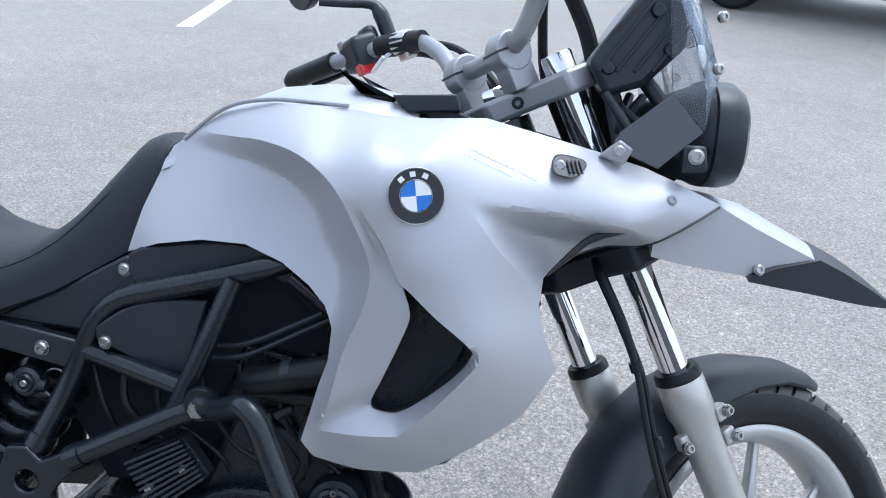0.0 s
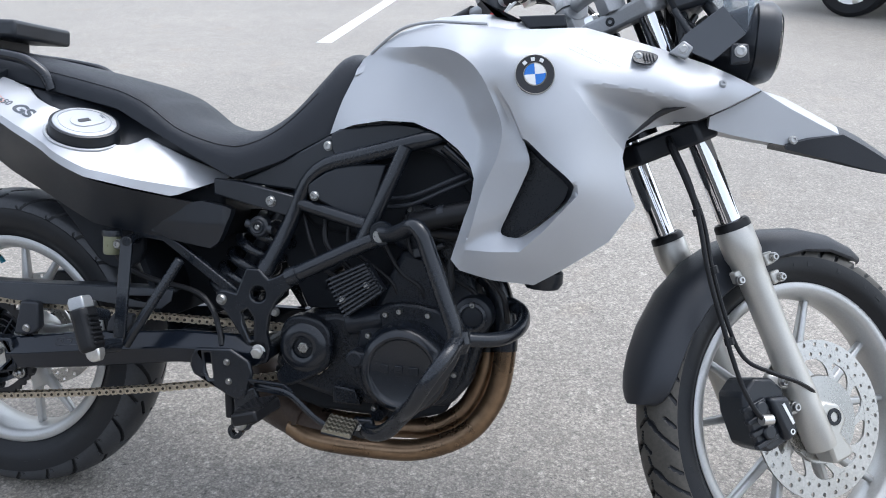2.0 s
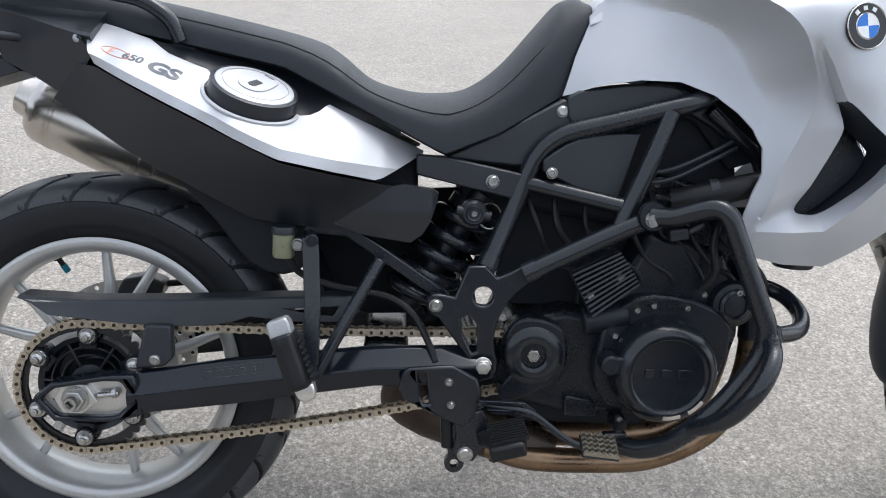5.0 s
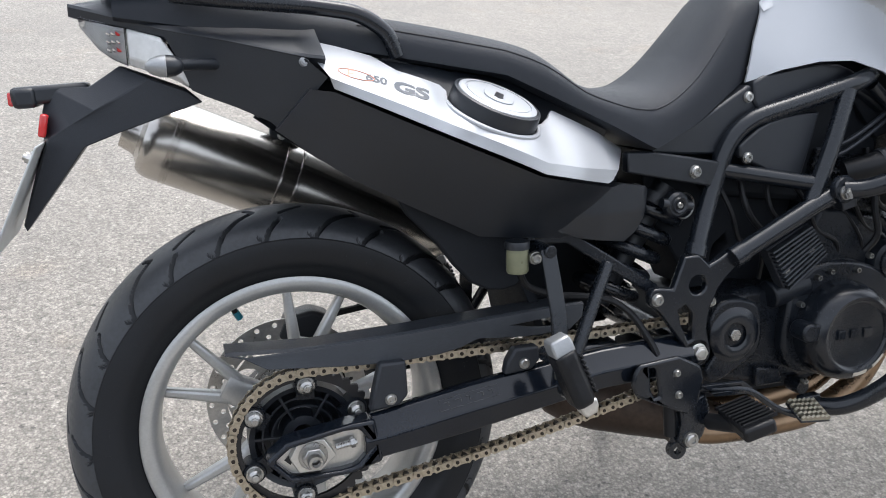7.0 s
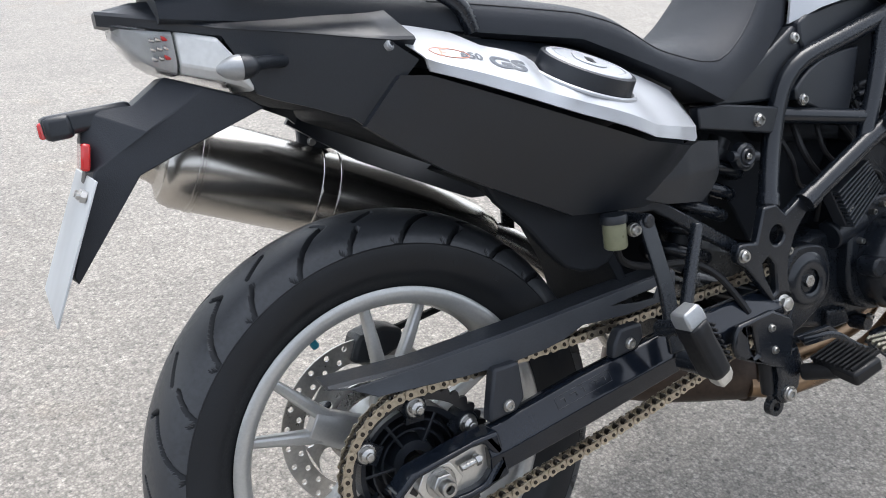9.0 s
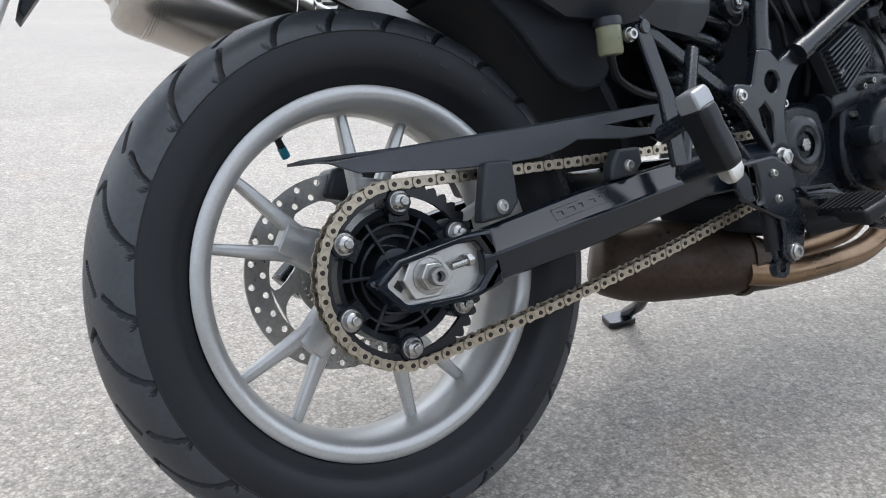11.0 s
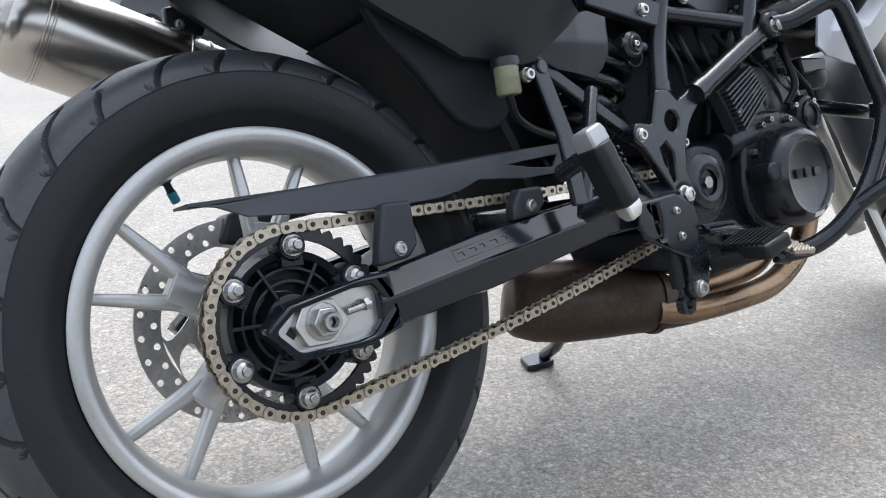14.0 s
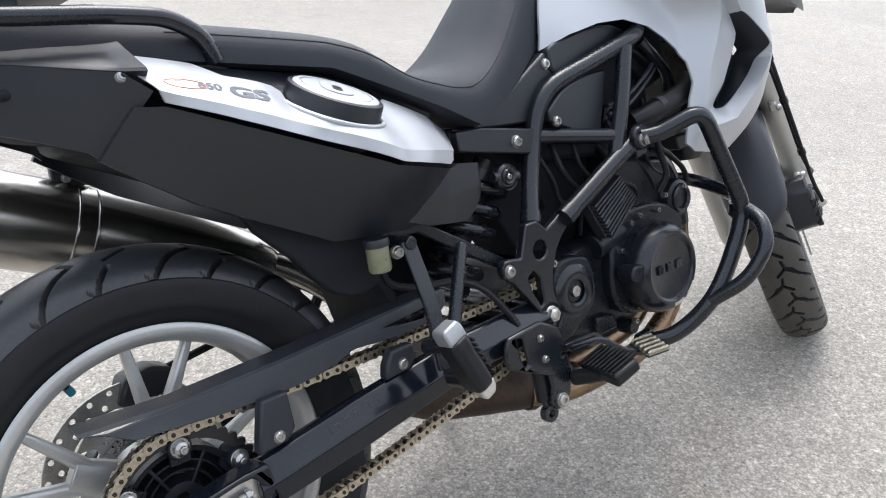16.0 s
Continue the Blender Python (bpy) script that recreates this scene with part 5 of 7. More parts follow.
part("tank_liner", plate([(0.80, 0.800), (0.86, 0.840), (0.96, 0.850), (1.03, 0.800), (1.04, 0.720), (0.98, 0.700), (0.92, 0.770)], -0.100, -0.086), UNDER, bike, "dark liner behind the fairing", bevel=0.003)
part("inner_mass", join(plate([(0.70, 0.79), (0.93, 0.79), (1.00, 0.70), (1.00, 0.62), (0.85, 0.60), (0.68, 0.62), (0.60, 0.70)], -0.085, 0.085)), UNDER, bike, "dark airbox and injection body", bevel=0.01)

part("battery_box", plate([(0.56, 0.70), (0.575, 0.60), (0.63, 0.52), (0.66, 0.46), (0.80, 0.46), (0.86, 0.60), (0.90, 0.66), (0.70, 0.70)], -0.05, 0.06, [(0.700, 0.505), (0.735, 0.530), (0.728, 0.550), (0.705, 0.53)]), UNDER, bike, "dark inner engine bay wall", bevel=0.004)
# ---- engine ----
eng = part("engine", plate([(0.65, 0.325), (0.62, 0.36), (0.65, 0.45), (0.74, 0.47), (0.80, 0.46), (0.86, 0.60), (0.985, 0.575), (1.015, 0.50), (1.02, 0.44), (1.0, 0.36), (0.965, 0.315), (0.86, 0.298), (0.74, 0.303)], -0.115, 0.115), ENGINE, bike, "black parallel-twin engine block", bevel=0.012)
part("cylinder_head", plate([(0.835, 0.605), (0.86, 0.665), (0.99, 0.64), (1.01, 0.565), (0.985, 0.545)], -0.105, 0.105), ENGINE, eng, bevel=0.012)
part("crankcase_cover", plate(curve2([(0.79, 0.42), (0.80, 0.465), (0.84, 0.50), (0.90, 0.505), (0.96, 0.49), (1.00, 0.455), (0.985, 0.37), (0.95, 0.325), (0.88, 0.308), (0.81, 0.326), (0.785, 0.37)], 2), -0.138, -0.11), ENGINE, eng, bevel=0.006)
CC = (0.888, 0.392)
cc = part("clutch_cover", lathe([(0, -0.041), (0.054, -0.041), (0.057, -0.042), (0.060, -0.0455), (0.064, -0.0465), (0.070, -0.044), (0.076, -0.037), (0.081, -0.025), (0.0835, -0.008), (0.084, 0.02)], 72), FRAME, eng, "round black clutch cover", m=at(CC[0], -0.145, CC[1]))
part("clutch_boss", join(box(0.055, 0.034, 0.028, at(0.818, -0.168, 0.404)), rod((0.800, -0.186, 0.404), (0.800, -0.150, 0.404), 0.016, 16)), ENGINE, eng, bevel=0.004)
for dx in (-0.030, -0.005, 0.022):
    part("raised_mark", box(0.017 if dx > 0 else 0.014, 0.003, 0.015, at(CC[0] + dx, -0.1875, CC[1] + 0.003)), FRAME, cc, bevel=0.001)
for a0 in (-80, -45):
    part("worn_edge", lathe([(0.0630, -0.0462), (0.0668, -0.0458), (0.0702, -0.0438)], 14, a0=a0 - 14, a1=a0 + 10), ALU, cc, "bare metal scuff", m=at(CC[0], -0.1456, CC[1]))
for x, z in ((0.843, 0.482), (0.868, 0.490), (0.921, 0.488), (0.812, 0.440), (0.945, 0.510), (1.000, 0.515), (0.830, 0.305), (0.975, 0.385)):
    bolt((x, -0.138, z), r=0.0065, h=0.010, parent=eng, washer=False)
part("ignition_cover", lathe([(0, -0.012), (0.026, -0.012), (0.034, -0.008), (0.037, 0.0), (0.037, 0.03)], 36), ENGINE, eng, m=at(1.0, -0.125, 0.492))
part("ignition_boss", join(lathe([(0.018, -0.014), (0.021, -0.018), (0.026, -0.016), (0.027, -0.01)], 36)), FRAME, eng, m=at(1.0, -0.125, 0.492))
# sprocket cover with its hexagon bolt
sc_ = part("sprocket_cover", plate(curve2([(0.640, 0.42), (0.655, 0.455), (0.69, 0.462), (0.73, 0.448), (0.742, 0.41), (0.735, 0.37), (0.70, 0.345), (0.655, 0.325), (0.635, 0.345), (0.66, 0.385)], 3), -0.140, -0.10), ENGINE, eng, "black cast sprocket cover", bevel=0.006)
part("cover_boss", lathe([(0.020, -0.004), (0.026, -0.007), (0.040, -0.005), (0.046, 0.0), (0.046, 0.01)], 36), FRAME, sc_, m=at(0.688, -0.140, 0.403))
part("cover_bolt", join(disc_prism(0.0105, -0.008, 0, 6), lathe([(0, -0.001), (0.0135, -0.001), (0.014, 0.001)], 20)), STEEL, sc_, m=at(0.688, -0.137, 0.403), bevel=0.001)
part("gearbox_rib", plate([(0.745, 0.335), (0.79, 0.33), (0.80, 0.30), (0.745, 0.30)], -0.128, -0.11), ENGINE, eng, bevel=0.004)
part("starter_case", rod((0.765, -0.118, 0.455), (0.835, -0.118, 0.470), 0.024, 20), ENGINE, eng, bevel=0.003)
part("sump_bolt_boss", lathe([(0, -0.01), (0.012, -0.01), (0.014, 0.0), (0.014, 0.02)], 16), ENGINE, eng, m=at(0.835, -0.125, 0.29))
part("head_cover", plate([(0.852, 0.655), (0.866, 0.690), (0.985, 0.665), (0.992, 0.635)], -0.100, 0.100), ENGINE, eng, bevel=0.008)
for x, z in ((0.868, 0.672), (0.925, 0.660), (0.978, 0.648)):
    bolt((x, -0.100, z), r=0.006, h=0.006, parent=eng, washer=False, material=BOLTDARK)
part("sensor_plug", join(box(0.03, 0.02, 0.018, at(0.90, -0.128, 0.600) @ rot(-12, "Y")), rod((0.915, -0.128, 0.603), (0.94, -0.125, 0.617), 0.006)), BLACK, eng, bevel=0.003)
part("oil_line", sweep(smooth_line([(0.945, -0.13, 0.515), (0.96, -0.14, 0.545), (0.955, -0.135, 0.585), (0.965, -0.12, 0.62)]), 0.006, 10), HOSE, eng)
# finned regulator
fins = part("voltage_regulator", plate([(0.733, 0.540), (0.804, 0.576), (0.840, 0.525), (0.772, 0.471)], -0.150, -0.125), MATTE, bike, "finned dark grey regulator block", bevel=0.003)
for k in range(10):
    f = (k + 0.4) / 10
    a, b = V(0.733, 0, 0.540).lerp(V(0.772, 0, 0.471), f), V(0.804, 0, 0.576).lerp(V(0.840, 0, 0.525), f)
    d = (b - a).normalized()
    nrm = V(-d.z, 0, d.x) * 0.0016
    part("fin", plate([(p.x, p.z) for p in (a - nrm, b - nrm, b + nrm, a + nrm)], -0.164, -0.151), GUARD, fins)
bolt((0.809, -0.158, 0.535), r=0.0065, h=0.005, parent=fins)
bolt((0.765, -0.158, 0.505), r=0.0065, h=0.005, parent=fins)
# hoses and wiring round the engine
hose = part("coolant_hose", sweep(smooth_line([(0.885, -0.135, 0.652), (0.92, -0.150, 0.662), (0.97, -0.158, 0.677), (1.03, -0.150, 0.69), (1.08, -0.11, 0.70)]), 0.019, 16), HOSE, bike, "black coolant hose with a clip")
part("hose_clip", sweep([(0.935, -0.152, 0.668), (0.947, -0.154, 0.671)], 0.0205, 16), MATTE, hose)
part("coolant_hose", sweep(smooth_line([(0.90, -0.13, 0.638), (0.98, -0.14, 0.636), (1.06, -0.12, 0.64)]), 0.011, 12), HOSE, bike, "thin black coolant hose")
for z0, z1 in ((0.690, 0.728), (0.675, 0.715)):
    part("throttle_cable", sweep(smooth_line([(0.83, -0.13, z0), (0.88, -0.135, z0 + 0.01), (0.94, -0.130, z1), (0.98, -0.12, z1 + 0.02)]), 0.004, 8), MATTE, bike, "throttle cable beside the engine")
for k in range(7):
    rr = random.Random(40 + k)
    x0 = 0.66 + 0.05 * k
    part("wiring", sweep(smooth_line([(x0, -0.10, 0.64 + 0.05 * rr.random()), (x0 + 0.03 * rr.random(), -0.118, 0.60), (x0 + 0.05, -0.112, 0.55 + 0.04 * rr.random()), (x0 + 0.09, -0.115, 0.53), (x0 + 0.10, -0.1, 0.48)]), 0.0035 + 0.002 * rr.random(), 8), HOSE, bike, "dark wiring and breather hose")
part("radiator", box(0.03, 0.30, 0.17, at(1.155, 0, 0.70) @ rot(-18, "Y")), ENGINE, bike, "dark radiator behind the fairing", bevel=0.004)
part("horn", lathe([(0, -0.02), (0.03, -0.02), (0.036, -0.01), (0.036, 0.01), (0.02, 0.02)], 24), BLACK, bike, "black horn under the fairing", m=at(1.115, -0.07, 0.565) @ rot(90, "X"))
part("horn_bracket", plate([(1.05, 0.60), (1.14, 0.60), (1.135, 0.575), (1.06, 0.57)], -0.10, -0.04), BLACK, bike, bevel=0.004)

# ---- exhaust ----
OUTER = [(0.99, -0.072, 0.575), (1.030, -0.076, 0.545), (1.052, -0.080, 0.48), (1.056, -0.082, 0.399), (1.041, -0.082, 0.326), (0.995, -0.082, 0.258), (0.907, -0.082, 0.214), (0.805, -0.082, 0.205), (0.70, -0.075, 0.205), (0.64, -0.050, 0.214)]
INNER = [(0.975, -0.02, 0.58), (0.998, -0.03, 0.54), (1.014, -0.035, 0.46), (1.019, -0.037, 0.385), (0.992, -0.037, 0.300), (0.934, -0.037, 0.250), (0.851, -0.037, 0.236), (0.746, -0.037, 0.233), (0.649, -0.030, 0.236)]
pipes = part("exhaust_pipe", sweep(smooth_line(OUTER), 0.0205, 20), BRONZE, bike, "heat-tinted steel exhaust pipe")
inner = part("exhaust_pipe", sweep(smooth_line(INNER), 0.0205, 20), BRONZE, bike, "heat-tinted steel exhaust pipe")
part("header_sleeve", sweep(smooth_line(OUTER)[1:17], 0.0226, 20), FRAME, pipes, "dark heat sleeve")
part("header_sleeve", sweep(smooth_line(INNER)[1:17], 0.0226, 20), FRAME, inner, "dark heat sleeve")
part("catalyst_box", sweep(smooth_line([(0.75, -0.050, 0.208), (0.70, -0.040, 0.216), (0.66, -0.020, 0.226), (0.61, 0.020, 0.238), (0.555, 0.065, 0.246), (0.515, 0.098, 0.252), (0.488, 0.118, 0.256), (0.474, 0.128, 0.260)], 5), [0.030, 0.040, 0.050, 0.062, 0.068, 0.066, 0.056, 0.030], 28), RUSTY, bike, "rusty steel exhaust collector")
part("box_seam", sweep(smooth_line([(0.665, -0.070, 0.226), (0.61, -0.038, 0.236), (0.555, 0.002, 0.244), (0.51, 0.036, 0.250)]), 0.0035, 8), RUSTY, bike)
part("box_joint", sweep([(0.668, -0.022, 0.2245), (0.658, -0.019, 0.2265)], 0.0535, 28), RUSTY, bike)
part("sump", plate([(0.60, 0.34), (0.62, 0.285), (0.70, 0.264), (0.88, 0.262), (0.95, 0.285), (0.96, 0.31), (0.80, 0.36)], -0.07, 0.10), UNDER, bike, "dark engine sump", bevel=0.01)
part("link_pipe", sweep(smooth_line([(0.51, 0.10, 0.26), (0.485, 0.118, 0.32), (0.455, 0.135, 0.38), (0.415, 0.155, 0.438), (0.36, 0.18, 0.492), (0.30, 0.197, 0.532)]), 0.0235, 20), BRUSHED, bike, "steel link pipe to the muffler")
MAX = V(-0.915, 0.03, 0.40).normalized()
m0 = V(0.045, 0.204, 0.642)
muf = part("muffler", lathe([(0.0, -0.004), (0.058, -0.004), (0.060, 0.0), (0.060, 0.220)], 56), BRUSHED, bike, "brushed stainless steel muffler", m=along(m0, m0 + MAX) @ Matrix.Diagonal((1.14, 1, 1.14, 1)))
part("muffler_front", sweep([m0 - MAX * 0.300, m0 - MAX * 0.285, m0 - MAX * 0.25, m0 - MAX * 0.20, m0 - MAX * 0.14, m0 - MAX * 0.07, m0], [0.024, 0.034, 0.045, 0.053, 0.060, 0.0655, 0.0685], 40), BRUSHED, muf, "stainless steel cone")
for a in (0.001, 0.028, 0.196, 0.203):
    part("band", lathe([(0.0600, a), (0.0612, a + 0.001), (0.0612, a + 0.003), (0.0600, a + 0.004)], 48), BRUSHED, muf, m=along(m0, m0 + MAX) @ Matrix.Diagonal((1.14, 1, 1.14, 1)))
part("end_cap", lathe([(0.0602, 0.208), (0.0600, 0.226), (0.0575, 0.238), (0.0520, 0.246), (0.0500, 0.246), (0.0450, 0.248), (0.0360, 0.254), (0.0330, 0.262), (0.0300, 0.280), (0.0260, 0.280), (0.0255, 0.24), (0, 0.24)], 48), BRUSHED, muf, "rounded steel end cap", m=along(m0, m0 + MAX) @ Matrix.Diagonal((1.14, 1, 1.14, 1)))
part("hanger", plate([(0.012, 0.752), (0.055, 0.760), (0.075, 0.735), (0.062, 0.712), (0.010, 0.715)], 0.186, 0.201), BLACK, muf, bevel=0.003)
part("hanger_bush", lathe([(0.009, -0.014), (0.018, -0.013), (0.018, 0.013), (0.009, 0.014)], 24, closed=True), HOSE, muf, m=at(0.064, 0.186, 0.742) @ Matrix.Diagonal((0.8, 1, 0.8, 1)))
bolt((0.030, 0.185, 0.728), r=0.007, parent=muf)

# ---- swingarm ----
SW = [(-0.062, 0.322), (-0.034, 0.345), (0.055, 0.360), (0.090, 0.362), (0.234, 0.387), (0.443, 0.412), (0.60, 0.418), (0.625, 0.39), (0.60, 0.358), (0.435, 0.350), (0.223, 0.314), (0.10, 0.298), (0.055, 0.286), (-0.030, 0.286)]
SWH = [(-0.050, 0.320), (-0.028, 0.337), (0.042, 0.350), (0.068, 0.350), (0.086, 0.322), (0.062, 0.297), (0.040, 0.294), (-0.026, 0.294)]
for s in (1, -1):
    arm = part("swingarm", plate([(x, z) for x, z in SW if x < 0.11], -0.166 * s, -0.128 * s, SWH), GLOSS, bike, "black box-section swingarm", bevel=0.006, segs=3)
    beam = []
    for x in (0.075, 0.10, 0.15, 0.234, 0.34, 0.443, 0.52, 0.60, 0.622):
        zt = float(np.interp(x, [0.055, 0.09, 0.234, 0.443, 0.60, 0.625], [0.358, 0.362, 0.387, 0.412, 0.418, 0.402]))
        zb = float(np.interp(x, [0.055, 0.10, 0.223, 0.435, 0.60, 0.625], [0.288, 0.298, 0.314, 0.350, 0.358, 0.374]))
        w = 0.92 if x < 0.08 else 1.0
        h = zt - zb
        beam.append([V(x, -s * y, z) for y, z in ((0.126, zt - 0.004), (0.140, zt), (0.147, zt - 0.002), (0.126 + 0.040 * w, zt - 0.40 * h), (0.126 + 0.043 * w, zt - 0.45 * h), (0.126 + 0.042 * w, zt - 0.52 * h), (0.126 + 0.034 * w, zb + 0.004), (0.150, zb), (0.126, zb + 0.002))])
    part("arm_beam", rings(beam), GLOSS, arm, angle=30, bevel=0.0025)
    part("slot_floor", plate(SWH, -0.150 * s, -0.138 * s), ALU, arm, "pale metal axle slot")
    part("axle_block", plate([(-0.030, 0.322), (-0.016, 0.346), (0.018, 0.344), (0.034, 0.318), (0.012, 0.298), (-0.018, 0.299)], -0.163 * s, -0.145 * s), ALU, arm, "bright metal axle adjuster plate", bevel=0.0015)
    part("slot_hole", plate([(-0.036, 0.316), (-0.028, 0.324), (-0.022, 0.316), (-0.028, 0.308)], -0.1508 * s, -0.149 * s), INK, arm)
    part("axle_nut", join(disc_prism(0.0165, -0.176 * s, -0.163 * s, 6), lathe([(0.020, -0.1645 * s), (0.021, -0.163 * s), (0.0, -0.1645 * s)], 24)), STEEL, arm, "steel axle nut", m=at(0.002, 0, 0.322), bevel=0.0015)
    part("axle_end", lathe([(0.006, -0.180 * s), (0.006, -0.188 * s), (0.0095, -0.188 * s), (0.0105, -0.186 * s), (0.0105, -0.17 * s)], 20), STEEL, arm, m=at(0.002, 0, 0.322))
    part("adjuster_bolt", rod((0.034, -0.158 * s, 0.327), (0.064, -0.158 * s, 0.331), 0.0045, 10), STEEL, arm)
    part("adjuster_nut", join(disc_prism(0.0075, 0, 0.006, 6)), STEEL, arm, m=along((0.055, -0.158 * s, 0.330), (0.075, -0.158 * s, 0.333)))
part("swingarm_bridge", box(0.07, 0.24, 0.05, at(0.46, 0, 0.385)), FRAME, bike, bevel=0.01)
part("axle", rod((0.002, -0.16, 0.322), (0.002, 0.16, 0.322), 0.011), STEEL, bike)
part("pivot_tube", rod((0.607, -0.16, 0.389), (0.607, 0.16, 0.389), 0.022), FRAME, bike)
# small printed label on the swingarm's upper face, too worn to read
def on_arm(x, f):
    zt = float(np.interp(x, [0.055, 0.09, 0.234, 0.443, 0.60], [0.358, 0.362, 0.387, 0.412, 0.418]))
    zb = float(np.interp(x, [0.055, 0.10, 0.223, 0.435, 0.60], [0.288, 0.298, 0.314, 0.350, 0.358]))
    return V(x, -0.147 - 0.019 * f - 0.0008, zt - 0.002 - f * (0.40 * (zt - zb) - 0.002))


part("label_edge", sweep([on_arm(0.185, 0.25), on_arm(0.275, 0.25), on_arm(0.275, 0.75), on_arm(0.185, 0.75)], 0.0003, 6, loop=True), BOLTDARK, bike)
for k, w in enumerate((0.007, 0.009, 0.005, 0.008, 0.006)):
    x = 0.192 + 0.017 * k
    part("label_mark", sweep([on_arm(x, 0.42), on_arm(x + w, 0.42), on_arm(x + w, 0.6)], 0.0006, 6), BOLTDARK, bike)

# chain guard with its inner flange and brackets
CG = [(-0.107, 0.461), (-0.073, 0.457), (0.012, 0.463), (0.150, 0.470), (0.295, 0.479), (0.380, 0.484), (0.421, 0.484), (0.418, 0.464), (0.397, 0.447), (0.330, 0.444), (0.253, 0.450), (0.225, 0.440), (0.192, 0.434), (0.130, 0.431), (0.063, 0.433), (-0.048, 0.441), (-0.076, 0.455)]
CGH = [(0.305, 0.464), (0.388, 0.471), (0.378, 0.455), (0.345, 0.457)]


def guard_y(x, z):
    return -float(np.interp(x, [-0.107, -0.05, 0.10, 0.42], [0.110, 0.131, 0.139, 0.139])) + 0.25 * max(0.0, z - 0.452 - 0.06 * x)


cg = part("chain_guard", plate(CG, guard_y, lambda x, z: guard_y(x, z) + 0.004, CGH), GUARD, bike, "scuffed dark grey plastic chain guard", angle=20, bevel=0.0012)
part("guard_top", rings([[V(x, guard_y(x, z) + y, z + dz) for y, dz in ((0.0005, 0), (0.006, 0.004), (0.050, 0.003), (0.050, 0.0), (0.006, -0.002))] for x, z in ((-0.100, 0.459), (0.012, 0.461), (0.15, 0.468), (0.295, 0.477), (0.421, 0.482))]), GUARD, cg)
for x, z, bz in ((0.116, 0.383, 0.436), (0.318, 0.409, 0.432)):
    br = part("guard_bracket", plate([(x - 0.030, z - 0.016), (x - 0.026, z + 0.004), (x - 0.014, bz), (x + 0.024, bz), (x + 0.026, z + 0.002), (x + 0.012, z - 0.012)], -0.152, -0.132), MATTE, cg, bevel=0.004)
    bolt((x, -0.153, z), r=0.0085, h=0.005, parent=cg)

# rear shock with its spring and remote adjuster
s0, s1 = V(0.606, -0.050, 0.640), V(0.492, -0.045, 0.455)
axis = (s1 - s0)
coil = []
side = axis.normalized().cross(V(0, 1, 0)).normalized()
oth = axis.normalized().cross(side)
for k in range(121):
    f = k / 120
    a = 2 * math.pi * 5.0 * f
    coil.append(s0 + axis * (0.18 + 0.80 * f) + side * 0.045 * math.cos(a) + oth * 0.045 * math.sin(a))
shock = part("shock_absorber", rod(s0, s1, 0.020, 20), BLACK, bike, "rear shock absorber with a black coil spring")
part("spring", sweep(coil, 0.0105, 12), FRAME, shock)
part("spring_seat", rod(s0 + axis * 0.10, s0 + axis * 0.18, 0.042, 24), BLACK, shock)
knob = part("preload_knob", join(lathe([(0, -0.016), (0.016, -0.016), (0.020, -0.012), (0.021, 0.0)], 24), lathe([(0.008, -0.018), (0.011, -0.020), (0.013, -0.017)], 20), rod((-0.026, -0.008, 0.004), (0.026, -0.008, -0.004), 0.008, 12)), BLACK, bike, "black preload adjuster knob", m=at(0.585, -0.112, 0.619))
bolt((0.585, -0.129, 0.619), r=0.006, h=0.004, parent=knob, washer=False)
part("wire_hoop", sweep([V(0.612 + 0.018 * math.cos(radians(a + 180)), -0.10, 0.612 + 0.020 * math.sin(radians(a))) for a in range(20, 340, 20)], 0.0015, 6), STEEL, knob)
# brake fluid reservoir
res = part("fluid_reservoir", lathe([(0, -0.020), (0.014, -0.020), (0.016, -0.017), (0.016, 0.015), (0, 0.015)], 24), AMBERFLUID, bike, "cloudy yellowish brake fluid reservoir", m=at(0.305, -0.158, 0.568) @ rot(90, "X"))
part("reservoir_cap", lathe([(0, 0.015), (0.018, 0.015), (0.0185, 0.022), (0.017, 0.026), (0, 0.026)], 20), BLACK, res, m=at(0.305, -0.158, 0.568) @ rot(90, "X"))
bolt((0.327, -0.172, 0.570), r=0.0095, h=0.007, parent=res)
part("reservoir_hose", sweep(smooth_line([(0.305, -0.155, 0.562), (0.312, -0.15, 0.545), (0.33, -0.14, 0.52), (0.38, -0.13, 0.50), (0.46, -0.125, 0.485), (0.50, -0.135, 0.46), (0.525, -0.15, 0.42), (0.535, -0.16, 0.395)]), 0.0055, 8), HOSE, res)
# dark splash guard between wheel and shock
part("inner_mudguard", rings([[V(x, y, z) for y in (-0.10, -0.04, 0.04, 0.10)] + [V(x + 0.012, y, z + 0.006) for y in (0.10, 0.04, -0.04, -0.10)] for x, z in ((0.17, 0.665), (0.25, 0.620), (0.315, 0.555), (0.350, 0.48), (0.365, 0.41))]), UNDER, bike, "black inner mudguard", angle=30)
part("mud_flap", plate(curve2([(0.14, 0.668), (0.30, 0.625), (0.345, 0.58), (0.335, 0.53), (0.30, 0.512), (0.25, 0.528), (0.20, 0.59)], 2), -0.118, -0.100), UNDER, bike, "black splash flap", bevel=0.004)

part("splash_wall", plate([(0.30, 0.62), (0.58, 0.64), (0.585, 0.46), (0.54, 0.42), (0.42, 0.415), (0.375, 0.44), (0.35, 0.50)], 0.030, 0.045), UNDER, bike, "black splash wall behind the shock", bevel=0.003)

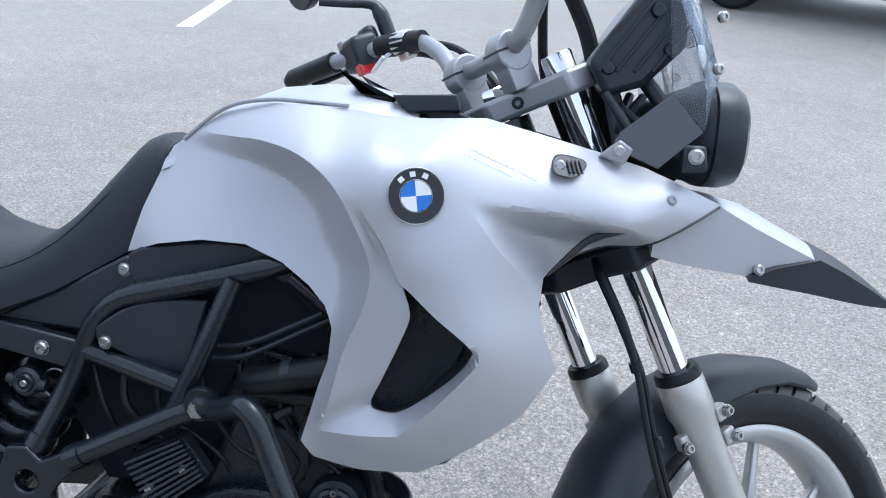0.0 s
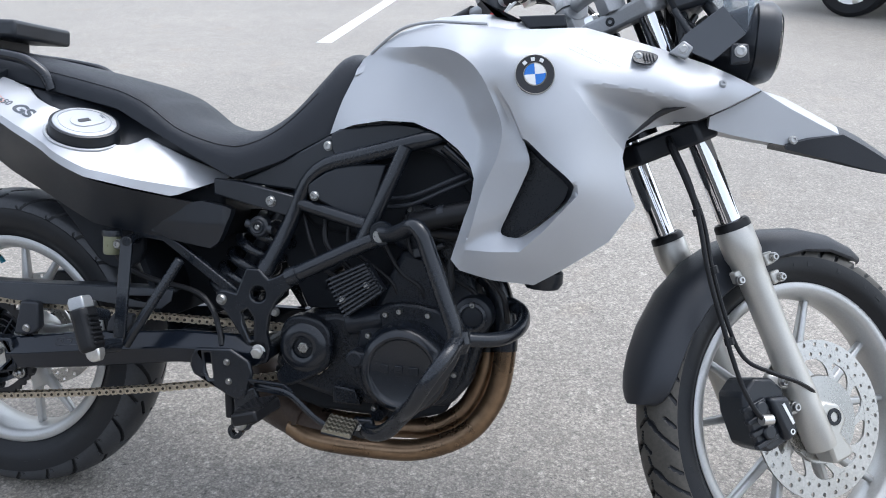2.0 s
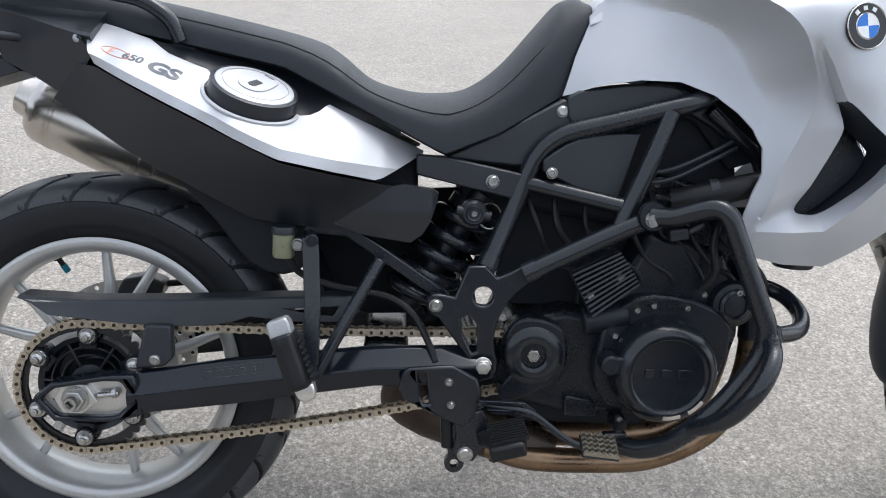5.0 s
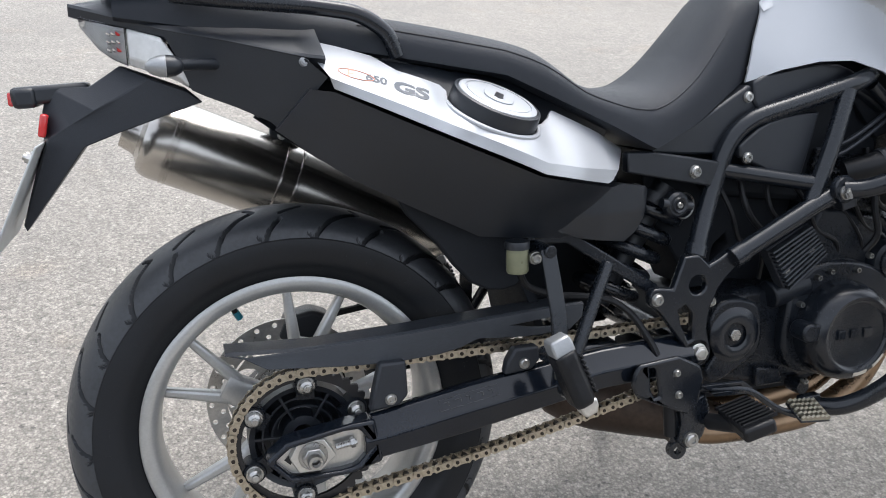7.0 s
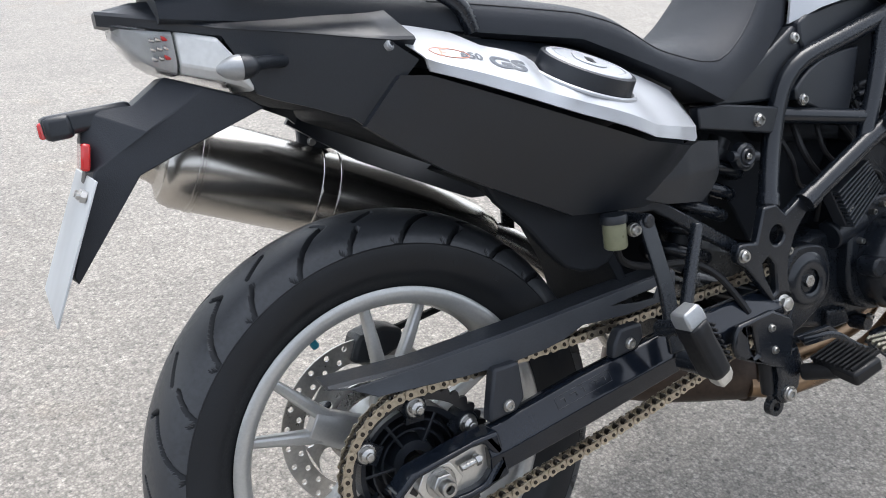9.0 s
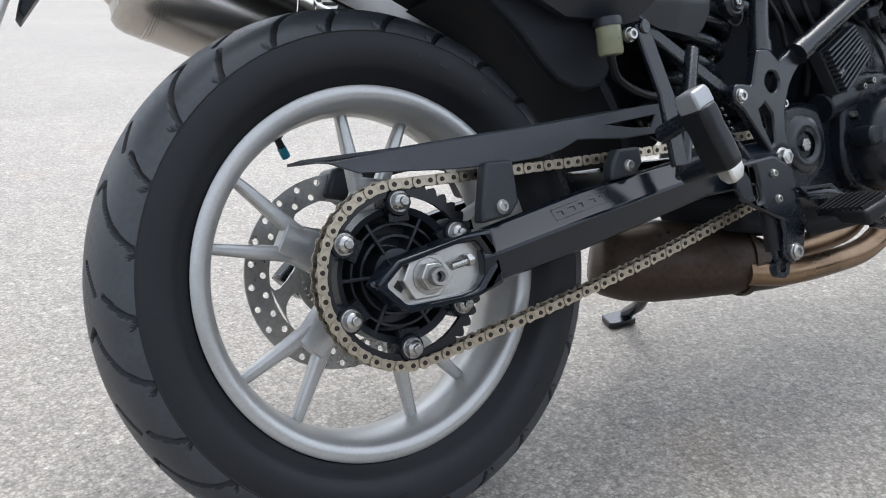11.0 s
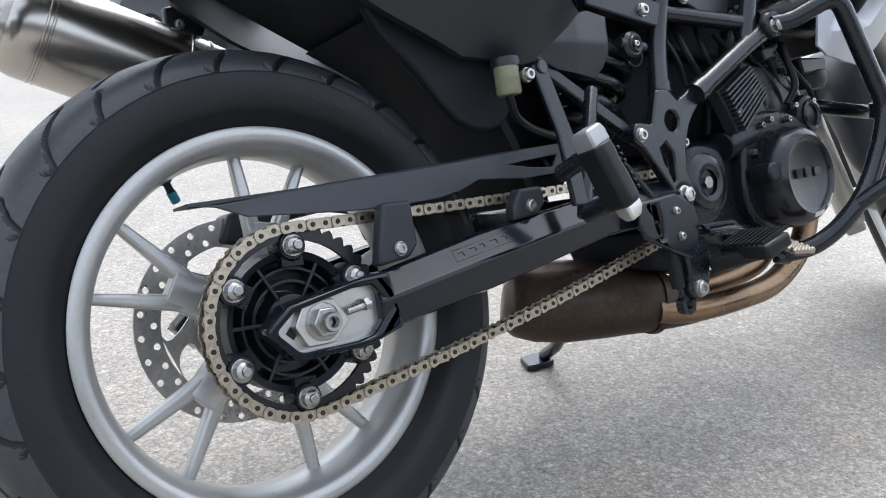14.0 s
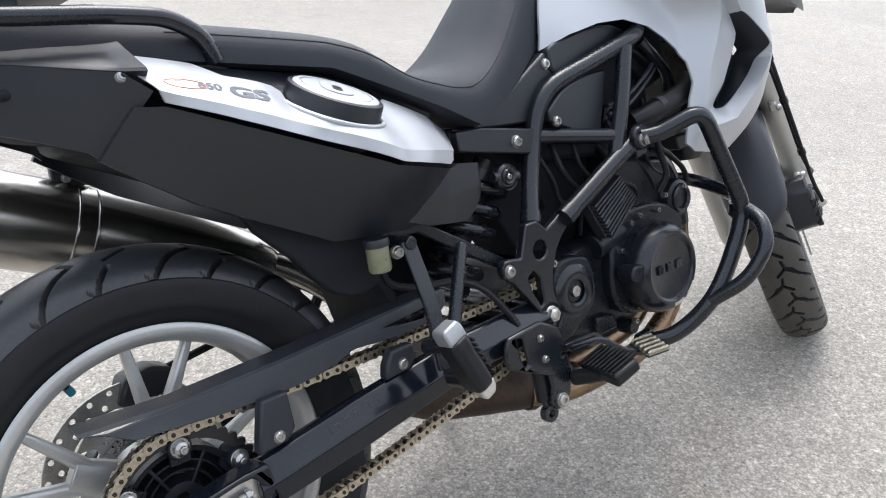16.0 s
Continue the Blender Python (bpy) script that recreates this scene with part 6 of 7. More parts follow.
# rear brake caliper beyond the wheel
cal = part("rear_caliper", plate([(-0.01, 0.420), (0.005, 0.455), (0.045, 0.462), (0.075, 0.450), (0.07, 0.425), (0.03, 0.41)], 0.055, 0.105), BLACK, bike, "black rear brake caliper", bevel=0.006)
part("caliper_arm", sweep([(0.06, 0.09, 0.44), (0.16, 0.10, 0.45), (0.26, 0.11, 0.43)], 0.006, 8), HOSE, cal)

# ---- footrests, pedal and stand ----
heel = part("heel_guard", plate([(0.484, 0.377), (0.492, 0.391), (0.561, 0.397), (0.600, 0.376), (0.607, 0.353), (0.598, 0.315), (0.579, 0.299), (0.555, 0.309), (0.489, 0.341), (0.481, 0.359)], -0.182, -0.172, [(0.509, 0.384), (0.521, 0.384), (0.529, 0.336), (0.520, 0.334), (0.513, 0.350)]), FRAME, bike, "black heel plate", bevel=0.004)
part("heel_stay", plate([(0.566, 0.312), (0.612, 0.330), (0.622, 0.300), (0.612, 0.262), (0.600, 0.243), (0.580, 0.240), (0.566, 0.254), (0.572, 0.285)], -0.180, -0.168), FRAME, heel, bevel=0.004)
bolt((0.561, -0.182, 0.335), r=0.0065, h=0.005, parent=heel)
bolt((0.556, -0.182, 0.371), r=0.0065, h=0.005, parent=heel)
bolt((0.586, -0.184, 0.257), r=0.0125, h=0.006, parent=heel)
part("spring_link", join(rod((0.555, -0.165, 0.33), (0.560, -0.165, 0.262), 0.010, 12)), HOSE, heel)
part("tow_eye", join(lathe([(0.007, -0.006), (0.015, -0.006), (0.015, 0.006), (0.007, 0.006)], 24, closed=True)), FRAME, heel, m=at(0.571, -0.165, 0.236))
part("eye_arm", plate([(0.555, 0.30), (0.580, 0.30), (0.582, 0.245), (0.562, 0.243)], -0.170, -0.160), FRAME, heel, bevel=0.003)
foot = part("rider_footrest", join(rod((0.612, -0.185, 0.285), (0.648, -0.272, 0.305), 0.013, 12), box(0.052, 0.085, 0.022, at(0.642, -0.240, 0.306) @ rot(-18, "Y") @ rot(-8, "Z"))), HOSE, bike, "ribbed rubber rider footrest", bevel=0.005)
for k in range(9):
    part("rib", box(0.054, 0.004, 0.005, at(0.640, -0.205 - 0.0085 * k, 0.319) @ rot(-18, "Y") @ rot(-8, "Z")), HOSE, foot)
ped = part("brake_pedal", sweep(bent([(0.60, -0.175, 0.336), (0.64, -0.185, 0.333), (0.682, -0.19, 0.330), (0.735, -0.195, 0.290), (0.770, -0.20, 0.276)], 0.02), 0.0055, 10, flat=0.7), FRAME, bike, "black brake pedal with a toothed steel pad")
part("pedal_web", plate([(0.60, 0.346), (0.672, 0.344), (0.690, 0.331), (0.684, 0.322), (0.62, 0.326)], -0.190, -0.182, [(0.615, 0.341), (0.668, 0.339), (0.672, 0.331), (0.615, 0.332)]), FRAME, ped, bevel=0.001)
pm = at(0.786, -0.205, 0.284) @ rot(6, "Y") @ rot(22, "X")
pad = part("pedal_pad", box(0.056, 0.044, 0.004, at(0, 0, -0.003)), FRAME, ped, "toothed bright metal pad", m=pm, bevel=0.001)
for k in range(5):
    teeth = rings([[V(-0.027 + 0.0045 * q, y, z) for y, z in ((-0.0022, -0.002), (-0.0022, 0.004 + 0.004 * (q % 2)), (0.0022, 0.004 + 0.004 * (q % 2)), (0.0022, -0.002))] for q in range(13)])
    part("pad_ridge", teeth, BRASSY, pad, m=pm @ at(0, -0.019 + 0.0095 * k, 0), flat=True)

# crash bar
CB = 0.0145
bar = part("crash_bar", sweep(bent([(0.840, -0.186, 0.634), (0.864, -0.204, 0.635), (0.920, -0.253, 0.664), (0.998, -0.266, 0.485), (0.985, -0.264, 0.440), (0.945, -0.258, 0.376), (0.908, -0.252, 0.335), (0.880, -0.222, 0.296), (0.850, -0.198, 0.276), (0.822, -0.165, 0.272)], 0.028, 6), CB, 18), FRAME, bike, "black tubular engine crash bar")
part("bar_tab", plate([(0.795, 0.262), (0.800, 0.292), (0.835, 0.294), (0.845, 0.266), (0.82, 0.255)], -0.176, -0.160), FRAME, bar, bevel=0.003)
bolt((0.812, -0.177, 0.279), r=0.008, h=0.006, parent=bar, hexed=True)
part("bar_loop", sweep(bent([(0.999, -0.266, 0.480), (0.990, -0.308, 0.462), (0.966, -0.328, 0.425), (0.936, -0.306, 0.370), (0.906, -0.250, 0.334)], 0.03, 6), 0.0125, 16), FRAME, bar)
part("bar_brace", sweep(bent([(1.000, -0.258, 0.480), (1.066, -0.220, 0.476), (1.095, -0.16, 0.490), (1.085, -0.10, 0.510), (1.03, -0.08, 0.520)], 0.035, 6), 0.0125, 16), FRAME, bar)
part("weld", sweep([V(1.000, -0.256, 0.492), V(1.003, -0.257, 0.478), V(0.999, -0.253, 0.462)], [0.016, 0.0185, 0.016], 18), FRAME, bar)
part("bar_foot", join(lathe([(0, -0.008), (0.020, -0.008), (0.022, -0.004), (0.022, 0.004)], 24)), FRAME, bar, m=at(0.84, -0.184, 0.634))
bolt((0.838, -0.194, 0.630), r=0.0115, h=0.008, parent=bar, hexed=True)

# side stand on the far side
stand = part("side_stand", sweep(bent([(0.60, 0.10, 0.27), (0.650, 0.20, 0.15), bike.matrix_basis.inverted() @ V(0.706, 0.330, 0.016)], 0.05), 0.0115, 12), FRAME, bike, "black side stand with a flat foot")
part("stand_foot", plate([(0.62, -0.022), (0.635, -0.03), (0.70, -0.03), (0.715, 0.0), (0.70, 0.03), (0.64, 0.028)], 0.0, 0.012), FRAME, stand, m=bike.matrix_basis.inverted() @ at(0.150, 0.330, 0.013) @ rot(-90, "X") @ Matrix.Diagonal((0.8, 1, 0.8, 1)), bevel=0.002)

# ---- steered parts: fork, handlebar, front mudguard, brake ----
for s in (-1, 1):
    leg = part("fork_leg", rod((0.040, s * 0.094, 0.455), (0.040, s * 0.094, 0.02), 0.0200, 28), CHROME, bike, "chrome fork tube over a grey slider", m=STEER)
    part("slider", lathe([(0, 0.0), (0.0265, 0.002), (0.0285, 0.02), (0.0275, 0.10), (0.026, 0.22), (0.0265, 0.33), (0.029, 0.36), (0.0325, 0.372), (0.0325, 0.415), (0.030, 0.420), (0.0205, 0.420)], 32), FORK, leg, "grey painted fork slider", m=STEER @ at(0.048, s * 0.094, -0.375) @ rot(-1.1, "Y") @ rot(90, "X"))
    part("dust_seal", lathe([(0.0205, 0.010), (0.028, 0.010), (0.031, 0.006), (0.0315, -0.004), (0.0205, -0.004)], 28), HOSE, leg, m=STEER @ at(0.041, s * 0.094, 0.048) @ rot(90, "X"))
    part("axle_lug", plate([(0.045, -0.30), (0.072, -0.295), (0.100, -0.315), (0.104, -0.345), (0.082, -0.362), (0.095, -0.40), (0.082, -0.408), (0.045, -0.405)], s * 0.094 - 0.022, s * 0.094 + 0.022), FORK, leg, m=STEER, bevel=0.006)
    for f, a in ((0.012, -0.035), (0.085, -0.065), (0.085, -0.03)):
        part("lower_lug", box(0.020, 0.016, 0.022, at(f, s * 0.094, a)), FORK, leg, m=STEER, bevel=0.003)
    if s < 0:
        for f, a in ((0.006, -0.040), (0.092, -0.068), (0.092, -0.030)):
            p = STEER @ V(f, s * 0.105, a)
            q = STEER @ V(f, s * 0.205, a)
            bolt(p, (q - p).normalized(), 0.0085, 0.006, leg)
        part("fork_cap", lathe([(0, 0.0), (0.012, 0.0), (0.013, 0.003), (0.019, 0.003), (0.0205, 0.0), (0.0205, -0.04)], 24), CHROME, leg, m=STEER @ at(0.040, s * 0.094, 0.494) @ rot(90, "X"))
        part("axle_bore", lathe([(0, 0.004), (0.008, 0.004), (0.009, -0.001), (0.015, -0.001), (0.016, 0.004)], 20), ENGINE, leg, m=STEER @ at(0.078, s * 0.094 - 0.023, -0.329))
axle_f = part("front_axle", rod((AXF, -0.10, AXA), (AXF, 0.10, AXA), 0.011), STEEL, bike, m=STEER)
# triple clamps
def clamp(a0, a1, w):
    o = [(-0.045, -0.03), (-0.045, 0.03), (0.0, 0.07), (0.02, 0.125), (0.06, 0.125), (0.075, 0.10), (0.068, 0.06), (0.03, 0.03), (0.03, -0.03), (0.068, -0.06), (0.075, -0.10), (0.06, -0.125), (0.02, -0.125), (0.0, -0.07)]
    bm = bmesh.new()
    lo = [bm.verts.new((f, l, a0)) for f, l in o]
    hi = [bm.verts.new((f, l, a1)) for f, l in o]
    bm.faces.new(lo[::-1])
    bm.faces.new(hi)
    for i in range(len(o)):
        j = (i + 1) % len(o)
        bm.faces.new((lo[i], lo[j], hi[j], hi[i]))
    return bm
yoke = part("upper_yoke", clamp(0.442, 0.474, 0.1), GREYCAP, bike, "grey cast upper fork yoke", m=STEER, bevel=0.006)
part("yoke_nut", lathe([(0, 0.014), (0.014, 0.014), (0.017, 0.010), (0.018, 0.0)], 6), CHROME, yoke, m=STEER @ at(-0.005, 0, 0.474) @ rot(90, "X"))
yp = STEER @ V(-0.012, -0.055, 0.458)
bolt(yp, (STEER @ V(-0.05, -0.10, 0.458) - yp).normalized(), 0.0095, 0.006, yoke, ENGINE)
part("lower_yoke", clamp(0.205, 0.245, 0.1), BLACK, bike, "black lower fork yoke", m=STEER, bevel=0.006)
part("steering_head", rod(STEER @ V(0, 0, 0.25), STEER @ V(0, 0, 0.44), 0.032, 20), FRAME, bike, "black steering head")
# handlebar
bar_pts = [(-0.075, 0.43, 0.640), (-0.055, 0.36, 0.635), (-0.005, 0.26, 0.622), (0.028, 0.165, 0.600), (0.022, 0.115, 0.560), (0.005, 0.085, 0.530), (0.002, 0.04, 0.522), (0.002, -0.04, 0.522), (0.005, -0.085, 0.530), (0.022, -0.115, 0.560), (0.028, -0.165, 0.600), (-0.005, -0.26, 0.622), (-0.055, -0.36, 0.635), (-0.075, -0.43, 0.640)]
def clamp_disc(s):
    d = lathe([(0, -0.016), (0.0255, -0.016), (0.0275, -0.013), (0.0275, 0.013), (0.0255, 0.016), (0, 0.016)], 36)
    bmesh.ops.translate(d, verts=d.verts, vec=(0.002, s * 0.055, 0.521))
    return d
hb = part("handlebar", sweep(bent(bar_pts, 0.035), 0.0125, 16), GREYCAP, bike, "grey tubular handlebar", m=STEER)
for s in (-1, 1):
    cl = part("bar_clamp", join(box(0.040, 0.030, 0.040, at(0.002, s * 0.055, 0.492)), clamp_disc(s)), GREYCAP, hb, "silver handlebar clamp", m=STEER, bevel=0.003, segs=2)
    part("clamp_gap", box(0.0555, 0.0335, 0.003, at(0.002, s * 0.055, 0.526)), INK, hb, m=STEER)
    part("grip", sweep([(-0.078, s * 0.445, 0.6405), (-0.075, s * 0.43, 0.640), (-0.040, s * 0.33, 0.632)], [0.012, 0.0175, 0.0170], 16), HOSE, hb, "black rubber grip", m=STEER)
    part("switch_housing", join(box(0.050, 0.060, 0.052, at(-0.012, s * 0.285, 0.626)), box(0.024, 0.04, 0.03, at(0.01, s * 0.285, 0.648))), BLACK, hb, "black switch housing", m=STEER, bevel=0.010, segs=3)
    part("lever", sweep(smooth_line([(0.03, s * 0.25, 0.618), (0.025, s * 0.30, 0.616), (0.0, s * 0.38, 0.618), (-0.035, s * 0.45, 0.624)]), [0.009, 0.007, 0.006, 0.007], 10), FRAME, hb, "black hand lever", m=STEER)
    part("mirror_stem", sweep(smooth_line([(0.035, s * 0.265, 0.630), (0.037, s * 0.267, 0.672), (0.030, s * 0.272, 0.692), (-0.005, s * 0.285, 0.708), (-0.04, s * 0.30, 0.725)]), [0.012, 0.013, 0.008, 0.007, 0.007], 12), BLACK, hb, "black mirror stem", m=STEER)
    part("mirror", join(rings([[V(-0.07 + 0.028 * c * math.cos(0.3), s * 0.32 + 0.052 * math.cos(a) * c, 0.760 + 0.036 * math.sin(a) * c) + V(-0.012 * h, 0, 0) for a in [2 * math.pi * k / 20 for k in range(20)]] for c, h in ((1.0, 1), (1.0, -0.4), (0.7, -1.4))])), BLACK, hb, "black mirror housing", m=STEER, bevel=0.003)
part("bar_wrap", sweep([(0.0, 0.245, 0.620), (0.015, 0.205, 0.610), (0.026, 0.160, 0.598)], [0.017, 0.019, 0.016], 12), HOSE, hb, "black wrapped wiring on the bar", m=STEER)
part("kill_switch", box(0.030, 0.022, 0.020, at(-0.022, 0.27, 0.600)), RED, hb, "red switch button", m=STEER, bevel=0.004)
part("switch_button", box(0.014, 0.018, 0.016, at(-0.030, 0.30, 0.648)), GREYCAP, hb, m=STEER, bevel=0.003)
part("lever_perch", join(rod((0.012, 0.215, 0.612), (0.022, 0.185, 0.606), 0.019, 14), box(0.03, 0.03, 0.02, at(0.022, 0.20, 0.594))), ALU, hb, "bare metal lever bracket", m=STEER, bevel=0.003)
for k, (y0, dz) in enumerate(((0.22, -0.02), (0.20, -0.03), (0.17, -0.015), (-0.15, 0.0))):
    part("cable", sweep(smooth_line([(0.02, y0, 0.60), (0.05, y0 * 0.75, 0.585 + dz), (0.055, y0 * 0.5, 0.54 + dz), (0.05, y0 * 0.3, 0.47), (0.06, y0 * 0.2, 0.38)]), 0.0055 + 0.001 * (k % 2), 8), HOSE, hb, m=STEER)
part("cable", sweep(smooth_line([(0.035, -0.16, 0.60), (0.075, -0.12, 0.57), (0.095, -0.10, 0.50), (0.085, -0.085, 0.42), (0.07, -0.05, 0.36)]), 0.011, 10), HOSE, hb, "thick black cable loom", m=STEER)
part("lever_loop", sweep(smooth_line([(-0.02, 0.21, 0.60), (-0.03, 0.24, 0.588), (-0.01, 0.225, 0.60), (0.01, 0.20, 0.607)]), 0.003, 8), WHITE, hb, m=STEER)

# front mudguard following the tyre
def guard_ring(a, r, w, drop):
    c, si = math.cos(radians(a)), math.sin(radians(a))
    out, back_ = [], []
    for k in range(15):
        f = -1 + 2 * k / 14
        b = f * math.pi * 0.5
        y, rr = w * math.sin(b) if abs(f) < 1 else w * f, r - drop * (1 - math.cos(b)) ** 1.5 - 0.006 * f * f
        out.append(V(AXF + rr * c, y, AXA + rr * si))
        back_.append(V(AXF + (rr - 0.004) * c, y * 0.94, AXA + (rr - 0.004) * si))
    return out + back_[::-1]
GA = [(38, 0.344, 0.022, 0.006), (40, 0.346, 0.040, 0.012), (46, 0.349, 0.054, 0.022), (56, 0.353, 0.062, 0.030), (68, 0.356, 0.066, 0.040), (80, 0.359, 0.066, 0.050), (92, 0.362, 0.068, 0.060), (104, 0.363, 0.068, 0.060), (116, 0.362, 0.068, 0.050), (128, 0.360, 0.068, 0.044), (136, 0.358, 0.067, 0.040), (142.5, 0.357, 0.064, 0.036), (147, 0.356, 0.056, 0.032), (149.8, 0.355, 0.044, 0.026), (151.3, 0.354, 0.030, 0.018)]
mg = part("front_mudguard", rings([guard_ring(*g) for g in GA]), MATTE, bike, "dark grey plastic front mudguard", m=STEER, angle=40)
# brake caliper, hose and sensor
cal = part("front_caliper", plate([(-0.078, -0.215), (-0.045, -0.200), (-0.010, -0.215), (0.004, -0.24), (-0.004, -0.30), (-0.030, -0.328), (-0.070, -0.326), (-0.090, -0.305), (-0.088, -0.245)], -0.108, -0.040), BLACK, bike, "black brake caliper with lettering bars", m=STEER, bevel=0.006)
part("caliper_bridge", plate([(-0.040, -0.238), (0.000, -0.252), (-0.008, -0.318), (-0.036, -0.322)], -0.122, -0.10), BLACK, cal, m=STEER, bevel=0.008, segs=3)
part("lettering_bar", box(0.0055, 0.001, 0.040, at(-0.016, -0.1225, -0.278) @ rot(-8, "Y")), WHITE, cal, m=STEER)
part("lettering_dot", lathe([(0.0028, -0.0005), (0.0050, -0.0005), (0.0050, 0.0005), (0.0028, 0.0005)], 16, closed=True), WHITE, cal, m=STEER @ at(-0.021, -0.1225, -0.309))
for a in (-0.240, -0.262, -0.284, -0.306):
    part("cooling_rib", box(0.050, 0.012, 0.009, at(-0.068, -0.108, a)), BLACK, cal, m=STEER, bevel=0.002)
for f, a in ((-0.058, -0.25), (-0.060, -0.292)):
    part("piston_cap", rod((f, -0.118, a), (f, -0.10, a), 0.013, 18), BLACK, cal, m=STEER, bevel=0.003)
part("caliper_mount", join(box(0.07, 0.014, 0.024, at(0.018, -0.095, -0.235) @ rot(25, "Y")), box(0.05, 0.014, 0.024, at(0.02, -0.095, -0.285) @ rot(10, "Y"))), FORK, cal, m=STEER, bevel=0.004)
for f, a in ((0.012, -0.232), (0.016, -0.282)):
    p = STEER @ V(f, -0.105, a)
    bolt(p, (STEER @ V(f, -0.2, a) - p).normalized(), 0.0095, 0.008, cal)
part("banjo", join(rod((-0.075, -0.125, -0.262), (-0.055, -0.125, -0.270), 0.009, 12)), ALU, cal, m=STEER)
part("brake_hose", sweep(smooth_line([(0.01, -0.06, 0.235), (-0.018, -0.095, 0.215), (-0.030, -0.115, 0.15), (-0.040, -0.12, 0.09), (-0.062, -0.12, 0.0), (-0.075, -0.12, -0.10), (-0.082, -0.12, -0.19), (-0.078, -0.125, -0.245), (-0.066, -0.125, -0.268)]), [0.006, 0.0075, 0.007, 0.0042, 0.0042, 0.0042, 0.0042, 0.0042, 0.0042], 10), HOSE, bike, "braided brake hose down the fork", m=STEER)
part("sensor_cable", sweep(smooth_line([(-0.020, -0.10, 0.20), (-0.026, -0.112, 0.09), (-0.048, -0.115, 0.0), (-0.060, -0.115, -0.10), (-0.055, -0.118, -0.16), (-0.02, -0.125, -0.20), (0.02, -0.128, -0.235), (0.05, -0.12, -0.265), (0.064, -0.105, -0.285)]), 0.0038, 8), HOSE, bike, "black wheel sensor cable", m=STEER)
part("sensor", box(0.014, 0.016, 0.032, at(0.072, -0.09, -0.275) @ rot(-15, "Y")), STEEL, bike, m=STEER, bevel=0.002)
for a, l in ((0.10, -0.118), (0.0, -0.118), (-0.12, -0.118)):
    part("hose_clip", rod((-0.0355 - 0.13 * (0.10 - a) if a > -0.05 else -0.071, l, a + 0.006), (-0.0365 - 0.13 * (0.10 - a) if a > -0.05 else -0.073, l, a - 0.006), 0.0085, 10), HOSE, bike, m=STEER)

# ---- headlamp, screen and instruments, fixed to the frame ----
def lamp_ring(x, w, zc, h, n=28, p=3.0):
    out = []
    for k in range(n):
        a = 2 * math.pi * k / n
        c, s_ = math.cos(a), math.sin(a)
        out.append(V(x, w * math.copysign(abs(c) ** (2 / p), c), zc + h * math.copysign(abs(s_) ** (2 / p), s_)))
    return out
hl = part("headlamp", rings([lamp_ring(1.345, 0.060, 0.990, 0.035), lamp_ring(1.375, 0.085, 0.992, 0.048), lamp_ring(1.415, 0.105, 0.996, 0.060), lamp_ring(1.432, 0.112, 0.998, 0.065), lamp_ring(1.434, 0.118, 0.998, 0.068), lamp_ring(1.458, 0.118, 0.998, 0.068), lamp_ring(1.470, 0.112, 0.996, 0.062)]), BLACK, bike, "black headlamp housing with a clear lens", m=at(0, 0.0, 0), angle=40)
part("lens", rings([lamp_ring(1.4705, 0.108, 0.996, 0.058), lamp_ring(1.476, 0.10, 0.996, 0.052), lamp_ring(1.479, 0.06, 0.996, 0.03)]), CLEAR, hl, "clear headlamp lens")
bolt((1.408, -0.132, 0.972), (0, -1, 0), 0.010, 0.005, hl)
part("lamp_bracket", plate([(1.392, 0.985), (1.42, 0.985), (1.425, 0.955), (1.395, 0.950)], -0.130, -0.11), BLACK, hl, bevel=0.004)
# screen: curved clear front and grey flanks
def scr(x, w, z, bow):
    return [V(x - bow * u * u, u * w, z + 0.010 * (1 - u * u)) for u in [-1 + k / 6 for k in range(13)]]
front_rows = [scr(1.452, 0.125, 1.005, 0.035), scr(1.452, 0.125, 1.05, 0.04), scr(1.440, 0.120, 1.10, 0.045), scr(1.420, 0.112, 1.15, 0.045), scr(1.398, 0.100, 1.20, 0.040), scr(1.380, 0.080, 1.235, 0.030)]
sb_ = rings(front_rows, close=False, cap=False)
bmesh.ops.solidify(sb_, geom=list(sb_.faces), thickness=0.003)
screen = part("windscreen", sb_, SMOKE, bike, "small smoked windscreen", angle=60)
screen.visible_shadow = False
for s in (-1, 1):
    part("screen_flank", plate([(1.374, 1.043), (1.318, 0.995), (1.308, 0.976), (1.366, 0.954), (1.414, 1.000)], s * 0.128, s * 0.125), SCREENGREY, screen, "smoked grey screen flank", bevel=0.001)
    part("screen_side", plate([(1.374, 1.043), (1.414, 1.000), (1.427, 1.071), (1.389, 1.151), (1.372, 1.20), (1.362, 1.149)], lambda x, z: s * (0.128 - 0.16 * max(0, z - 1.05)), lambda x, z: s * (0.125 - 0.16 * max(0, z - 1.05))), SMOKE, screen, "smoked clear screen side").visible_shadow = False
    part("screen_stay", join(plate([(1.295, 0.965), (1.318, 0.986), (1.335, 0.975), (1.325, 0.955)], s * 0.132, s * 0.120)), GREYCAP, screen, bevel=0.003)
    bolt((1.318, s * 0.132, 0.972), (0, s, 0), 0.008, 0.004, screen)
    bolt((1.425, s * 0.122, 1.075), (0.4, s, 0), 0.007, 0.004, screen)
    bolt((1.425, s * 0.116, 1.135), (0.4, s, 0), 0.007, 0.004, screen)
ins = part("instrument_panel", plate([(1.275, 1.075), (1.335, 1.165), (1.352, 1.170), (1.388, 1.155), (1.392, 1.10), (1.345, 1.05), (1.30, 1.035)], -0.095, 0.095), BLACK, bike, "black instrument housing", bevel=0.01)
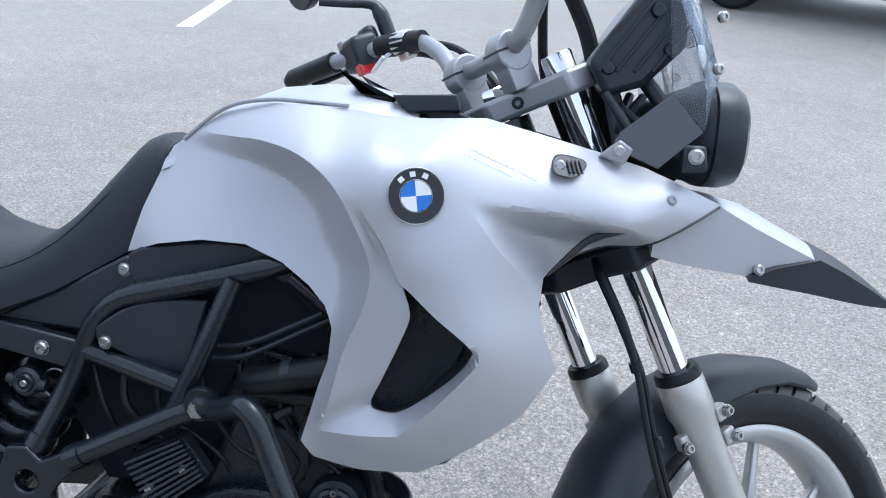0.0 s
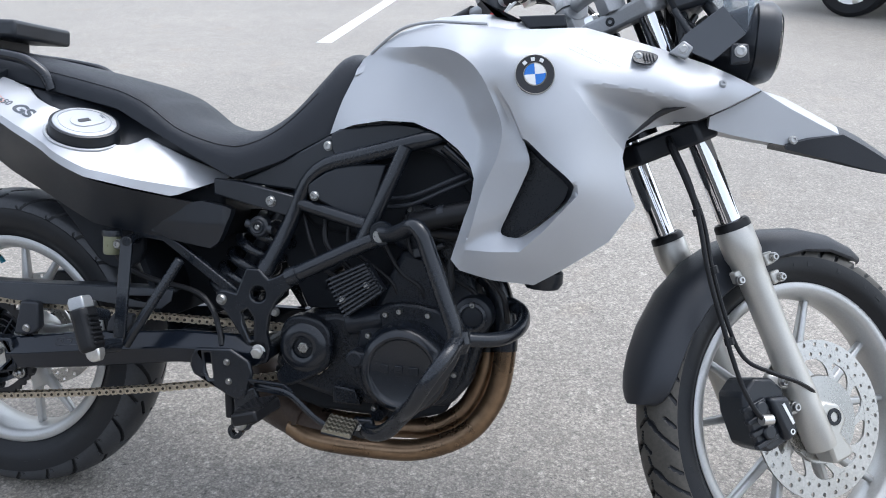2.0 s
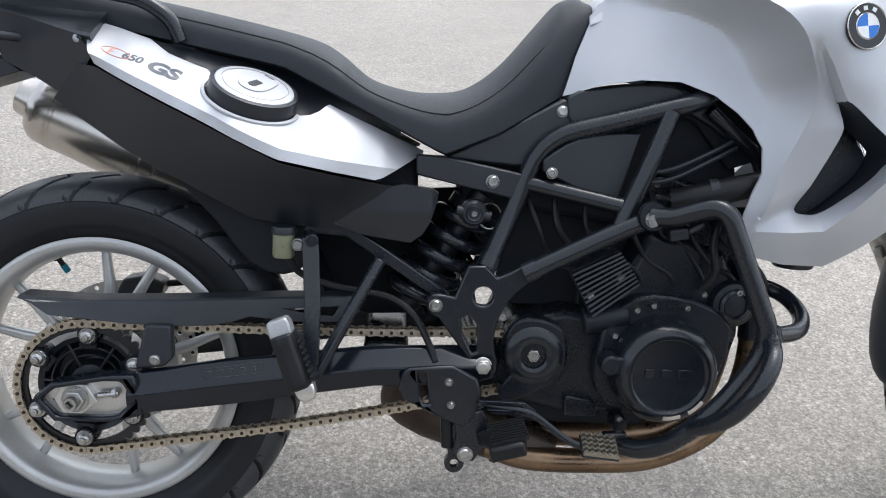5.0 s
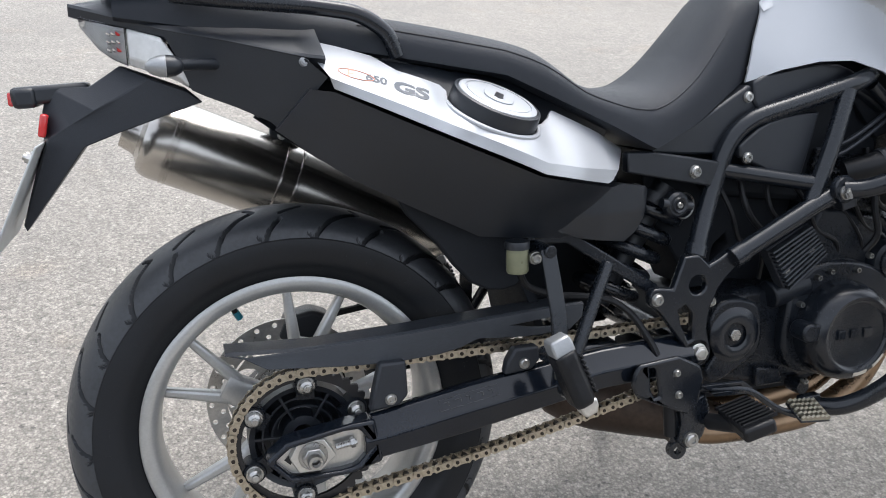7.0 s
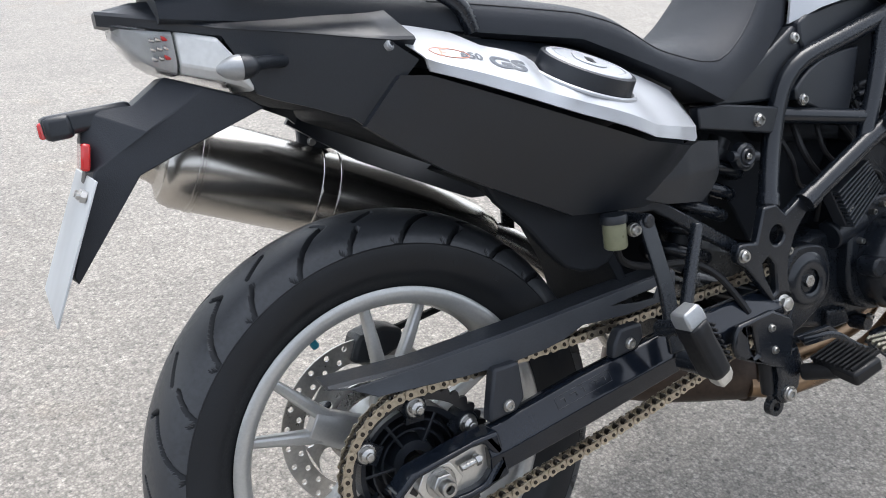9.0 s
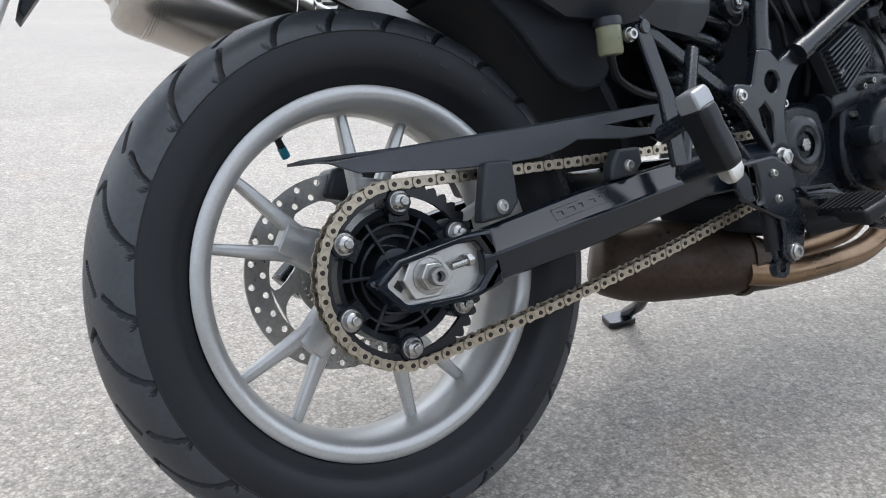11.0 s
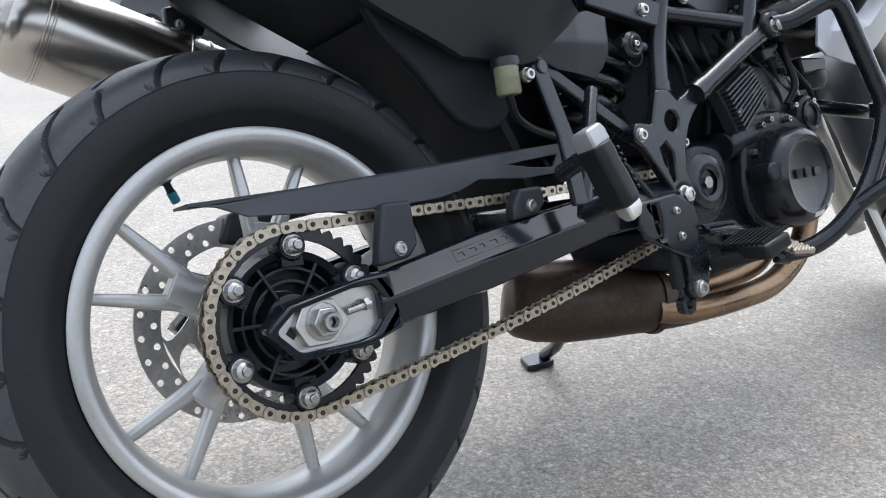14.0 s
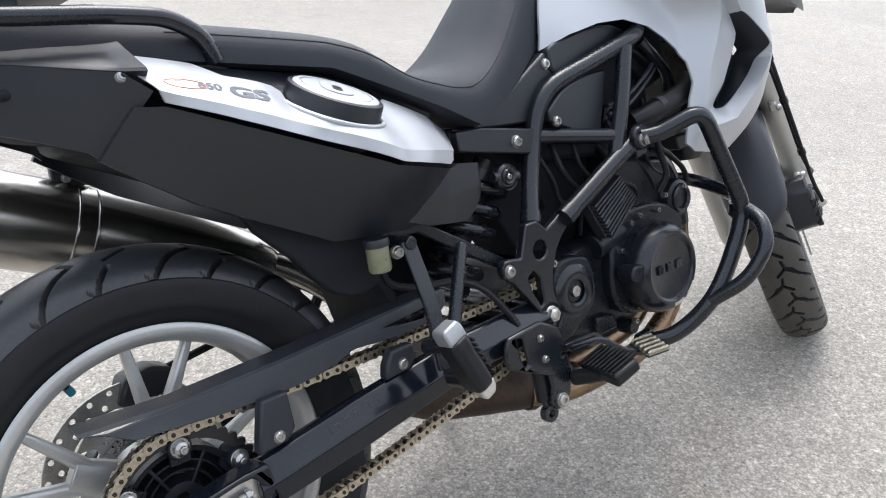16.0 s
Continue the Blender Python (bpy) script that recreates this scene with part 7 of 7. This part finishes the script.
for k in range(4):
    part("housing_rib", box(0.004, 0.006, 0.105 - 0.012 * k, at(1.318 + 0.018 * k, -0.0965, 1.108 - 0.004 * k) @ rot(34, "Y")), MATTE, ins, bevel=0.001)
for x, z in ((1.300, 1.070), (1.352, 1.140), (1.372, 1.095)):
    part("housing_boss", lathe([(0, -0.006), (0.007, -0.006), (0.009, 0.0), (0.009, 0.004)], 16), MATTE, ins, m=at(x, -0.096, z))
part("cluster_face", plate([(1.285, 1.080), (1.335, 1.158), (1.331, 1.161), (1.280, 1.083)], -0.085, 0.085), GREYCAP, ins)
for p, q, r in (((1.31, -0.06, 1.045), (1.33, -0.07, 0.965), 0.010), ((1.35, -0.06, 1.06), (1.40, -0.08, 1.00), 0.010), ((1.31, 0.06, 1.045), (1.33, 0.07, 0.965), 0.010), ((1.30, -0.09, 1.04), (1.33, -0.10, 1.0), 0.006)):
    part("cluster_stay", rod(p, q, r), BLACK, ins)
# wiring knot behind the headlamp
for k in range(6):
    rr = random.Random(70 + k)
    part("loom", sweep(smooth_line([(1.30 + 0.02 * k, -0.06 + 0.02 * k, 1.04), (1.32 + 0.03 * rr.random(), -0.09 + 0.03 * rr.random(), 1.0), (1.34, -0.05, 0.97), (1.33 + 0.02 * k, -0.02, 0.94)]), 0.006, 8), HOSE, ins)
# faint print on the fairing, too small to read
def on_fairing(x, z, lift):
    n = Vector((fair_depth(x + 0.006, z) - fair_depth(x - 0.006, z), -0.012, fair_depth(x, z + 0.006) - fair_depth(x, z - 0.006))).normalized()
    e1 = (Vector((1, 0, -0.39)) - n * n.dot(Vector((1, 0, -0.39)))).normalized()
    e3 = n.cross(e1)
    p = Vector((x, fair_depth(x, z), z)) + n * lift
    return Matrix(((e1.x, -n.x, e3.x, p.x), (e1.y, -n.y, e3.y, p.y), (e1.z, -n.z, e3.z, p.z), (0, 0, 0, 1)))


for count, x0, z0, tall in ((11, 1.147, 0.9645, 0.0050), (8, 1.140, 0.9585, 0.0034)):
    for k in range(count):
        x, z = x0 + 0.0072 * k, z0 - 0.39 * 0.0072 * k
        part("print_mark", box(0.0052, 0.0005, tall), WHITE, fairing, m=on_fairing(x, z, 0.0004))

# ---- writing on the tail panel ----
def lay(x, z):
    return V(x, sil_depth(x, z) - 0.0009, z)


def lettering(body, size, x, z, slope, material, parent, name, squash=1.0, bold=0.0):
    cu = bpy.data.curves.new(name, "FONT")
    cu.body, cu.size, cu.shear, cu.offset = body, size, 0.25, bold
    ob = bpy.data.objects.new(name, cu)
    scene.collection.objects.link(ob)
    bpy.context.view_layer.update()
    me = bpy.data.meshes.new_from_object(ob)
    bpy.data.objects.remove(ob)
    bm = bmesh.new()
    bm.from_mesh(me)
    bmesh.ops.triangulate(bm, faces=bm.faces)
    bmesh.ops.subdivide_edges(bm, edges=bm.edges, cuts=2, use_grid_fill=True)
    c, si = math.cos(radians(slope)), math.sin(radians(slope))
    for v in bm.verts:
        u, w = v.co.x * squash, v.co.y
        v.co = lay(x + u * c, z - u * si + w)
    bm.to_mesh(me)
    bm.free()
    me.materials.clear()
    me.materials.append(material)
    t = new(name, me)
    t.parent = parent
    return t


lettering("GS", 0.0185, 0.1225, 0.8095, 18, TEXTGREY, tailp, "model_lettering", 2.05, 0.0009)
lettering("650", 0.0112, 0.0890, 0.8225, 15, TEXTGREY, tailp, "number_lettering", 1.66, 0.0004)
lettering("F", 0.0150, 0.066, 0.8265, 12, REDLINE, tailp, "red_letter", 1.5)

# thin red oval behind the number
oval = []
for k in range(48):
    a = 2 * math.pi * k / 48
    x, z = 0.080 + 0.021 * math.cos(a), 0.8285 - 0.28 * 0.021 * math.cos(a) + 0.0052 * math.sin(a)
    oval.append(V(x, sil_depth(x, z) - 0.0005, z))
part("red_oval", sweep(oval, 0.0006, 6, loop=True), REDLINE, tailp, "thin red oval print")

# ---- the place round the motorcycle ----
def slab(name, pts, z0, z1, material, label, category):
    bm = bmesh.new()
    lo = [bm.verts.new((x, y, z0)) for x, y in pts]
    hi = [bm.verts.new((x, y, z1)) for x, y in pts]
    bm.faces.new(lo[::-1])
    bm.faces.new(hi)
    for i in range(len(pts)):
        j = (i + 1) % len(pts)
        bm.faces.new((lo[i], lo[j], hi[j], hi[i]))
    return tagged(part(name, bm, material), label, category, kind="structure")


slab("road_marking", [(-1.17, 5.12), (-1.05, 5.14), (-1.22, 8.2), (-1.34, 8.2)], 0.0, 0.004, LINE, "worn white parking bay line", "road marking")

# corrugated sheet fence with pale posts, weeds along its foot
def sheet_panel(width, height, pitch=0.15, deep=0.02):
    bm = bmesh.new()
    n = int(width / pitch * 4)
    prev = None
    for i in range(n + 1):
        x = width * i / n
        y = deep * (0, 1, 1, 0)[i % 4]
        pair = (bm.verts.new((x, y, 0)), bm.verts.new((x, y, height)))
        if prev:
            bm.faces.new((prev[0], pair[0], pair[1], prev[1]))
        prev = pair
    bmesh.ops.solidify(bm, geom=list(bm.faces), thickness=0.003)
    return bm


fence = new("fence")
fence.matrix_basis = pose(-12, 22.3, 0)
tagged(fence, "grey corrugated sheet fence on pale posts", "fence", kind="structure")
part("rail", box(48, 0.04, 0.05, at(24, 0.06, 0.35)), SHEET, fence)
first = part("fence_panel", sheet_panel(2.4, 2.1), SHEET, fence, m=at(0, 0, 0.16), flat=True)
post0 = part("fence_post", rod((0, 0, 0), (0, 0, 2.35), 0.05, 12), WHITE, fence, "pale round fence post", m=at(0, -0.09, 0))
for k in range(1, 20):
    shared("fence_panel", first.data, fence, at(2.4 * k, 0, 0))
    shared("fence_post", post0.data, fence, at(2.4 * k, 0, 0))


def tuft(rng, n, h):
    bm = bmesh.new()
    for _ in range(n):
        a, l = rng.random() * 6.28, h * (0.5 + rng.random())
        x, y, b = rng.gauss(0, 0.10), rng.gauss(0, 0.05), 0.5 * rng.random()
        w = 0.012
        p = [(x - w * math.sin(a), y + w * math.cos(a), 0), (x + w * math.sin(a), y - w * math.cos(a), 0), (x + b * l * math.cos(a) * 0.5, y + b * l * math.sin(a) * 0.5, l * 0.7), (x + b * l * math.cos(a), y + b * l * math.sin(a), l)]
        v = [bm.verts.new(q) for q in p]
        bm.faces.new((v[0], v[1], v[2]))
        bm.faces.new((v[1], v[3], v[2]))
    return bm


rng = random.Random(5)
tufts = []
for k in range(110):
    t_ = tuft(rng, 22, 0.16)
    bmesh.ops.translate(t_, verts=t_.verts, vec=(-10 + 0.36 * k + rng.random() * 0.25, 22.05 + 0.1 * rng.random(), 0))
    tufts.append(t_)
tagged(part("grass", join(*tufts), GRASS, flat=True), "weeds along the foot of the fence", "grass", kind="stuff")

# pale barrier beam on its feet, far ahead
barrier = new("barrier_beam")
part("beam", box(9.0, 0.30, 0.62, at(3.0, 0, 1.05) @ rot(-9, "Y")), CONCRETE, barrier, bevel=0.03)
part("foot", box(0.42, 0.40, 0.42, at(-0.9, 0, 0.21)), CONCRETE, barrier, bevel=0.02)
part("post", box(0.20, 0.20, 1.2, at(6.6, 0, 0.6)), CONCRETE, barrier, bevel=0.02)
barrier.matrix_basis = pose(22.2, 15.0, 0, 0, 0, -48)
tagged(barrier, "pale sloping barrier beam above the asphalt", "barrier")


# parked cars
def car(name, paint, label):
    c = new(name)
    side = [(-2.05, 0.42), (-2.08, 0.62), (-1.98, 0.90), (-1.75, 1.00), (-1.35, 1.42), (-0.3, 1.50), (0.35, 1.42), (1.05, 1.00), (1.85, 0.86), (2.08, 0.66), (2.10, 0.40), (1.90, 0.24), (-1.90, 0.26)]
    sec = []
    for y, sq in ((-0.86, 0.93), (-0.80, 0.985), (-0.5, 1.0), (0.5, 1.0), (0.80, 0.985), (0.86, 0.93)):
        row = []
        for x, z in side:
            tuck = 0.20 * max(0, z - 0.95) / 0.55 if abs(y) > 0.7 else 0
            row.append(V(x * sq, y * (1 - tuck), 0.24 + (z - 0.24) * sq))
        sec.append(row)
    part("body", rings(sec), paint, c, angle=30, bevel=0.03)
    for s in (-1, 1):
        part("side_window", plate([(-1.25, 1.02), (-1.10, 1.36), (-0.25, 1.42), (0.30, 1.36), (0.82, 1.03)], s * 0.845, s * 0.80), SCREENGREY, c, m=Matrix.Identity(4))
        for x in (-1.28, 1.30):
            w = part("wheel", lathe([(0.20, -0.10), (0.28, -0.105), (0.315, -0.08), (0.32, 0), (0.315, 0.08), (0.28, 0.105), (0.20, 0.10)], 32), RUBBER, c, m=at(x, s * 0.76, 0.32))
            part("rim", lathe([(0.0, -0.085), (0.05, -0.088), (0.07, -0.075), (0.185, -0.085), (0.205, -0.10), (0.205, -0.05)], 28), ALU, w, m=at(x, s * 0.76, 0.32) @ (rot(180, "Z") if s > 0 else Matrix.Identity(4)))
            for k in range(5):
                part("rim_spoke", box(0.16, 0.02, 0.045, rot(72 * k, "Y") @ at(0.11, -0.094, 0)), ALU, w, m=at(x, s * 0.76, 0.32) @ (rot(180, "Z") if s > 0 else Matrix.Identity(4)))
    part("bumper", box(0.10, 1.55, 0.24, at(-2.06, 0, 0.45)), BLACK, c, bevel=0.04)
    return tagged(c, label, "car")


near_car = car("parked_car", CARPAINT, "black parked car on the asphalt")
near_car.matrix_basis = pose(4.75, 7.45, 0, 0, 0, -32)
far_car = car("parked_car", CARPAINT, "dark parked car before the fence")
far_car.matrix_basis = pose(8.31, 21.90, 0, 0, 0, -17.6)


# plain unseen walls added behind the walk to darken reflections and low skylight
slab("shade_wall_south", [(-14, -11.3), (40, -11.3), (40, -11.0), (-14, -11.0)], 0.0, 3.4, PLATE, "unseen dark grey wall added to darken reflections", "wall")
slab("shade_wall_west", [(-14.3, -11.3), (-14, -11.3), (-14, 6.0), (-14.3, 6.0)], 0.0, 3.4, PLATE, "unseen dark grey wall added to darken reflections", "wall")
